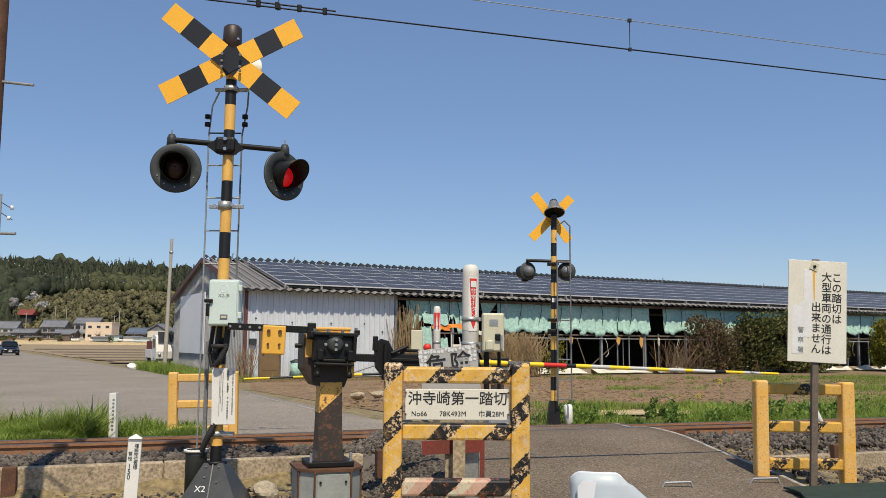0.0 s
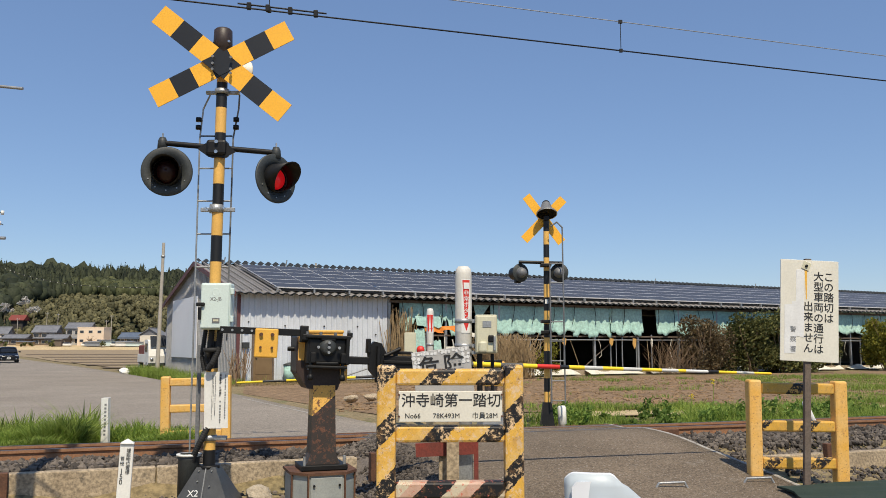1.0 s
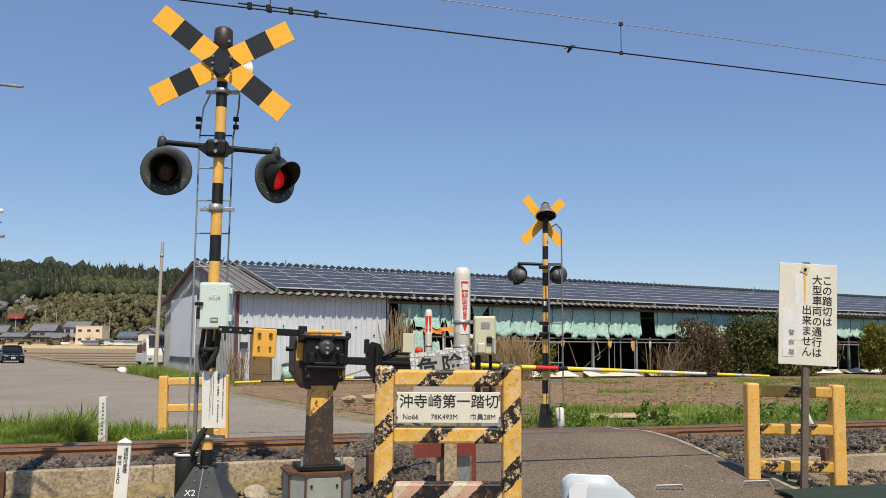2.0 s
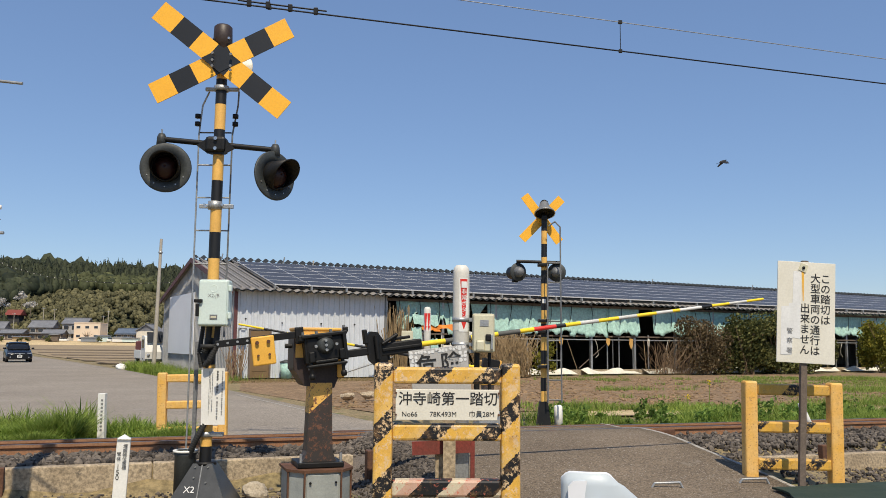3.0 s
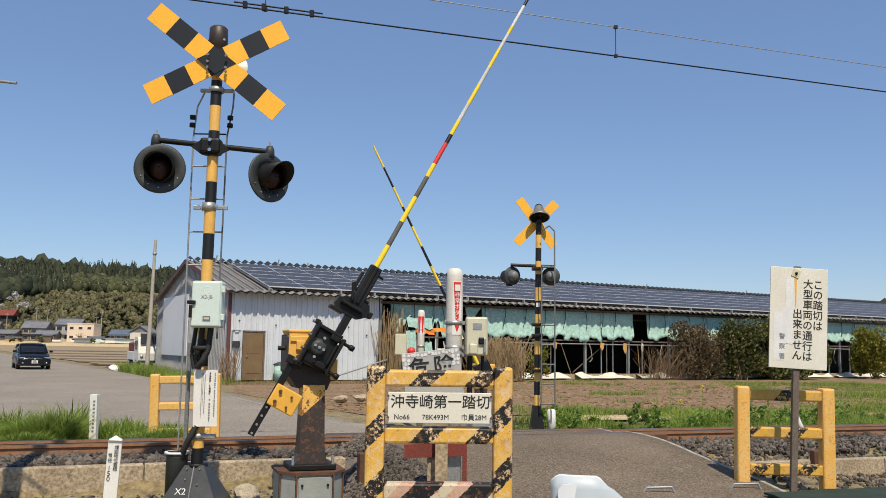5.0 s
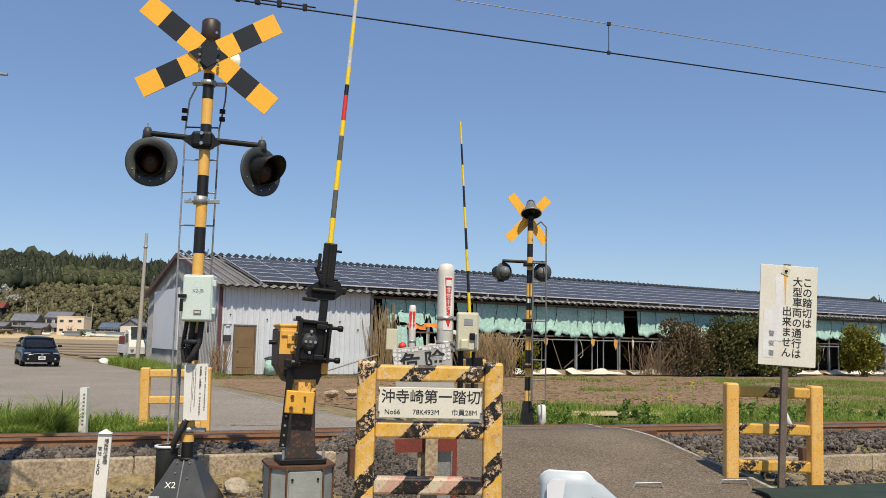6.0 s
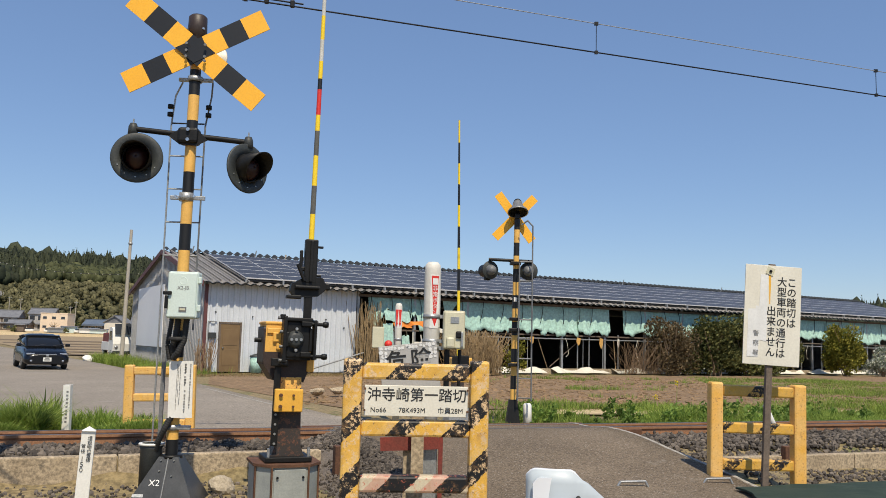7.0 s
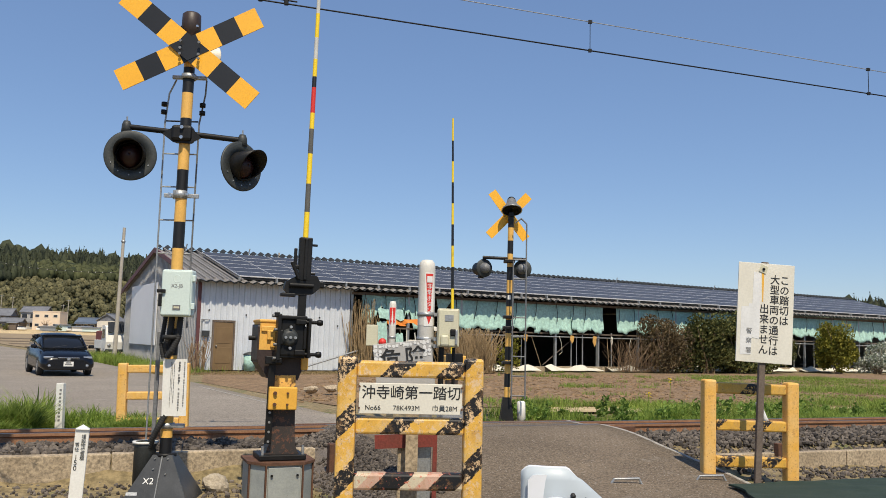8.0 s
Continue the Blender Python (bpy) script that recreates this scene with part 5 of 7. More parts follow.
def build_near_gear():
    guard = guard_rail(pose(0.052, 6.36, 0.37, 0, 0, 2), "guard", "guard_white", "yellow and black chipped guard frame with a name plate", 0.45)
    pl = part("name_plate", box(B(), 0.0, -0.075, 0.69, 0.755, 0.012, 0.222, bev=0.004), "cream", guard, "cream enamel name plate")
    lettering("沖寺崎第一踏切", 0.104, "ink", pl, (0.005, -0.0825, 0.728), bold=0.008)
    for s, x in (("No66", -0.275), ("78K493M", -0.03), ("巾員28M", 0.25)):
        lettering(s, 0.05, "ink", pl, (x, -0.0825, 0.622))
    bolts(pl, [(x, -0.08, z) for x in (-0.375, 0.375) for z in (0.62, 0.775)], 0.008, "rust")
    guard_rail(pose(3.834, 9.40, 0.153, 0, 1.0, 2) @ Matrix.Diagonal((1.008, 1.008, 0.98, 1)), "guard_mix", "guard_mix", "orange guard frame with worn black bands beside the lane", 0.32)
    guard_rail(pose(-3.85, 13.5, 0.04, 0, -1.2, 4), "guard_yel", "guard_yel", "weathered orange guard frame at the far side of the track", 0.2)
    # emergency button post
    t = thing("emergency_post", pose(0.18, 7.5, 0), "pale tube with a red arrow notice and an emergency button box", "emergency post", "emergency posts")
    part("tube", lathe(B(), [(0, 0), (0.072, 0), (0.072, 2.13), (0.066, 2.17), (0.045, 2.195), (0, 2.2)], 28), "tube", t)
    ar = part("arrow_notice", lathe(B(), [(0.0735, 1.62), (0.0735, 2.10)], 28), "tube", t)
    b = B()
    def wrap(a, z, r=0.0755):
        return b.verts.new((r * math.cos(a), r * math.sin(a), z))
    def arc_patch(a0, a1, z0, z1, a2=None, a3=None, r=0.0755):
        a2 = a0 if a2 is None else a2
        a3 = a1 if a3 is None else a3
        lo = [wrap(a0 + (a1 - a0) * k / 8, z0, r) for k in range(9)]
        hi = [wrap(a2 + (a3 - a2) * k / 8, z1, r) for k in range(9)]
        for k in range(8):
            b.faces.new((lo[k], lo[k + 1], hi[k + 1], hi[k]))
    c = radians(-72)
    arc_patch(c - 0.58, c + 0.58, 1.61, 2.08)
    part("notice_ground", b, "white", t, "white notice wrapped on the tube")
    b = B()
    arc_patch(c - 0.16, c + 0.16, 1.71, 2.07, c - 0.46, c + 0.46, 0.0765)
    arc_patch(c - 0.02, c + 0.02, 1.63, 1.70, c - 0.34, c + 0.34, 0.0765)
    arc_patch(c - 0.16, c + 0.16, 1.70, 1.71, c - 0.16, c + 0.16, 0.0765)
    part("red_arrow", b, "red", t, "red arrow pointing down")
    for i, ch in enumerate("非常ボタン"):
        q = lettering(ch, 0.05, "whiteink", t, (0.0775 * math.cos(c), 0.0775 * math.sin(c), 1.955 - 0.052 * i), depth=0.0005)
        q.matrix_basis = pose(0.0785 * math.cos(c), 0.0785 * math.sin(c), 1.955 - 0.052 * i, 90, 0, 18)
    q = part("white_square", box(B(), 0, 0, 0, 0.05, 0.002, 0.055), "whiteink", t)
    q.matrix_basis = pose(0.0785 * math.cos(c), 0.0785 * math.sin(c), 2.02, 0, 0, 18)
    bx = part("button_box", box(B(), 0.195, -0.02, 1.60, 0.19, 0.16, 0.335, bev=0.012), "ivory", t, "ivory emergency button box")
    part("box_lid", box(B(), 0.195, -0.105, 1.60, 0.175, 0.015, 0.32, bev=0.01), "ivory", bx)
    part("rating_plate", box(B(), 0.20, -0.115, 1.685, 0.075, 0.004, 0.055), "galv", bx)
    part("padlock", box(B(), 0.235, -0.12, 1.56, 0.05, 0.03, 0.06, bev=0.01), "black", bx)
    part("button_cover", box(B(), 0.165, -0.118, 1.49, 0.075, 0.03, 0.10, bev=0.018), "ivory", bx)
    part("padlock_bar", box(B(), 0.265, -0.12, 1.52, 0.02, 0.03, 0.13, bev=0.005), "galv", bx)
    part("drop_pipe", pipe(B(), [(0.14, -0.02, 1.43), (0.14, -0.02, 1.06), (0.04, 0.0, 0.98)], 0.025), "black", t)
    part("drop_pipe", pipe(B(), [(0.25, -0.02, 1.43), (0.25, -0.02, 1.10), (0.04, 0.0, 0.94)], 0.016), "black", t)
    for z in (1.715, 1.50, 1.44):
        part("tube_band", lathe(B(), [(0.073, -0.018), (0.079, -0.018), (0.079, 0.018), (0.073, 0.018)], 24, pose(0, 0, z)), "galv", t)
        part("strap", box(B(), 0.09, -0.02, z, 0.06, 0.03, 0.03), "galv", t)
    # crossing danger board behind the frame
    d = thing("danger_board", pose(0.0, 7.0, 0), "grey and white mottled danger board on a post", "danger sign")
    part("board_post", box(B(), 0.08, 0.03, 0.6, 0.10, 0.06, 1.3), "concrete", d)
    tilt = pose(0.0, -0.02, 1.262, 0, -7, 0)
    board = part("board", box(B(), 0.0, 0, 0, 0.475, 0.02, 0.42, tilt, bev=0.004), "boardgrey", d)
    rng = random.Random(12)
    for i in range(64):
        x, z = -0.215 + 0.43 * (i % 16) / 15 + rng.uniform(-0.010, 0.010), 0.188 - 0.034 * (i // 16) + rng.uniform(-0.008, 0.008)
        if -0.18 < x < 0.18 and z < 0.165:
            continue
        q, n, a0 = rng.uniform(0.013, 0.021), rng.randint(4, 6), rng.random() * 6
        prism(fleck := B(), [(x + q * rng.uniform(0.75, 1.15) * math.cos(a0 + 6.283 * k / n), z + q * rng.uniform(0.75, 1.15) * math.sin(a0 + 6.283 * k / n)) for k in range(n)], -0.0135, -0.011, tilt)
        part("white_fleck", fleck, "whiteink", board)
    for ch, x in (("危", -0.10), ("険", 0.10)):
        q = lettering(ch, 0.175, "ink", board, (0, 0, 0), bold=0.014)
        q.matrix_basis = tilt @ pose(x, -0.014, 0.070, 90, 0, 0)
    # red sign back and concrete stub below
    r = thing("stub_post", pose(0.17, 7.2, 0), "concrete stub with a rusty red plate", "post")
    part("stub", box(B(), -0.15, 0.0, 0.30, 0.11, 0.10, 0.80, bev=0.012), "concrete", r)
    part("stub", box(B(), 0.0, 0.02, 0.32, 0.15, 0.08, 0.84, bev=0.012), "galv", r)
    part("red_post", box(B(), 0.105, 0.0, 0.32, 0.035, 0.05, 0.84), "maroonred", r)
    part("red_plate", box(B(), -0.12, -0.07, 0.665, 0.48, 0.02, 0.11, pose(0, 0, 0, 0, -3, 0)), "maroonred", r)
    # lane notice
    s = thing("notice_sign", pose(3.762, 9.0, 0.036, 0, 2.9, 0) @ Matrix.Scale(1.084, 4), "cream road notice board on a brown post", "sign")
    part("sign_post", box(B(), 0, 0.02, 1.04, 0.062, 0.05, 2.32, bev=0.006), "wood", s)
    bd = part("sign_board", box(B(), 0.005, -0.015, 1.69, 0.565, 0.012, 0.985, bev=0.003), "cream", s, "cream sheet with black writing and a peeled patch")
    for tx, x, z in (("この踏切は", 0.19, 2.02), ("大型車両の通行は", 0.092, 2.02), ("出来ません", -0.008, 1.725)):
        for i, ch in enumerate(tx):
            lettering(ch, 0.099, "ink", bd, (x, -0.0225, z - 0.1005 * i), depth=0.0008, bold=0.010)
    for i, ch in enumerate("警察署"):
        lettering(ch, 0.062, "greyink", bd, (-0.155, -0.0248, 1.50 - 0.095 * i), depth=0.0006)
    patch = B()
    pts = [(-0.05, 2.085), (-0.125, 2.09), (-0.13, 1.775), (-0.165, 1.775), (-0.165, 1.745), (-0.238, 1.74), (-0.24, 1.27), (-0.13, 1.275), (-0.125, 1.44), (-0.05, 1.43)]
    prism(patch, pts, -0.0235, -0.0215)
    part("peeled_patch", patch, "whiteink", bd, "paler patch where a sticker peeled off")
    q = part("corner_tag", box(B(), 0, 0, 0, 0.075, 0.006, 0.075), "ivory", bd)
    q.matrix_basis = pose(-0.03, -0.026, 2.125, 0, 20, 0)
    b = B()
    lathe(b, [(0, 0), (0.014, 0), (0.014, 0.01), (0, 0.012)], 10, pose(-0.03, -0.03, 2.125, 90, 0, 0))
    part("nail", b, "black", bd)
    st = B()
    prism(st, [(-0.02, 2.09), (-0.045, 2.09), (-0.03, 1.8), (-0.022, 1.8)], -0.0225, -0.0205)
    part("rust_streak", st, "weight", bd)
    # marker pegs
    pg = thing("marker_peg", pose(-2.575, 7.0, 0.0, 0, 0, 17), "white square marker peg with black lettering", "peg", "marker pegs")
    b = B()
    box(b, 0, 0, 0.3, 0.105, 0.07, 0.84, pose(0, 0, 0, 0, 2.2, 0), bev=0.006)
    bmesh.ops.create_cone(b, cap_ends=True, segments=4, radius1=0.073, radius2=0.0, depth=0.035, matrix=pose(0, 0, 0, 0, 2.2, 0) @ pose(0, 0, 0.737, 0, 0, 45))
    part("peg_body", b, "white", pg)
    for i, ch in enumerate("埋設物位置標"):
        lettering(ch, 0.036, "ink", pg, (0.042 - 0.0012 * i, -0.0375, 0.66 - 0.034 * i), depth=0.0005)
    for i, ch in enumerate("管径"):
        lettering(ch, 0.034, "ink", pg, (-0.004 - 0.0015 * i, -0.0375, 0.60 - 0.04 * i), depth=0.0005)
    for i, ch in enumerate("150"):
        lettering(ch, 0.055, "ink", pg, (-0.008 - 0.0015 * i, -0.0375, 0.50 - 0.042 * i), depth=0.0005)
    pf = thing("marker_peg", pose(-5.06, 13.0, 0.0), "slim white marker peg at the track side", "peg", "marker pegs")
    part("peg_body", box(B(), 0, 0, 0.33, 0.105, 0.105, 0.78, pose(0, 0, 0, 0, -1.5, 0), bev=0.006), "white", pf)
    b = B()
    for i in range(9):
        box(b, 0.0, -0.056, 0.62 - 0.055 * i, 0.03, 0.003, 0.028)
    tagged(part("print_line", b, "greyink", pf), kind="stuff")
    for px, py, h, w, ln in ((2.22, 16.05, 0.36, 0.16, -2), (6.28, 14.4, 0.6, 0.09, -24)):
        o = thing("track_post", pose(px, py, 0, 0, ln, 0), "short white painted post beside the track", "post", "short white posts")
        part("post_body", lathe(B(), [(0, -0.1), (w / 2, -0.1), (w / 2, h), (w * 0.35, h + 0.03), (0, h + 0.03)], 16), "white", o)
    # boulder, cable clips on the lane, mat, junction stub
    b = B()
    bmesh.ops.create_icosphere(b, subdivisions=3, radius=0.13)
    for v in b.verts:
        v.co *= 1 + 0.35 * noise.noise(v.co * 9) + 0.15 * noise.noise(v.co * 25)
        v.co.z *= 0.75
    solid("boulder", b, "paleston", "pale rounded stone before the concrete wall", "stone", m=pose(-1.83, 8.72, 0.02))
    for x, y in ((2.29, 8.71), (3.28, 9.03)):
        z = road_z(x, y) + 0.02
        b = B()
        pipe(b, [(x - 0.16, y, z - 0.02), (x - 0.13, y, z + 0.025), (x + 0.13, y + 0.03, z + 0.03), (x + 0.16, y + 0.03, z - 0.03)], 0.012, 8)
        solid("wire_hoop", b, "galv", "bent steel hoop in the lane's surface", "hoop")
    b = B()
    n = 14
    rows = [[b.verts.new((3.35 + 0.35 * j + 0.05 * math.sin(i), 8.75 - 0.16 * i + 0.11 * j, 0.06 + 0.02 * noise.noise((i * 0.8, j * 0.8, 2)) + 0.02)) for i in range(n)] for j in range(12)]
    for j in range(11):
        for i in range(n - 1):
            b.faces.new((rows[j][i], rows[j][i + 1], rows[j + 1][i + 1], rows[j + 1][i]))
    o = solid("ground_mat", b, "net", "dark green woven mat lying on the verge", "mat")
    o.modifiers.new("thick", "SOLIDIFY").thickness = 0.02
    for x, y, z, sx, sz in ((-0.72, 9.35, 0.2, 0.14, 0.32), (7.2, 11.15, 0.05, 0.12, 0.32)):
        solid("joint_cover", box(B(), 0, 0, 0, sx, 0.12, sz, bev=0.01), "rust", "rusty brown steel cover at the wall's end", "cover", "rusty covers", m=pose(x, y, z, 0, 0, TRACK))
    rng = random.Random(21)
    for i in range(5):
        b = B()
        bmesh.ops.create_icosphere(b, subdivisions=2, radius=1)
        for v in b.verts:
            v.co *= 1 + 0.4 * noise.noise(v.co * 1.3 + Vector((i * 7, 0, 0)))
            v.co = Vector((v.co.x * 0.24, v.co.y * 0.18, v.co.z * 0.10))
        solid("rubble", b, "concrete", "broken piece of pale concrete rubble on the verge", "rubble", "rubble on the verge", m=pose(5.9 + 0.33 * (i % 3) + 0.05 * i, 9.4 + 0.25 * (i // 2), 0.03, 0, 0, i * 70) if i < 3 else pose(-2.4 + 0.5 * (i - 3), 22.5 + 0.8 * (i - 3), 0.12, 0, 0, i * 50))


def build_far_gear():
    t = thing("warning_mast", pose(1.93, 16.0, 0), "black and yellow crossing mast with boards seen from behind", "crossing mast", "crossing masts")
    part("pole", rod(B(), (0, 0, 0.3), (0.03, 0, 3.9), 0.056, 0.055, 20), "far_pole", t)
    hm = pose(0.03, -0.07, 4.02, -24, 0, 0)
    bell = part("bell", lathe(B(), [(0.06, 0.20), (0.085, 0.17), (0.10, 0.10), (0.13, 0.04), (0.185, -0.02), (0.195, -0.05), (0.18, -0.052)], 28, hm), "greysteel", t, "grey horn speaker on the mast")
    part("bell_cap", lathe(B(), [(0, 0.235), (0.05, 0.23), (0.075, 0.20), (0.062, 0.17)], 20, hm), "black", bell)
    part("bell_rim", lathe(B(), [(0.188, -0.045), (0.200, -0.048), (0.200, -0.058), (0.184, -0.058)], 28, hm), "galv", bell, "pale rim")
    part("bell_mouth", lathe(B(), [(0.186, -0.050), (0.12, -0.01), (0.05, 0.0), (0, -0.02)], 24, hm), "black", bell)
    part("bell_bracket", box(B(), 0.03, -0.02, 3.90, 0.10, 0.10, 0.10, bev=0.015), "black", bell)
    crossbuck(t, (0.0, 0.10, 3.90), ((-52, 1.12), (46, 1.12)), 8, 0.17, back=True)
    part("lamp_bar", rod(B(), (-0.5, 0, 3.07), (0.34, 0, 3.05), 0.03, seg=12), "black", t)
    for x, yaw in ((-0.47, 205), (0.27, 165)):
        m = pose(x, 0.05, 2.87, 0, 0, yaw)
        d = part("backboard", lathe(B(), [(0, 0.0), (0.165, 0.0), (0.175, -0.015), (0.165, -0.025), (0, -0.025)], 32, m @ pose(0, 0, 0, 90, 0, 0)), "lampboard", t, "dark chipped lamp backboard")
        part("housing", lathe(B(), [(0, -0.15), (0.05, -0.145), (0.08, -0.11), (0.10, -0.05), (0.105, 0.0)], 24, m @ pose(0, 0, 0, 90, 0, 0)), "greysteel", d, "grey lamp housing back")
        part("cable_gland", box(B(), 0, -0.10, -0.13, 0.11, 0.10, 0.12, m, bev=0.02), "black", d)
        b = B()
        lathe(b, [(0.13, 0.0), (0.12, 0.24), (0.11, 0.24), (0.12, 0.0)], 24, m @ pose(0, 0, 0, 90, 0, 0))
        part("hood", b, "black", d)
    lad = part("ladder", pipe(B(), [(0.09, -0.2, 3.72), (0.2, -0.22, 3.80), (0.30, -0.22, 3.70), (0.31, -0.22, 0.45)], 0.014, 8), "greysteel", t, "grey steel ladder")
    part("stile", rod(B(), (0.06, -0.22, 3.0), (0.06, -0.22, 0.45), 0.014, seg=8), "greysteel", lad)
    for k in range(8):
        part("rung", rod(B(), (0.06, -0.22, 0.5 + 0.36 * k), (0.31, -0.22, 0.5 + 0.36 * k), 0.012, seg=8), "greysteel", lad)
    for z in (3.0, 1.95, 1.75, 1.1):
        part("clamp", box(B(), 0.0, -0.06, z, 0.2, 0.2, 0.06, bev=0.01), "black", t)
    part("mark_plate", box(B(), 0.01, -0.062, 2.32, 0.06, 0.01, 0.08), "white", t)
    lo, hi = 0.14, 0.075
    b = B()
    vs = [b.verts.new(p) for p in ((-lo, -lo, -0.1), (lo, -lo, -0.1), (lo, lo, -0.1), (-lo, lo, -0.1), (-hi, -hi, 0.46), (hi, -hi, 0.46), (hi, hi, 0.46), (-hi, hi, 0.46))]
    for f in ((0, 1, 5, 4), (1, 2, 6, 5), (2, 3, 7, 6), (3, 0, 4, 7), (4, 5, 6, 7), (0, 3, 2, 1)):
        b.faces.new([vs[i] for i in f])
    part("foot", b, "black", t)
    e = thing("emergency_post", pose(-0.25, 16.5, 0), "pale tube with red arrow notices across the track", "emergency post", "emergency posts")
    part("tube", lathe(B(), [(0, 0), (0.068, 0), (0.068, 2.16), (0.05, 2.21), (0, 2.22)], 20), "tube", e)
    part("notice_ground", lathe(B(), [(0.0695, 1.74), (0.0695, 2.10)], 20), "white", e)
    for s in (-1, 1):
        b = B()
        prism(b, [(s * 0.03 - 0.028, 2.09), (s * 0.03 + 0.028, 2.09), (s * 0.03 + 0.010, 1.84), (s * 0.03 + 0.022, 1.84), (s * 0.03, 1.76), (s * 0.03 - 0.022, 1.84), (s * 0.03 - 0.010, 1.84)], -0.0725, -0.0535)
        part("red_arrow", b, "red", e, "red arrow pointing down")
    part("tube_band", lathe(B(), [(0.069, 1.5), (0.076, 1.5), (0.076, 1.54), (0.069, 1.54)], 20), "galv", e)
    part("button_box", box(B(), -0.38, -0.05, 1.55, 0.22, 0.15, 0.4, bev=0.012), "ivory", e)
    part("red_button", lathe(B(), [(0, 0), (0.08, 0), (0.07, 0.05), (0, 0.06)], 14, pose(-0.18, -0.05, 1.42, 90, 0, 0)), "red", e)


M["gablesheet"] = surface("pale_sheet", (0.82, 0.82, 0.82), (0.76, 0.76, 0.77), 0.7, scale=0.5, grain=0.12)
M["capbrown"] = surface("dark_brown_cap", (0.03, 0.02, 0.017), (0.05, 0.032, 0.026), 0.5)
M["guard_mix"] = striped("guard_mixed_paint", [(0.74, 0.42, 0.06), (0.72, 0.42, 0.08), BLK], 0.36, axis=(0.7, 0, -0.7), offset=0.5, chip=0.52, under=(0.70, 0.42, 0.10), wobble=0.2)
M["maroonred"] = surface("rusty_red_paint", (0.22, 0.035, 0.025), (0.15, 0.04, 0.03), 0.7, stain=(0.10, 0.05, 0.03), stain_at=0.6)
M["boardgrey"] = surface("grey_board", (0.44, 0.43, 0.41), (0.38, 0.37, 0.35), 0.6, grain=0.15)
M["paleston"] = surface("pale_stone", (0.42, 0.36, 0.27), (0.33, 0.28, 0.21), 0.9, scale=9)


# ---- plants ----
def grass(name, spots, n, h, material, label, seed, spread=0.12, broad=1.0):
    """Bent blades in tufts. spots: a function giving a random place."""
    rng = random.Random(seed)
    vs, fs = [], []
    for i in range(n):
        p = spots(rng)
        if p is None:
            continue
        x, y, k = p
        z = ground_z(x, y) - 0.02
        hh = h * k * rng.uniform(0.45, 1.1)
        a = rng.uniform(0, 6.283)
        w = (0.005 + 0.007 * rng.random()) * broad
        lean = rng.uniform(0.1, 1.1) * hh
        dx, dy = math.cos(a), math.sin(a)
        sx, sy = -dy * w, dx * w
        q = len(vs)
        mx, my, mz = x + dx * lean * 0.3, y + dy * lean * 0.3, z + hh * 0.6
        vs += [(x - sx, y - sy, z), (x + sx, y + sy, z), (mx + sx * 0.8, my + sy * 0.8, mz), (mx - sx * 0.8, my - sy * 0.8, mz), (x + dx * lean, y + dy * lean, z + hh)]
        fs += [(q, q + 1, q + 2, q + 3), (q + 3, q + 2, q + 4)]
    return raw(name, vs, fs, material, label, "grass")


def leaf_cloud(n, centre, size, leaf, rng, lumps=9):
    """Small leaf quads gathered in uneven lumps, open between them."""
    cs = []
    for _ in range(lumps):
        a, r = rng.uniform(0, 6.283), rng.random() ** 0.5
        cs.append((centre[0] + size[0] * 0.62 * r * math.cos(a), centre[1] + size[1] * 0.62 * r * math.sin(a), centre[2] + size[2] * rng.uniform(-0.65, 0.7), rng.uniform(0.25, 0.5)))
    vs, fs = [], []
    for _ in range(n):
        cx, cy, cz, s = rng.choice(cs)
        d = Vector((rng.gauss(0, 1), rng.gauss(0, 1), rng.gauss(0, 1))).normalized() * rng.random() ** 0.4
        p = Vector((cx + d.x * s * size[0], cy + d.y * s * size[1], cz + d.z * s * size[2] * 1.2))
        nrm = Vector((rng.gauss(0, 1), rng.gauss(0, 1), rng.gauss(0.4, 1))).normalized()
        u = nrm.orthogonal().normalized()
        v = nrm.cross(u)
        l = leaf * rng.uniform(0.6, 1.4)
        q = len(vs)
        vs += [tuple(p - u * l), tuple(p + v * l * 0.55), tuple(p + u * l), tuple(p - v * l * 0.55)]
        fs.append((q, q + 1, q + 2, q + 3))
    return vs, fs


def bush(name, place, size, n, leaf, material, label, seed, bare=0.0):
    rng = random.Random(seed)
    t = thing(name, pose(*place), label, "bush", "bushes before the barn")
    b = B()
    for i in range(9 + int(30 * bare)):
        a = rng.uniform(0, 6.283)
        r = rng.uniform(0.2, 0.8)
        p = Vector((rng.uniform(-0.15, 0.15) * size[0], rng.uniform(-0.15, 0.15) * size[1], -0.1))
        for k in range(3):
            q = p + Vector((size[0] * r * math.cos(a) * 0.33, size[1] * r * math.sin(a) * 0.33, size[2] * 0.6 * rng.uniform(0.7, 1.1)))
            rod(b, p, q, 0.035 - 0.009 * k, 0.026 - 0.009 * k + 0.003, 5)
            p, a = q, a + rng.gauss(0, 0.5)
    part("stems", b, "twig", t)
    vs, fs = leaf_cloud(n, (0, 0, size[2] * 0.98), size, leaf, rng, 14)
    me = bpy.data.meshes.new("leaves")
    me.from_pydata([v if v[2] > 0.02 else (v[0], v[1], 0.02) for v in vs], [], fs)
    me.materials.append(M[material])
    ob = new("leaves", me)
    ob.parent = t
    return t


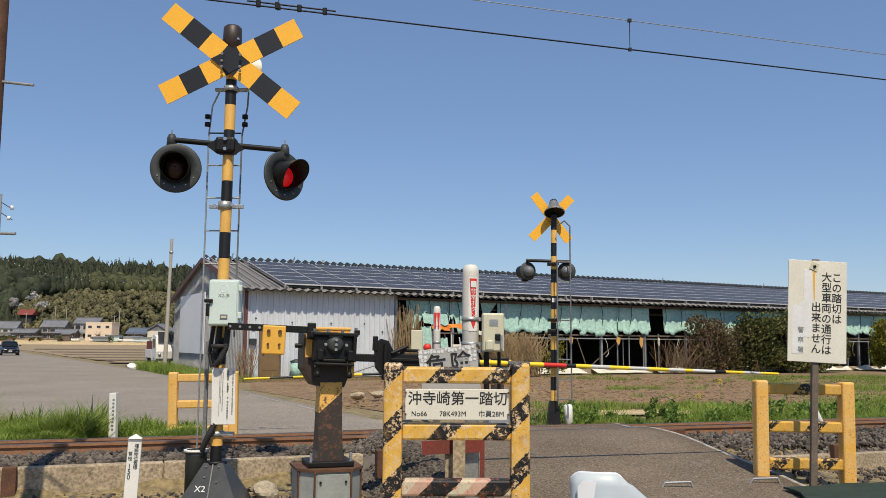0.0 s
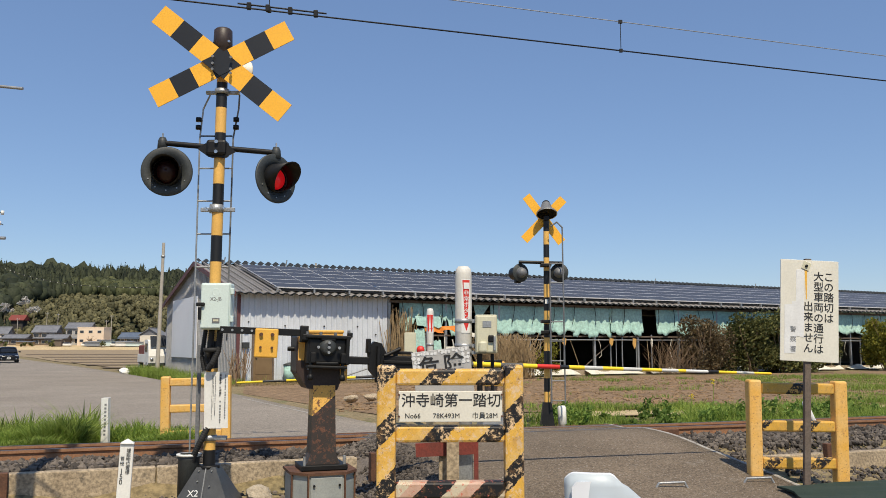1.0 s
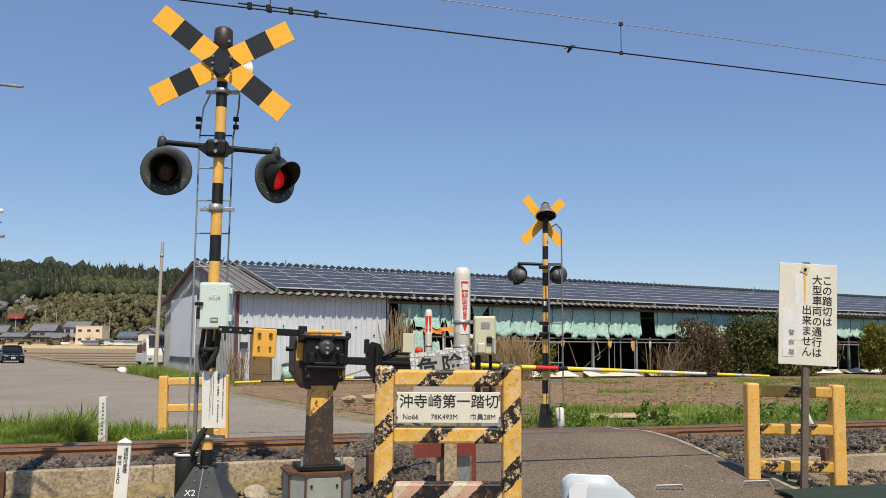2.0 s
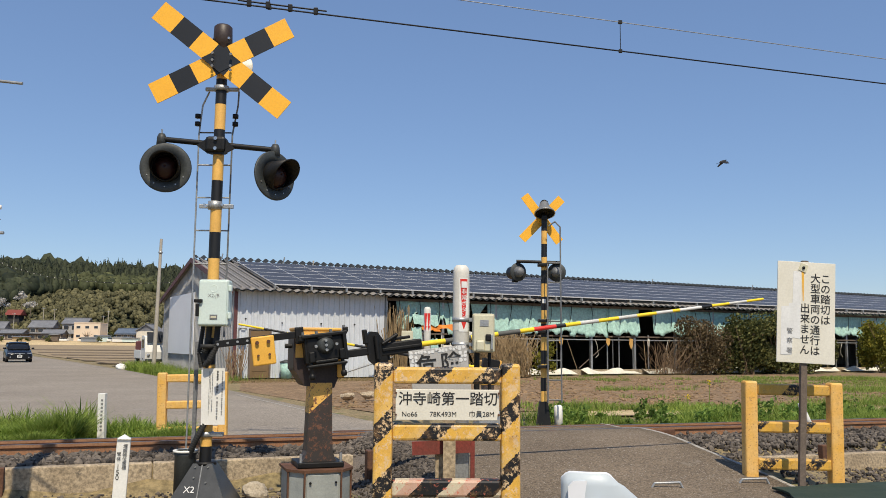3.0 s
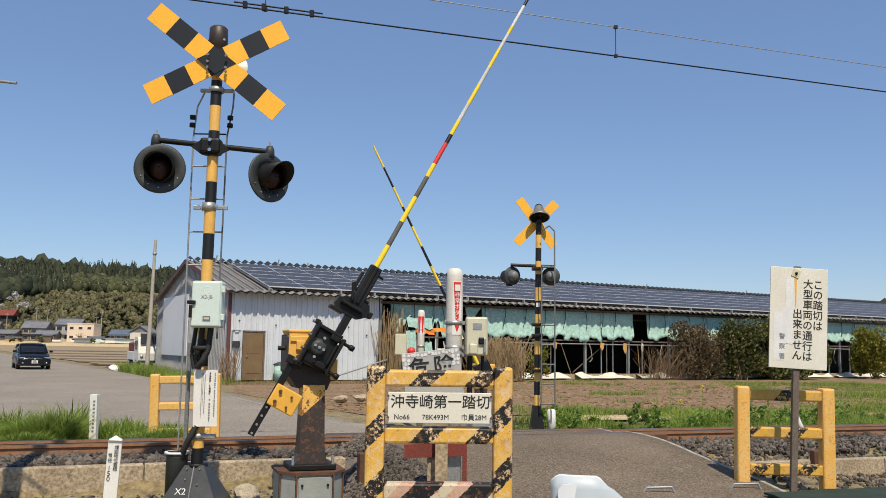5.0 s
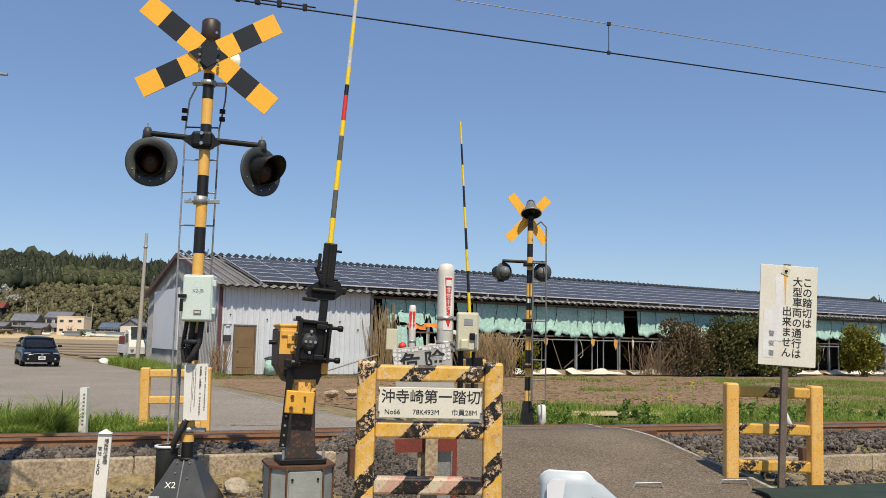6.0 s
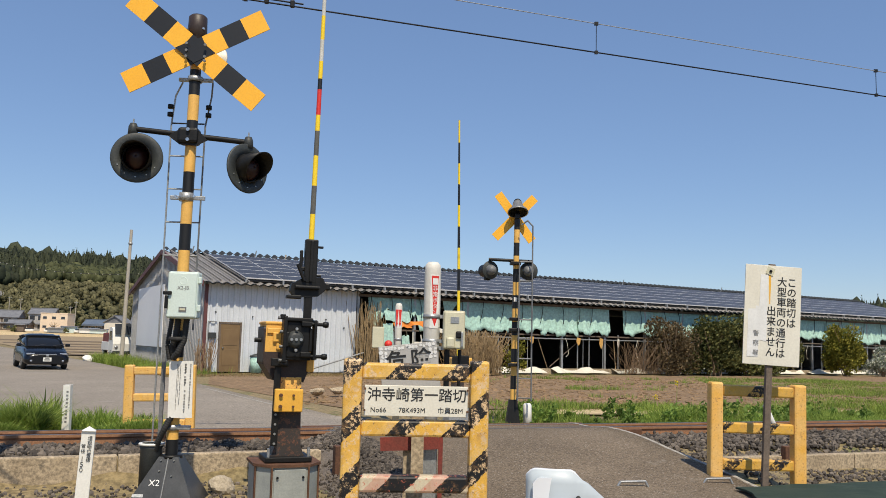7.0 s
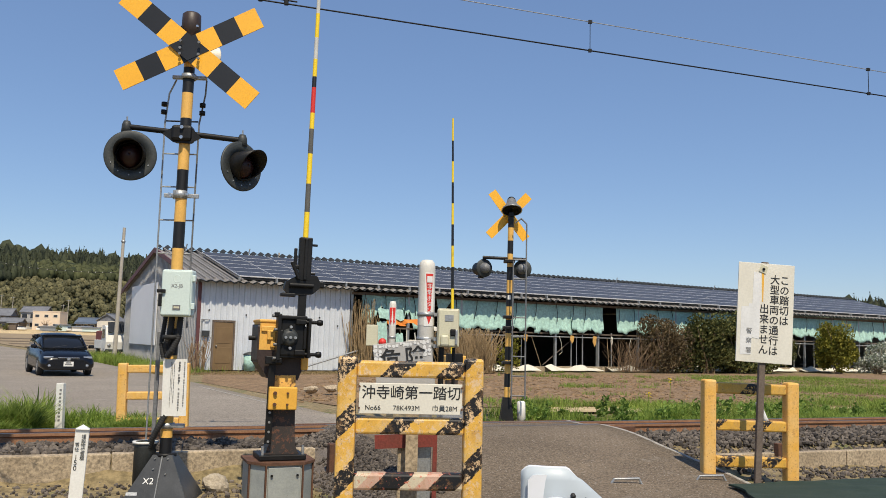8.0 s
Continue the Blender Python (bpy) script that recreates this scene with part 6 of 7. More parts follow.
def build_plants():
    def near_left(r):
        u, v = r.uniform(-9, -3.2), 0.95 + abs(r.gauss(0, 1.0)) * (1.4 if r.random() < 0.6 else 0.6)
        x, y = along(u, v)
        if v > 4.2:
            return None
        if abs(x + 5.06 * y / 13.0) < 0.35 and y < 13.2:
            return None
        k = noise.noise((x * 0.9, y * 0.9, 1)) + 0.5 * noise.noise((x * 3, y * 3, 4)) + 0.3
        return x, y, (0.38 + 0.9 * max(0, k) + (0.25 if u < -5.5 else 0)) * (0.6 if u > -4.6 else 1) * (0.55 if v < 1.5 else 1.1)
    grass("verge_grass", near_left, 90000, 0.56, "grass", "thick green grass along the far side of the track", 1, broad=1.6)
    def far_right(r):
        u, v = r.uniform(2.6, 18), (r.uniform(1.0, 5.0) if r.random() < 0.8 else r.uniform(5.0, 7.5))
        if (u < 3.4 and v > 3.4) or (u < 4.6 and v < 2.1):
            return None
        x, y = along(u, v)
        k = noise.noise((x * 0.6, y * 0.6, 7)) + 0.6 * noise.noise((x * 2.4, y * 2.4, 17)) + 0.15
        return (x, y, 0.28 + 1.1 * max(0, k)) if r.random() < 0.45 + k else None
    grass("trackside_grass", far_right, 72000, 0.32, "grass", "ragged green weeds between the track and the field", 2)
    def patchy(r):
        x, y = r.uniform(2, 34), r.uniform(18, 44)
        k = noise.noise((x * 0.22, y * 0.5, 11))
        edge = 20.5 + 0.22 * x
        if y > 36 + 0.55 * (x + 8.6) - 0.7 or x > 0.55 * y + 5:
            return None
        band = abs(y - edge - 0.6) < 0.9 or x > 5.5 + 0.2 * y
        k += 0.6 * noise.noise((x * 1.3, y * 1.3, 13))
        return (x, y, 0.35 + 0.5 * max(0, k)) if (k > 0.36 or (band and k > -0.25)) else None
    grass("field_weeds", patchy, 160000, 0.34, "grass", "scattered weeds over the bare earth", 3)
    def by_barn(r):
        s = r.uniform(-3.5, 7)
        p = BARN @ Vector((s, r.uniform(-3.2, -0.4), 0))
        return p.x, p.y, 0.6
    grass("barn_grass", by_barn, 9000, 0.16, "straw", "dry grass at the foot of the barn wall", 4)
    def verge(r):
        t = r.uniform(0.3, 1.0)
        x, y = -5.6 - 11.5 * t, 27.0 + 20 * t
        o = abs(r.gauss(0, 1.0)) + 0.3
        return x + 0.87 * o - 0.6, y + 0.5 * o, 0.5 + 1.2 * t
    grass("road_verge_grass", verge, 7000, 0.36, "grass", "green grass bank beside the road", 6)
    def front(r):
        u, v = r.uniform(-7, -0.5), r.uniform(-3.2, -2.02)
        x, y = along(u, v)
        return (x, y, 0.4) if noise.noise((x * 1.5, y * 1.5, 9)) > 0.25 else None
    grass("wall_foot_grass", front, 6000, 0.13, "straw", "dry grass wisps at the foot of the wall", 7)
    # broad-leaved weeds among the trackside grass
    rng = random.Random(19)
    vs, fs = [], []
    for i in range(46):
        x, y = along(rng.uniform(2.8, 13), rng.uniform(2.2, 4.6))
        s = rng.uniform(0.10, 0.26)
        a, f = leaf_cloud(70, (x, y, s * 0.8), (s * 1.3, s, s), 0.045, rng, 5)
        o = len(vs)
        vs += a
        fs += [tuple(i + o for i in q) for q in f]
    raw("weed_clumps", vs, fs, "weed", "low broad-leaved green weeds by the track", "weeds")
    # yellow flowers in the verge
    rng = random.Random(9)
    fl = thing("rape_flowers", pose(0, 0, 0), "yellow rape flowers among the verge grass", "flowers")
    for i in range(13):
        x, y = along(rng.uniform(-7.2, -6.0) if i < 10 else rng.uniform(5, 9), rng.uniform(1.8, 3.0) if i < 10 else 4.5)
        h = rng.uniform(0.4, 0.75)
        part("stem", rod(B(), (x, y, 0), (x + 0.03, y, h), 0.006, seg=5), "grass", fl)
        b = B()
        for k in range(9):
            bmesh.ops.create_icosphere(b, subdivisions=1, radius=0.016, matrix=Matrix.Translation((x + 0.03 + rng.gauss(0, 0.022), y + rng.gauss(0, 0.022), h + rng.uniform(-0.05, 0.05))))
        part("blossom", b, "flower", fl)
    # bushes before the barn: place along the barn, size
    for name, s, o, size, n, leaf, k, lab, seed, bare in (
            ("bare_bush", 25.6, -1.6, (1.9, 1.2, 1.6), 6000, 0.07, "brownbush", "half-bare brown bush before the barn", 31, 0.6),
            ("bush", 28.6, -1.9, (2.0, 1.4, 1.60), 9000, 0.09, "bush", "dense dark green bush before the barn", 32, 0.1),
            ("bush", 31.2, -2.0, (2.0, 1.4, 1.75), 11000, 0.09, "bush", "dense dark green bush before the barn", 33, 0.1),
            ("bush", 33.6, -2.0, (1.8, 1.3, 1.45), 8000, 0.09, "bush", "dense dark green bush before the barn", 34, 0.1),
            ("yellow_bush", 40.2, -2.2, (1.6, 1.4, 1.92), 9000, 0.09, "bushlight", "yellow-green rounded bush before the barn", 35, 0.1),
            ("flowering_bush", 43.2, -3.0, (1.5, 1.1, 1.05), 5200, 0.08, "whitebush", "white-flowering shrub before the barn", 39, 0.2),
            ("bare_bush", 48.5, -2.0, (2.6, 1.3, 1.3), 1500, 0.05, "brownbush", "sparse bush with bare twigs before the barn", 37, 0.8)):
        p = BARN @ Vector((s, o, 0))
        bush(name, (p.x, p.y, 0), size, n, leaf, k, lab, seed, bare)
    p = BARN @ Vector((13.6, -3.2, 0))
    bush("bush", (p.x, p.y, 0), (0.7, 0.6, 0.95), 1500, 0.05, "bushlight", "narrow yellow-green shrub behind the far mast", 38, 0.2)


# ---- distance ----
def hill_height(x, y):
    base = 51 * math.exp(-((x + 350) / 330) ** 2) + 31 * math.exp(-((x - 410) / 150) ** 2) + 2
    ridge = 1 - ((y - 650) / 235) ** 2
    z = base * max(0.0, ridge) ** 0.7 * (1 + 0.12 * noise.noise((x * 0.006, y * 0.006, 2)) + 0.05 * noise.noise((x * 0.025, 0, 3)))
    mound = 25 * math.exp(-((x + 172) / 44) ** 2 - ((y - 452) / 40) ** 2)
    return max(z, mound)


def build_distance():
    xs = [-1000 + 16 * i for i in range(125)]
    ys = [405 + 13 * i for i in range(39)]
    vs = [(x, y, hill_height(x, y) - 3.5) for y in ys for x in xs]
    n = len(xs)
    raw("hill", vs, [(j * n + i, j * n + i + 1, (j + 1) * n + i + 1, (j + 1) * n + i) for j in range(len(ys) - 1) for i in range(n - 1)], "forest", "low wooded hill", "hill", "structure", True)
    rng = random.Random(14)
    # wooded slope: one lumpy crown a tree, pointed or round, with loose sprays on it
    ico = bmesh.new()
    bmesh.ops.create_icosphere(ico, subdivisions=2, radius=1)
    ball = np.array([v.co[:] for v in ico.verts])
    tri = np.array([[v.index for v in f.verts] for f in ico.faces])
    ico.free()
    gen = np.random.default_rng(14)
    woods = {k: ([], [], [0]) for k in ("forest", "bamboo", "scrub")}

    def crown(k, x, y, z, h, r, pointed):
        vs, fs, n = woods[k]
        p = ball * gen.uniform(0.72, 1.22, (len(ball), 1))
        f = (p[:, 2:3] + 1) / 2
        if pointed:
            p[:, :2] *= np.clip(1.25 - 1.15 * f, 0.06, 1.0)
        q = p * (r, r, h / 2) + (x, y, z + h * 0.5)
        vs.append(q)
        fs += (tri + n[0]).tolist()
        n[0] += len(q)
        m = 34
        at = q[gen.integers(0, len(q), m)] + gen.normal(0, 0.025 * h, (m, 3))
        a, c = gen.normal(0, 1, (m, 3)), gen.normal(0, 1, (m, 3))
        size = gen.uniform(0.22, 0.55, (m, 1))
        a = a / np.linalg.norm(a, axis=1, keepdims=True) * size
        c = c / np.linalg.norm(c, axis=1, keepdims=True) * size
        vs.append(np.stack((at - a, at + c, at + a, at - c), 1).reshape(-1, 3))
        fs += [tuple(n[0] + 4 * i + j for j in range(4)) for i in range(m)]
        n[0] += 4 * m

    for i in range(8600):
        y = rng.uniform(410, 668)
        x = y * (rng.uniform(-0.66, -0.12) if i % 7 else rng.uniform(0.36, 0.72))
        z = hill_height(x, y) - 1.0
        if z < 1.5 and rng.random() < 0.7:
            continue
        mound = ((x + 168) / 62) ** 2 + ((y - 452) / 52) ** 2 < 1
        grove = noise.noise((x * 0.012, y * 0.016, 20)) + (0.35 if y < 560 and -290 < x < -170 else -0.25)
        if mound:
            h = rng.uniform(2.0, 4.4)
            crown("scrub", x, y, z, h, h * rng.uniform(0.32, 0.5), False)
            crown("scrub", x + rng.uniform(-4, 4), y - rng.uniform(0, 5), hill_height(x, y - 2.5) - 0.6, h * 0.8, h * 0.35, False)
        elif grove > 0.42:
            h = rng.uniform(6.0, 9.5)
            crown("bamboo", x, y, z, h, h * rng.uniform(0.30, 0.42), False)
        else:
            h = rng.uniform(7.0, 13.0) * (1.0 if rng.random() < 0.9 else 1.25)
            pointed = noise.noise((x * 0.02, y * 0.02, 30)) > -0.25
            crown("forest", x, y, z, h, h * (rng.uniform(0.20, 0.28) if pointed else rng.uniform(0.30, 0.42)), pointed)
    for k, name, label, kind in (("forest", "far_woods", "dark conifer woods on the hill", "woods"), ("bamboo", "bamboo_grove", "olive-green bamboo groves on the slope", "woods"), ("scrub", "hill_scrub", "brown-green scrub on the low mound", "scrub")):
        raw(name, np.concatenate(woods[k][0]).tolist(), woods[k][1], k, label, kind, smooth=True)
    # straw-coloured bank on which the village stands
    prof = [(318, -0.3), (322, 0.9), (330, 1.6), (400, 1.9), (412, 2.2)]
    xs = [-420 + 20 * i for i in range(24)]
    vs = [(x, y + 3 * noise.noise((x * 0.02, 0, 8)), z + 0.3 * noise.noise((x * 0.05, y * 0.05, 9))) for y, z in prof for x in xs]
    n = len(xs)
    raw("village_bank", vs, [(j * n + i, j * n + i + 1, (j + 1) * n + i + 1, (j + 1) * n + i) for j in range(len(prof) - 1) for i in range(n - 1)], "field", "low straw-coloured bank before the village", "bank", "structure", True)

    VILLAGE = 1.5

    def house(x, y, w, d, h, rz, wall, roof, rise, label, storeys=1, flat=False):
        t = thing("house" if not flat else "block_building", pose(x, y, VILLAGE, 0, 0, rz), label, "house" if not flat else "building", "houses of the far village")
        wl = part("wall", box(B(), 0, 0, h / 2, w, d, h), wall, t)
        if flat:
            part("roof", box(B(), 0, 0, h + 0.15, w + 0.2, d + 0.2, 0.3), wall, t)
        else:
            b = B()
            ov = 0.5
            prism(b, [(-d / 2 - ov, h - 0.1), (-d / 2 - ov, h + 0.15), (0, h + rise + 0.2), (d / 2 + ov, h + 0.15), (d / 2 + ov, h - 0.1), (0, h + rise - 0.1)], -w / 2 - ov, w / 2 + ov, pose(0, 0, 0, 0, 0, 90))
            prism(b, [(-d / 2, h), (0, h + rise), (d / 2, h)], -w / 2 + 0.02, w / 2 - 0.02, pose(0, 0, 0, 0, 0, 90))
            part("roof", b, roof, t)
            part("ridge", box(B(), 0, 0, h + rise + 0.25, w + 1.4, 0.5, 0.4), roof, t)
        k = max(2, int(w / 2.6))
        for s in range(storeys):
            for i in range(k):
                wx = -w / 2 + (i + 0.5) * w / k
                z = (s + 0.55) * h / storeys
                win = part("window", box(B(), wx, -d / 2 - 0.04, z, w / k * (0.42 if flat else 0.62), 0.1, h / storeys * (0.26 if flat else 0.48)), "pane", t)
                part("frame", box(B(), wx, -d / 2 - 0.02, z, w / k * 0.5 if flat else w / k * 0.7, 0.08, h / storeys * (0.32 if flat else 0.56)), "plaster", win)
        if not flat:
            b = B()
            prism(b, [(-d / 2 - 0.8, 2.75), (-d / 2 - 0.8, 2.9), (-d / 2, 3.3), (-d / 2, 3.1)], -w / 2 - 0.5, w / 2 + 0.5, pose(0, 0, 0, 0, 0, 90))
            part("lower_roof", b, roof, t)
        return t
    house(-177, 342, 8, 7, 4.6, 6, "plaster", "tile", 2.6, "pale farmhouse with a dark tiled roof", 2)
    house(-158, 342, 9.0, 7, 5.2, 3, "wood", "tile", 2.6, "two-storey timber house with a dark tiled roof", 2)
    house(-167, 336, 9, 6, 2.6, 0, "wood", "tile", 1.5, "low timber outbuilding with a dark tiled roof", 1)
    house(-150.5, 335, 7.5, 6, 2.5, 6, "wood", "tile", 1.6, "low timber shed with a dark tiled roof", 1)
    house(-149, 352, 9.4, 8, 6.9, 4, "gable", "tile", 2.2, "two-storey grey house with a grey tiled roof", 2)
    house(-138.6, 340, 10.2, 8, 7.0, 2, "peach", "peach", 0, "peach-coloured flat-roofed two-storey building", 2, True)
    house(-126, 347, 8.0, 6, 3.2, -5, "wood", "tileblue", 1.8, "low house with a blue-grey tiled roof", 1)
    house(-113.6, 336, 7, 8, 4.0, 82, "plaster", "tile", 2.6, "white gabled house with a tiled roof", 1)
    house(-106, 340, 7, 7, 3.6, 10, "wood", "tile", 2.4, "timber house with a dark tiled roof", 1)
    house(-96, 344, 9, 7, 4.0, 0, "plaster", "tileblue", 2.0, "pale house with a blue-grey tiled roof", 1)
    house(-190, 346, 11, 7, 3.0, 4, "wood", "tile", 2.0, "long low timber farmhouse with a tiled roof", 1)
    house(-204, 342, 8, 7, 4.8, -6, "plaster", "tile", 2.0, "pale two-storey farmhouse with a tiled roof", 2)
    house(-222, 346, 10, 7, 3.2, 5, "wood", "tile", 2.0, "wooden farmhouse with a tiled roof", 1)
    shrine = thing("hillside_hall", pose(-211, 425, hill_height(-211, 425) - 1.5), "small hall with a rusty red roof among blossom", "house")
    part("wall", box(B(), 0, 0, 3.5, 6, 5, 9.0), "inside", shrine)
    q = B()
    prism(q, [(-3.6, 7.8), (0, 10.6), (3.6, 7.8)], -4, 4, pose(0, 0, 0, 0, 0, 90))
    part("roof", q, "maroonred", shrine)
    for bx, by, bh in ((-219, 426, 14.0), (-203.5, 424, 13.0), (-212, 432, 16.0)):
        bt = thing("blossom_tree", pose(bx, by, hill_height(bx, by)), "pale blossoming tree on the hillside", "tree", "blossoming trees")
        part("trunk", rod(B(), (0, 0, -0.5), (0.3, 0, bh * 0.7), 0.25, 0.10, 8), "wood", bt)
        va, fa = leaf_cloud(420, (0.2, 0, bh * 0.84), (4.4, 3.0, 2.4), 0.45, rng, 8)
        mb = bpy.data.meshes.new("crown")
        mb.from_pydata(va, [], fa)
        mb.materials.append(M["blossom"])
        new("crown", mb).parent = bt
    for k, (bx, by, w, h, mat) in enumerate(((-133, 326, 6, 1.6, "galv"), (-128.5, 327, 5, 2.2, "mint"), (-121, 326, 6.5, 1.7, "white"), (-117, 325, 6, 1.4, "mint"), (-170, 327, 5, 1.8, "wood"), (-160, 328, 6, 1.6, "reed"), (-147, 327, 3, 2.6, "wood"))):
        st = thing("garden_shed", pose(bx, by, 1.3, 0, 0, 3 * k - 8), "small weathered garden shed before the houses", "shed", "garden sheds of the village")
        part("wall", box(B(), 0, 0, h / 2, w, 2.5, h), mat, st)
        part("roof", box(B(), 0, 0, h + 0.1, w + 0.5, 3.1, 0.18, pose(0, 0, 0, 4, 0, 0)), "tile" if k % 2 else "galv", st)
    vs, fs = [], []
    for i in range(130):
        x = rng.uniform(-300, -60)
        back = i % 2
        y = rng.uniform(352, 362) if back else rng.uniform(322, 331)
        g = rng.uniform(1.6, 3.4) if back else rng.uniform(0.5, 1.5)
        if not back and -144 < x < -132:
            continue
        a, f = leaf_cloud(150, (x, y, 1.3 + g * 0.8), (g * 1.5, g, g * 0.9), 0.30, rng, 5)
        o = len(vs)
        vs += a
        fs += [tuple(i + o for i in q) for q in f]
    raw("garden_hedges", vs, fs, "bush", "garden shrubs round the far houses", "shrubs")
    bb = thing("bare_tree", pose(-136.6, 331, 1.5), "bare garden tree before the peach building", "tree")
    b = B()
    rod(b, (0, 0, 0), (0, 0, 1.6), 0.18, 0.13, 8)
    for i in range(26):
        a, e = rng.uniform(0, 6.28), rng.uniform(0.3, 1.2)
        l = rng.uniform(1.6, 2.9)
        rod(b, (0, 0, 1.4), (l * math.cos(a) * math.cos(e), l * math.sin(a) * math.cos(e), 1.4 + l * math.sin(e)), 0.06, 0.02, 5)
    part("trunk", b, "twig", bb)
    for i, x in enumerate((-143.0, -136.0, -131.0, -125.0, -112.0, -104.0, -178.0)):
        c = thing("far_car", pose(x, 326, 1.25, 0, 0, 10 * i), "small pale car parked by the far houses", "car", "cars parked in the village")
        part("body", box(B(), 0, 0, 0.6, 3.2, 1.5, 0.8, bev=0.2), "white", c)
        part("cabin", box(B(), -0.2, 0, 1.2, 2.0, 1.3, 0.6, bev=0.2), "pane", c)
    # poles
    def mast(x, y, h, r, label, arms=0, name="utility_pole", mat="polegrey", lean=0.0):
        t = thing(name, pose(x, y, 0, 0, lean, 0), label, "utility pole", "utility poles")
        part("shaft", rod(B(), (0, 0, -0.2), (0, 0, h), r, r * 0.65, 14), mat, t)
        for k in range(arms):
            part("crossarm", box(B(), 0, -0.1, h - 0.5 - 0.9 * k, 1.5, 0.09, 0.1), "galv", t)
            for xx in (-0.6, 0, 0.6):
                part("insulator", lathe(B(), [(0, 0), (0.05, 0), (0.04, 0.18), (0, 0.2)], 8, pose(xx, -0.1, h - 0.45 - 0.9 * k)), "white", t)
        return t
    up = mast(-15.4, 46.3, 7.1, 0.118, "bare grey concrete utility pole on the grass bank", lean=0.8)
    part("band", lathe(B(), [(0.09, 6.3), (0.115, 6.3), (0.115, 6.4), (0.09, 6.4)], 12), "galv", up)
    for x, y, h in ((-160.1, 345, 15.0), (-155.6, 345, 14.4), (-171.9, 345, 12.6), (-128.1, 330, 13.3), (-135.9, 345, 11.8)):
        mast(x, y, h, 0.16, "thin far utility pole in the village", 1)
    # sagging cable strung with small pale beads, in front of the hill
    P = [(-38.0, 60, 9.9), (-32.0, 60, 7.35), (-29.6, 60, 6.45), (-26.7, 60, 5.85), (-23.1, 60, 5.6), (-19.9, 60, 5.62), (-14.5, 60, 6.0), (-9.0, 60, 6.9)]
    line = []
    for i in range(len(P) - 1):
        a, b0, c, d = [Vector(P[min(max(i + k, 0), len(P) - 1)]) for k in (-1, 0, 1, 2)]
        for k in range(6):
            u = k / 6
            line.append(b0 + 0.5 * u * ((c - a) + u * ((2 * a - 5 * b0 + 4 * c - d) + u * (3 * (b0 - c) + d - a))))
    line.append(Vector(P[-1]))
    cable = thing("beaded_cable", Matrix.Identity(4), "dark sagging cable strung with small pale beads", "cable")
    part("strand", tube(B(), line, 0.018, 6), "black", cable)
    bead = B()
    bmesh.ops.create_icosphere(bead, subdivisions=1, radius=0.034)
    bead = mesh_of(bead, "bead", "tube")
    for p in line[::1]:
        ob = new("bead", bead)
        ob.parent = cable
        ob.location = p
    for px, pz in ((-38.0, 9.9), (-9.0, 6.9)):
        mast(px, 60, pz + 0.4, 0.10, "slim pole carrying the beaded cable")
    # near pole beyond the lane's side, with its arms
    near = mast(-3.63, 6.5, 9.0, 0.10, "dark overhead line mast beside the track", 0, "line_mast", "rust", lean=0.0)
    part("arm", rod(B(), (0, 0, 3.54), (0.34, -0.02, 3.50), 0.012, seg=10), "galv", near, "pale tube arm")
    part("arm", rod(B(), (0, 0, 2.33), (0.27, -0.02, 2.32), 0.012, seg=10), "galv", near, "pale tube arm")
    far = mast(-34.4, 64, 12.6, 0.14, "far line mast with insulators", 0, "line_mast", "galv")
    for k, z in enumerate((10.6, 11.4)):
        part("stay", rod(B(), (0, 0, z + 0.6), (1.0, 0, z), 0.03, seg=6), "black", far)
        part("insulator", lathe(B(), [(0, 0), (0.12, 0), (0.12, 0.3), (0, 0.3)], 8, pose(0.7 + 0.2 * k, 0, z)), "white", far)


M["orangecloth"] = surface("faded_orange_cloth", (0.62, 0.36, 0.10), (0.5, 0.28, 0.08), 0.85)
M["weed"] = foliage("broad_weed_leaves", (0.10, 0.19, 0.03), (0.27, 0.39, 0.09), 0.4)
M["polegrey"] = surface("grey_concrete_pole", (0.42, 0.38, 0.32), (0.35, 0.32, 0.27), 0.9, scale=2)
M["tileblue"] = surface("blue_grey_tile", (0.08, 0.11, 0.16), (0.11, 0.14, 0.19), 0.6, scale=0.6, fine=6)


# ---- vehicles ----
def hull(sections, b, mat=0):
    """A closed skin through rounded cross-sections: (x, half width low, half width high, z low, z high)."""
    rings = []
    for x, wl, wh, z0, z1 in sections:
        pts = [(-wl * 0.85, z0), (-wl, z0 + 0.12), (-wl, z0 + (z1 - z0) * 0.55), (-wh, z1 - 0.05), (-wh * 0.8, z1), (0, z1 + 0.02), (wh * 0.8, z1), (wh, z1 - 0.05), (wl, z0 + (z1 - z0) * 0.55), (wl, z0 + 0.12), (wl * 0.85, z0)]
        rings.append([b.verts.new((x, y, z)) for y, z in pts])
    n = len(rings[0])
    for p, q in zip(rings, rings[1:]):
        for i in range(n):
            f = b.faces.new((p[i], p[(i + 1) % n], q[(i + 1) % n], q[i]))
            f.smooth, f.material_index = True, mat
    b.faces.new(rings[0])
    b.faces.new(list(reversed(rings[-1])))
    return b


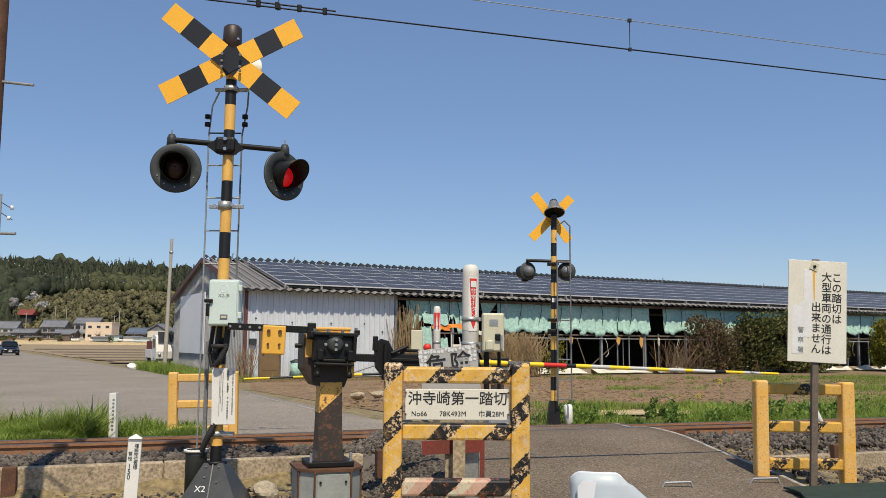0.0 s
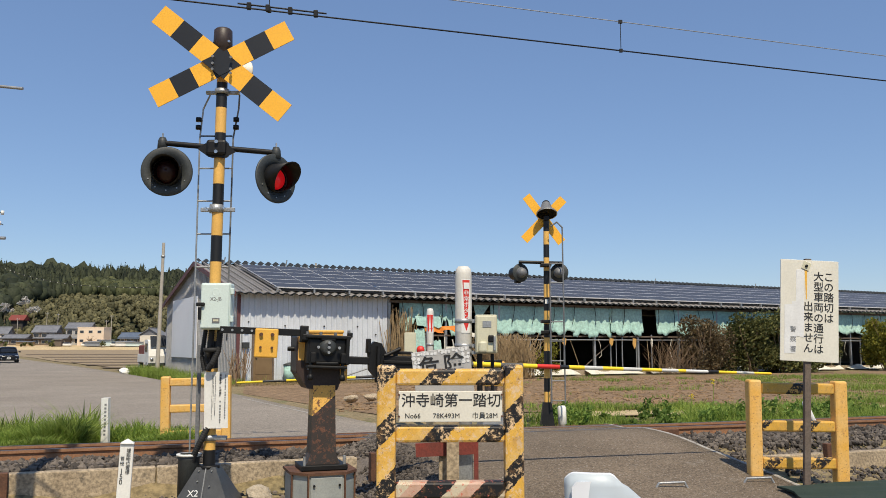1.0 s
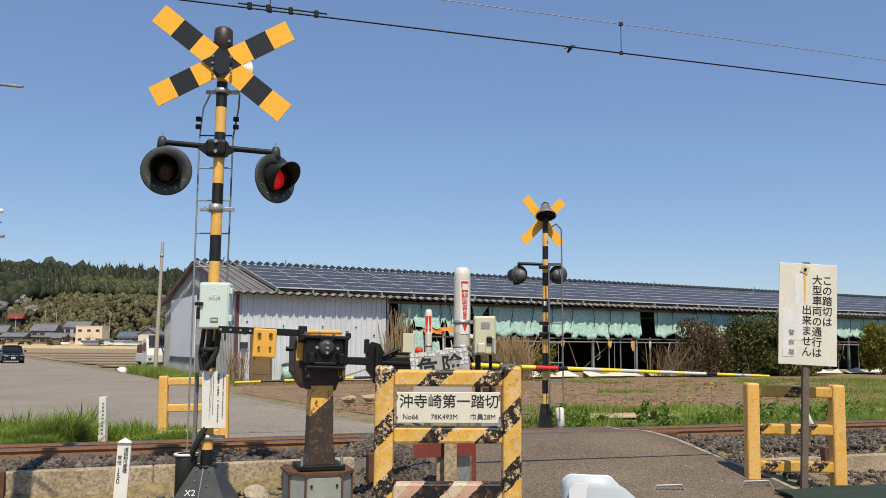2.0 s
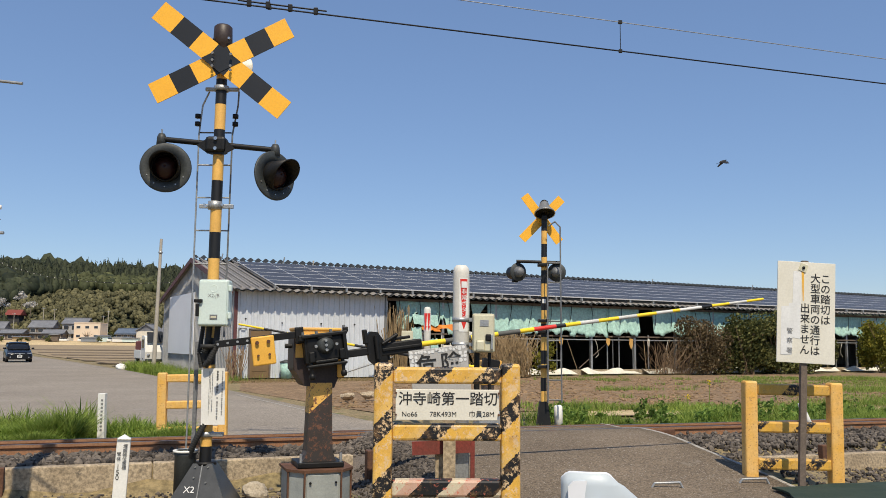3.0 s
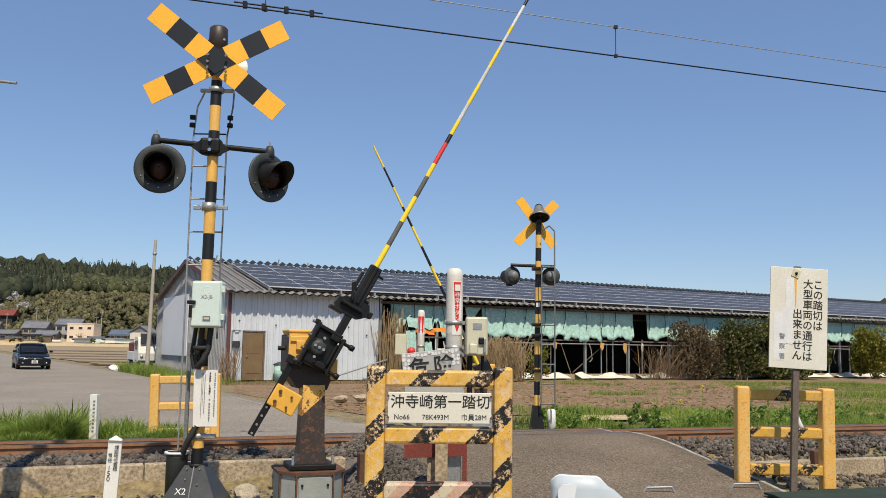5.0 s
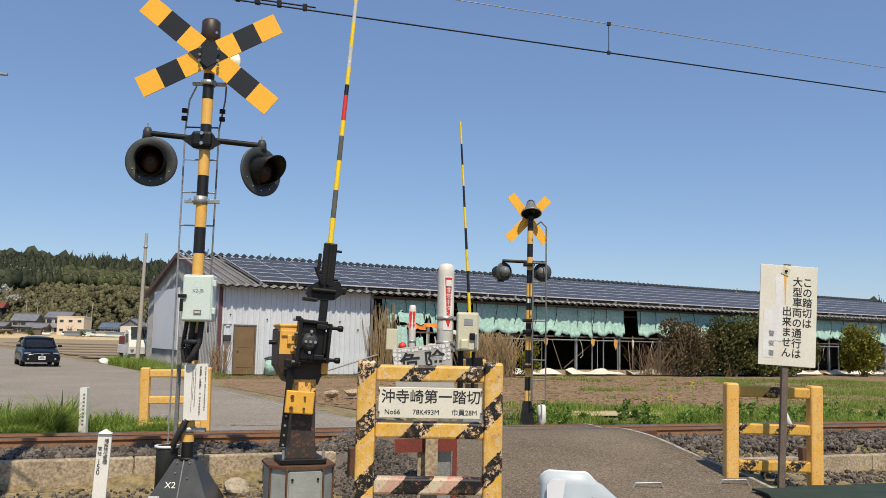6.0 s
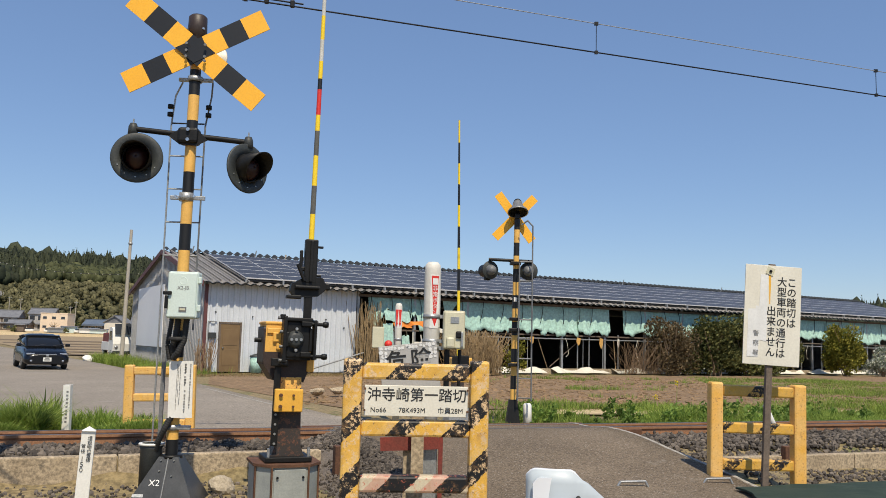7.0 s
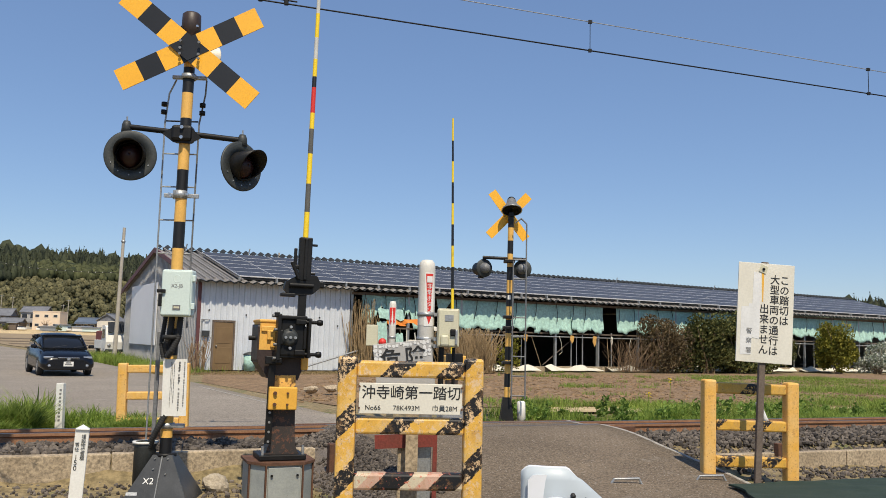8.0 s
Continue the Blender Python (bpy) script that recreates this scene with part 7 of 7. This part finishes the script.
def wheel(parent, x, y, r=0.33):
    w = part("wheel", lathe(B(), [(0.2, -0.1), (r - 0.02, -0.1), (r, -0.07), (r, 0.07), (r - 0.02, 0.1), (0.2, 0.1)], 28, pose(0, 0, 0, 90, 0, 0)), "rubber", parent)
    part("rim", lathe(B(), [(0, -0.09), (0.2, -0.1), (0.21, 0.0), (0.2, 0.1), (0, 0.09)], 16, pose(0, 0, 0, 90, 0, 0)), "galv", w)
    b = B()
    for k in range(5):
        box(b, 0.10, 0, 0, 0.17, 0.205, 0.035, pose(0, 0, 0, 0, 72 * k, 0))
    part("spokes", b, "chrome", w)
    w.location = (x, y, r)
    return w


def build_car():
    """A low dark people carrier whose front points along +x."""
    t = thing("car", pose(-42, 82, 0.015, 0, 0, -60) @ Matrix.Scale(0.92, 4), "dark navy estate car driving towards the crossing", "car")
    body = part("body", hull([(-2.35, 0.72, 0.70, 0.30, 0.85), (-2.2, 0.86, 0.80, 0.24, 0.98), (-1.0, 0.90, 0.84, 0.2, 0.98), (0.6, 0.90, 0.84, 0.2, 0.96), (1.35, 0.90, 0.82, 0.2, 0.92), (1.85, 0.895, 0.81, 0.2, 0.84), (2.15, 0.885, 0.78, 0.2, 0.76), (2.33, 0.84, 0.72, 0.22, 0.68), (2.42, 0.72, 0.62, 0.26, 0.58)], B()), "carpaint", t)
    part("cabin_glass", hull([(-2.22, 0.72, 0.60, 0.92, 1.10), (-1.9, 0.79, 0.66, 0.92, 1.40), (0.2, 0.80, 0.66, 0.92, 1.44), (0.6, 0.80, 0.64, 0.92, 1.36), (1.45, 0.76, 0.66, 0.86, 0.96)], B()), "carglass", t, "tinted cabin glass")
    part("roof", hull([(-2.2, 0.62, 0.56, 1.12, 1.22), (-1.9, 0.715, 0.62, 1.28, 1.43), (-0.8, 0.725, 0.62, 1.33, 1.50), (0.0, 0.72, 0.62, 1.35, 1.50), (0.4, 0.70, 0.60, 1.34, 1.44), (0.62, 0.66, 0.56, 1.31, 1.36)], B()), "carpaint", t)
    for y in (-1, 1):
        b = B()
        rod(b, (1.42, y * 0.74, 0.95), (0.5, y * 0.67, 1.40), 0.035, seg=8)
        part("windscreen_pillar", b, "carpaint", t)
        b = B()
        rod(b, (-0.4, y * 0.815, 0.95), (-0.45, y * 0.70, 1.42), 0.035, seg=8)
        part("door_pillar", b, "carpaint", t)
        part("wing_mirror", box(B(), 0.95, y * 0.98, 1.02, 0.12, 0.2, 0.13, bev=0.04), "carpaint", t)
        part("headlight", box(B(), 2.23, y * 0.64, 0.655, 0.24, 0.32, 0.085, bev=0.035), "headlight", t, "clear headlight")
        part("fog_lamp", lathe(B(), [(0, 0), (0.055, 0), (0.05, 0.03), (0, 0.04)], 14, pose(2.39, y * 0.62, 0.37, 0, 90, 0)), "headlight", t)
    part("grille", box(B(), 2.37, 0, 0.60, 0.10, 0.74, 0.11, bev=0.03), "ink", t)
    part("grille_bar", box(B(), 2.425, 0, 0.645, 0.03, 0.72, 0.025, bev=0.008), "chrome", t)
    part("badge", box(B(), 2.435, 0, 0.60, 0.02, 0.12, 0.09, bev=0.01), "chrome", t)
    part("bumper_mouth", box(B(), 2.34, 0, 0.36, 0.10, 1.0, 0.14, bev=0.03), "ink", t)
    part("bumper_strip", box(B(), 2.37, 0, 0.265, 0.05, 1.2, 0.022, bev=0.006), "chrome", t)
    part("number_plate", box(B(), 2.43, 0, 0.43, 0.02, 0.33, 0.165, bev=0.005), "white", t, "white plate with plain bars")
    b = B()
    for k, (w, z) in enumerate(((0.16, 0.475), (0.24, 0.415))):
        box(b, 2.442, 0, z, 0.004, w, 0.045)
    part("plate_bars", b, "greyink", t)
    for y in (-0.4, 0.3):
        b = B()
        rod(b, (1.40, y, 0.985), (1.25, y + 0.5, 1.07), 0.012, seg=6)
        part("wiper", b, "ink", t)
    for x in (-1.35, 1.48):
        for y in (-0.80, 0.80):
            wheel(t, x, y)
    return t


def build_truck():
    t = thing("parked_truck", pose(-17.3, 51.5, 0.0, 0, 0, -60), "old white small truck parked on the grass bank", "truck")
    b = B()
    prism(b, [(1.65, 0.4), (1.72, 0.9), (1.45, 1.75), (1.2, 1.85), (0.5, 1.85), (0.4, 0.4)], -0.70, 0.70)
    part("cab", b, "white", t)
    part("windscreen", box(B(), 1.62, 0, 1.32, 0.03, 1.2, 0.62, pose(0, 0, 0)), "pane", t).matrix_basis = pose(0.42, 0, 0.02, 0, -17, 0)
    for y in (-0.71, 0.71):
        part("side_window", box(B(), 1.0, y, 1.38, 0.65, 0.02, 0.5), "pane", t)
        part("headlight", lathe(B(), [(0, 0), (0.1, 0), (0.09, 0.03), (0, 0.04)], 14, pose(1.69, y * 0.72, 0.72, 0, 90, 0)), "headlight", t)
    part("bumper", box(B(), 1.72, 0, 0.42, 0.12, 1.4, 0.16, bev=0.02), "dark", t)
    part("load_bed", box(B(), -0.65, 0, 0.75, 2.0, 1.4, 0.5, bev=0.02), "white", t)
    part("cargo", box(B(), -0.65, 0, 1.25, 1.9, 1.3, 0.55, bev=0.06), "maroonred", t, "reddish load under a cover")
    for x in (-1.1, 1.1):
        for y in (-0.6, 0.6):
            wheel(t, x, y, 0.28)
    b = B()
    bmesh.ops.create_icosphere(b, subdivisions=3, radius=0.3)
    for v in b.verts:
        v.co *= 1 + 0.3 * noise.noise(v.co * 4)
        v.co.z *= 0.7
    solid("white_sack", b, "white", "white plastic sack lying on the grass verge", "sack", m=pose(-17.2, 46.5, 0.1))


def build_scooter():
    """The pale cowl of a parked scooter that rises into the picture's foot."""
    t = thing("scooter", pose(0.66, 3.0, 0, 0, 0, 0), "silver-white glossy scooter front cowl", "scooter")
    b = B()
    n = 18
    rows = []
    for j in range(13):
        z = 0.55 + 0.513 * j / 12
        row = []
        for k in range(n + 1):
            f = k / n
            x = -0.235 + 0.36 * f
            top = 1.063 - (0.0 if f < 0.42 else 0.30 * (f - 0.42) ** 0.9)
            corner = 0.02 * max(0, 1 - f / 0.08) ** 2
            zz = min(z, top - corner)
            y = 0.09 * (2 * (f - 0.35)) ** 2 - 0.03 * math.sin(j / 12 * 2.2)
            row.append(b.verts.new((x, y, zz)))
        rows.append(row)
    for j in range(12):
        for k in range(n):
            f = b.faces.new((rows[j][k], rows[j][k + 1], rows[j + 1][k + 1], rows[j + 1][k]))
            f.smooth = True
    bmesh.ops.remove_doubles(b, verts=b.verts, dist=0.0004)
    cowl = part("cowl", b, "scooter", t)
    md = cowl.modifiers.new("thick", "SOLIDIFY")
    md.thickness, md.offset = 0.012, 1
    sh = B()
    prism(sh, [(-0.222, 0.55), (-0.222, 1.02), (-0.205, 1.038), (-0.15, 1.04), (-0.135, 1.03), (-0.128, 1.0), (-0.135, 0.55)], -0.032, -0.022)
    part("white_shield", sh, "gloss_white", cowl, "glossy white centre shield")
    for x, y, z in ((-0.066, -0.020, 0.972), (-0.022, -0.012, 0.946)):
        q = B()
        lathe(q, [(0, 0.032), (0.008, 0.030), (0.010, 0.012), (0.018, 0.008), (0.020, 0.0), (0, 0.0)], 14, pose(x, y, z, 90, 0, 0))
        part("screw", q, "ink", cowl, "black plastic screw")
    part("rim_bead", tube(B(), [(-0.235 + 0.36 * f, 0.09 * (2 * (f - 0.35)) ** 2 - 0.028, 1.064 - (0.0 if f < 0.42 else 0.30 * (f - 0.42) ** 0.9) - 0.02 * max(0, 1 - f / 0.08) ** 2) for f in [k / 30 for k in range(31)]], 0.005, 8), "gloss_white", cowl, "chipped white rim")
    knob = part("stem_cap", lathe(B(), [(0, 0.03), (0.030, 0.028), (0.037, 0.020), (0.039, 0.0), (0.036, -0.03), (0.034, -0.30)], 24, pose(-0.128, -0.085, 0.945)), "gloss_white", t, "white chipped cap of the stem")
    part("cap_seam", lathe(B(), [(0.039, 0.0), (0.0405, -0.004), (0.039, -0.008)], 24, pose(-0.128, -0.085, 0.945)), "rust", knob)
    part("leg_shield", box(B(), -0.05, 0.08, 0.42, 0.34, 0.10, 0.5, bev=0.04), "scooter", t)
    w = part("front_wheel", lathe(B(), [(0.1, -0.05), (0.22, -0.05), (0.24, 0), (0.22, 0.05), (0.1, 0.05)], 28, pose(-0.05, 0.25, 0.24, 0, 90, 0)), "rubber", t)
    part("rim", lathe(B(), [(0, -0.04), (0.1, -0.05), (0.1, 0.05), (0, 0.04)], 16, pose(-0.05, 0.25, 0.24, 0, 90, 0)), "galv", w)
    part("fork", rod(B(), (-0.05, 0.1, 0.6), (-0.05, 0.25, 0.24), 0.03), "dark", t)


M["gloss_white"] = plain("gloss_white_plastic", (0.8, 0.82, 0.85), 0.2, coat=1.0)


def build_bird():
    t = thing("bird", pose(0, 25, 6), "black bird in flight", "bird")
    b = B()
    bmesh.ops.create_uvsphere(b, u_segments=12, v_segments=8, radius=1, matrix=Matrix.Diagonal((0.15, 0.055, 0.055, 1)))
    box(b, -0.20, 0, 0, 0.14, 0.07, 0.012)
    rod(b, (0.14, 0, 0.02), (0.21, 0, 0.01), 0.02, 0.003, 8)
    part("body", b, "bird", t)
    wings = []
    for s in (-1, 1):
        b = B()
        prism(b, [(0.08, 0), (0.10, 0.16), (0.0, 0.36), (-0.07, 0.30), (-0.08, 0)], -0.008, 0.008, pose(0, 0, 0, -90 * s, 0, 0))
        wings.append((s, part("wing", b, "bird", t)))
    return t, wings


# ---- build ----
build_ground()
build_road()
build_fields()
build_track()
build_wires()
build_barn()
junk()
build_near_mast()
GATE_NEAR, ARM_NEAR = gate("barrier_machine", pose(-1.177, 8.389, 0, 0, 0, 19.0), 5.17, SEGS, "yellow and black level crossing barrier machine with a banded boom")
GATE_FAR, ARM_FAR = gate("barrier_machine", pose(0.821, 14.755, 0, 0, 0, 14.9), 4.25, FARSEGS, "far level crossing barrier machine with a banded boom", True, True)
build_near_gear()
build_far_gear()
build_plants()
build_distance()
CAR = build_car()
build_truck()
build_scooter()
BIRD, WINGS = build_bird()


def motions():
    near = ((0, -2.07), (1.0, -2.1), (2.0, -2.0), (2.4, -1.0), (2.8, 4.3), (3.0, 7.6), (3.3, 15.5), (3.5, 21.6), (3.8, 29.0), (4.0, 33.9), (4.2, 40.0), (4.5, 47.1), (4.7, 53.2), (5.0, 61.5), (5.4, 72.0), (5.8, 81.25), (6.0, 86.0), (6.2, 88.5), (6.5, 89.3), (7.0, 89.25), (8.0, 89.2))
    walk(ARM_NEAR, [(t, pose(0, 0, 1.482, 0, -a, 0)) for t, a in near])
    far = ((0, -2.0), (2.0, -2.0), (2.4, -1.0), (2.8, 5.5), (3.0, 9.7), (3.5, 23.5), (3.8, 30.6), (4.0, 36.0), (4.2, 42.5), (4.5, 49.0), (4.7, 54.3), (5.0, 62.5), (5.4, 73.0), (5.8, 82.1), (6.0, 86.0), (6.2, 88.1), (6.5, 88.9), (8.0, 88.8))
    walk(ARM_FAR, [(t, pose(0, 0, 1.116, 0, a, 0)) for t, a in far])
    car = ((0, -43.6, 84.5), (1.0, -38.6, 76.0), (2.0, -34.2, 68.3), (3.0, -29.8, 60.6), (3.5, -27.6, 56.8), (4.5, -23.9, 50.4), (5.5, -20.5, 44.7), (6.5, -17.0, 38.9), (7.0, -15.3, 36.0), (7.5, -13.6, 33.1), (8.0, -12.0, 30.3))
    walk(CAR, [(t, pose(x, y, road_z(x, y) + 0.005, 0, 0, -60)) for t, x, y in car])
    for side, lit in (("left", ((0.13, 0.67), (1.33, 1.9))), ("right", ((-1.0, 0.10), (0.73, 1.27), (2.0, 2.4)))):
        ob, base = BLINK_DOMES[side]
        rows = [(0.0, 180 if lit[0][0] < 0 else 0)]
        for a, c in lit:
            if a > 0:
                rows += [(a - 0.05, 0), (a - 0.017, 60), (a + 0.017, 120), (a + 0.05, 180)]
            rows += [(c - 0.05, 180), (c - 0.017, 120), (c + 0.017, 60), (c + 0.05, 0)]
        rows.append((8.0, 0))
        rows = [r for r, q in zip(rows, rows[1:] + [(99, 0)]) if frame(r[0]) < frame(q[0])]
        walk(ob, [(t, base @ pose(0, 0, 0, 0, 0, a)) for t, a in rows])
    bird = ((0, -8, 30, 24), (1.7, 3.2, 30, 15.2), (2.4, 6.4, 30, 9.0), (2.8, 8.4, 30, 7.5), (3.0, 10.1, 30, 8.1), (3.3, 15.0, 30, 9.9), (4.0, 27, 30, 15), (8.0, 90, 30, 45))
    walk(BIRD, [(t, pose(x, y, z, 0, -20, 15)) for t, x, y, z in bird])
    for s, w in WINGS:
        walk(w, [(0.1 * k, pose(0, 0, 0, s * (40 if k % 2 else -20), 0, 0)) for k in range(81)])


motions()
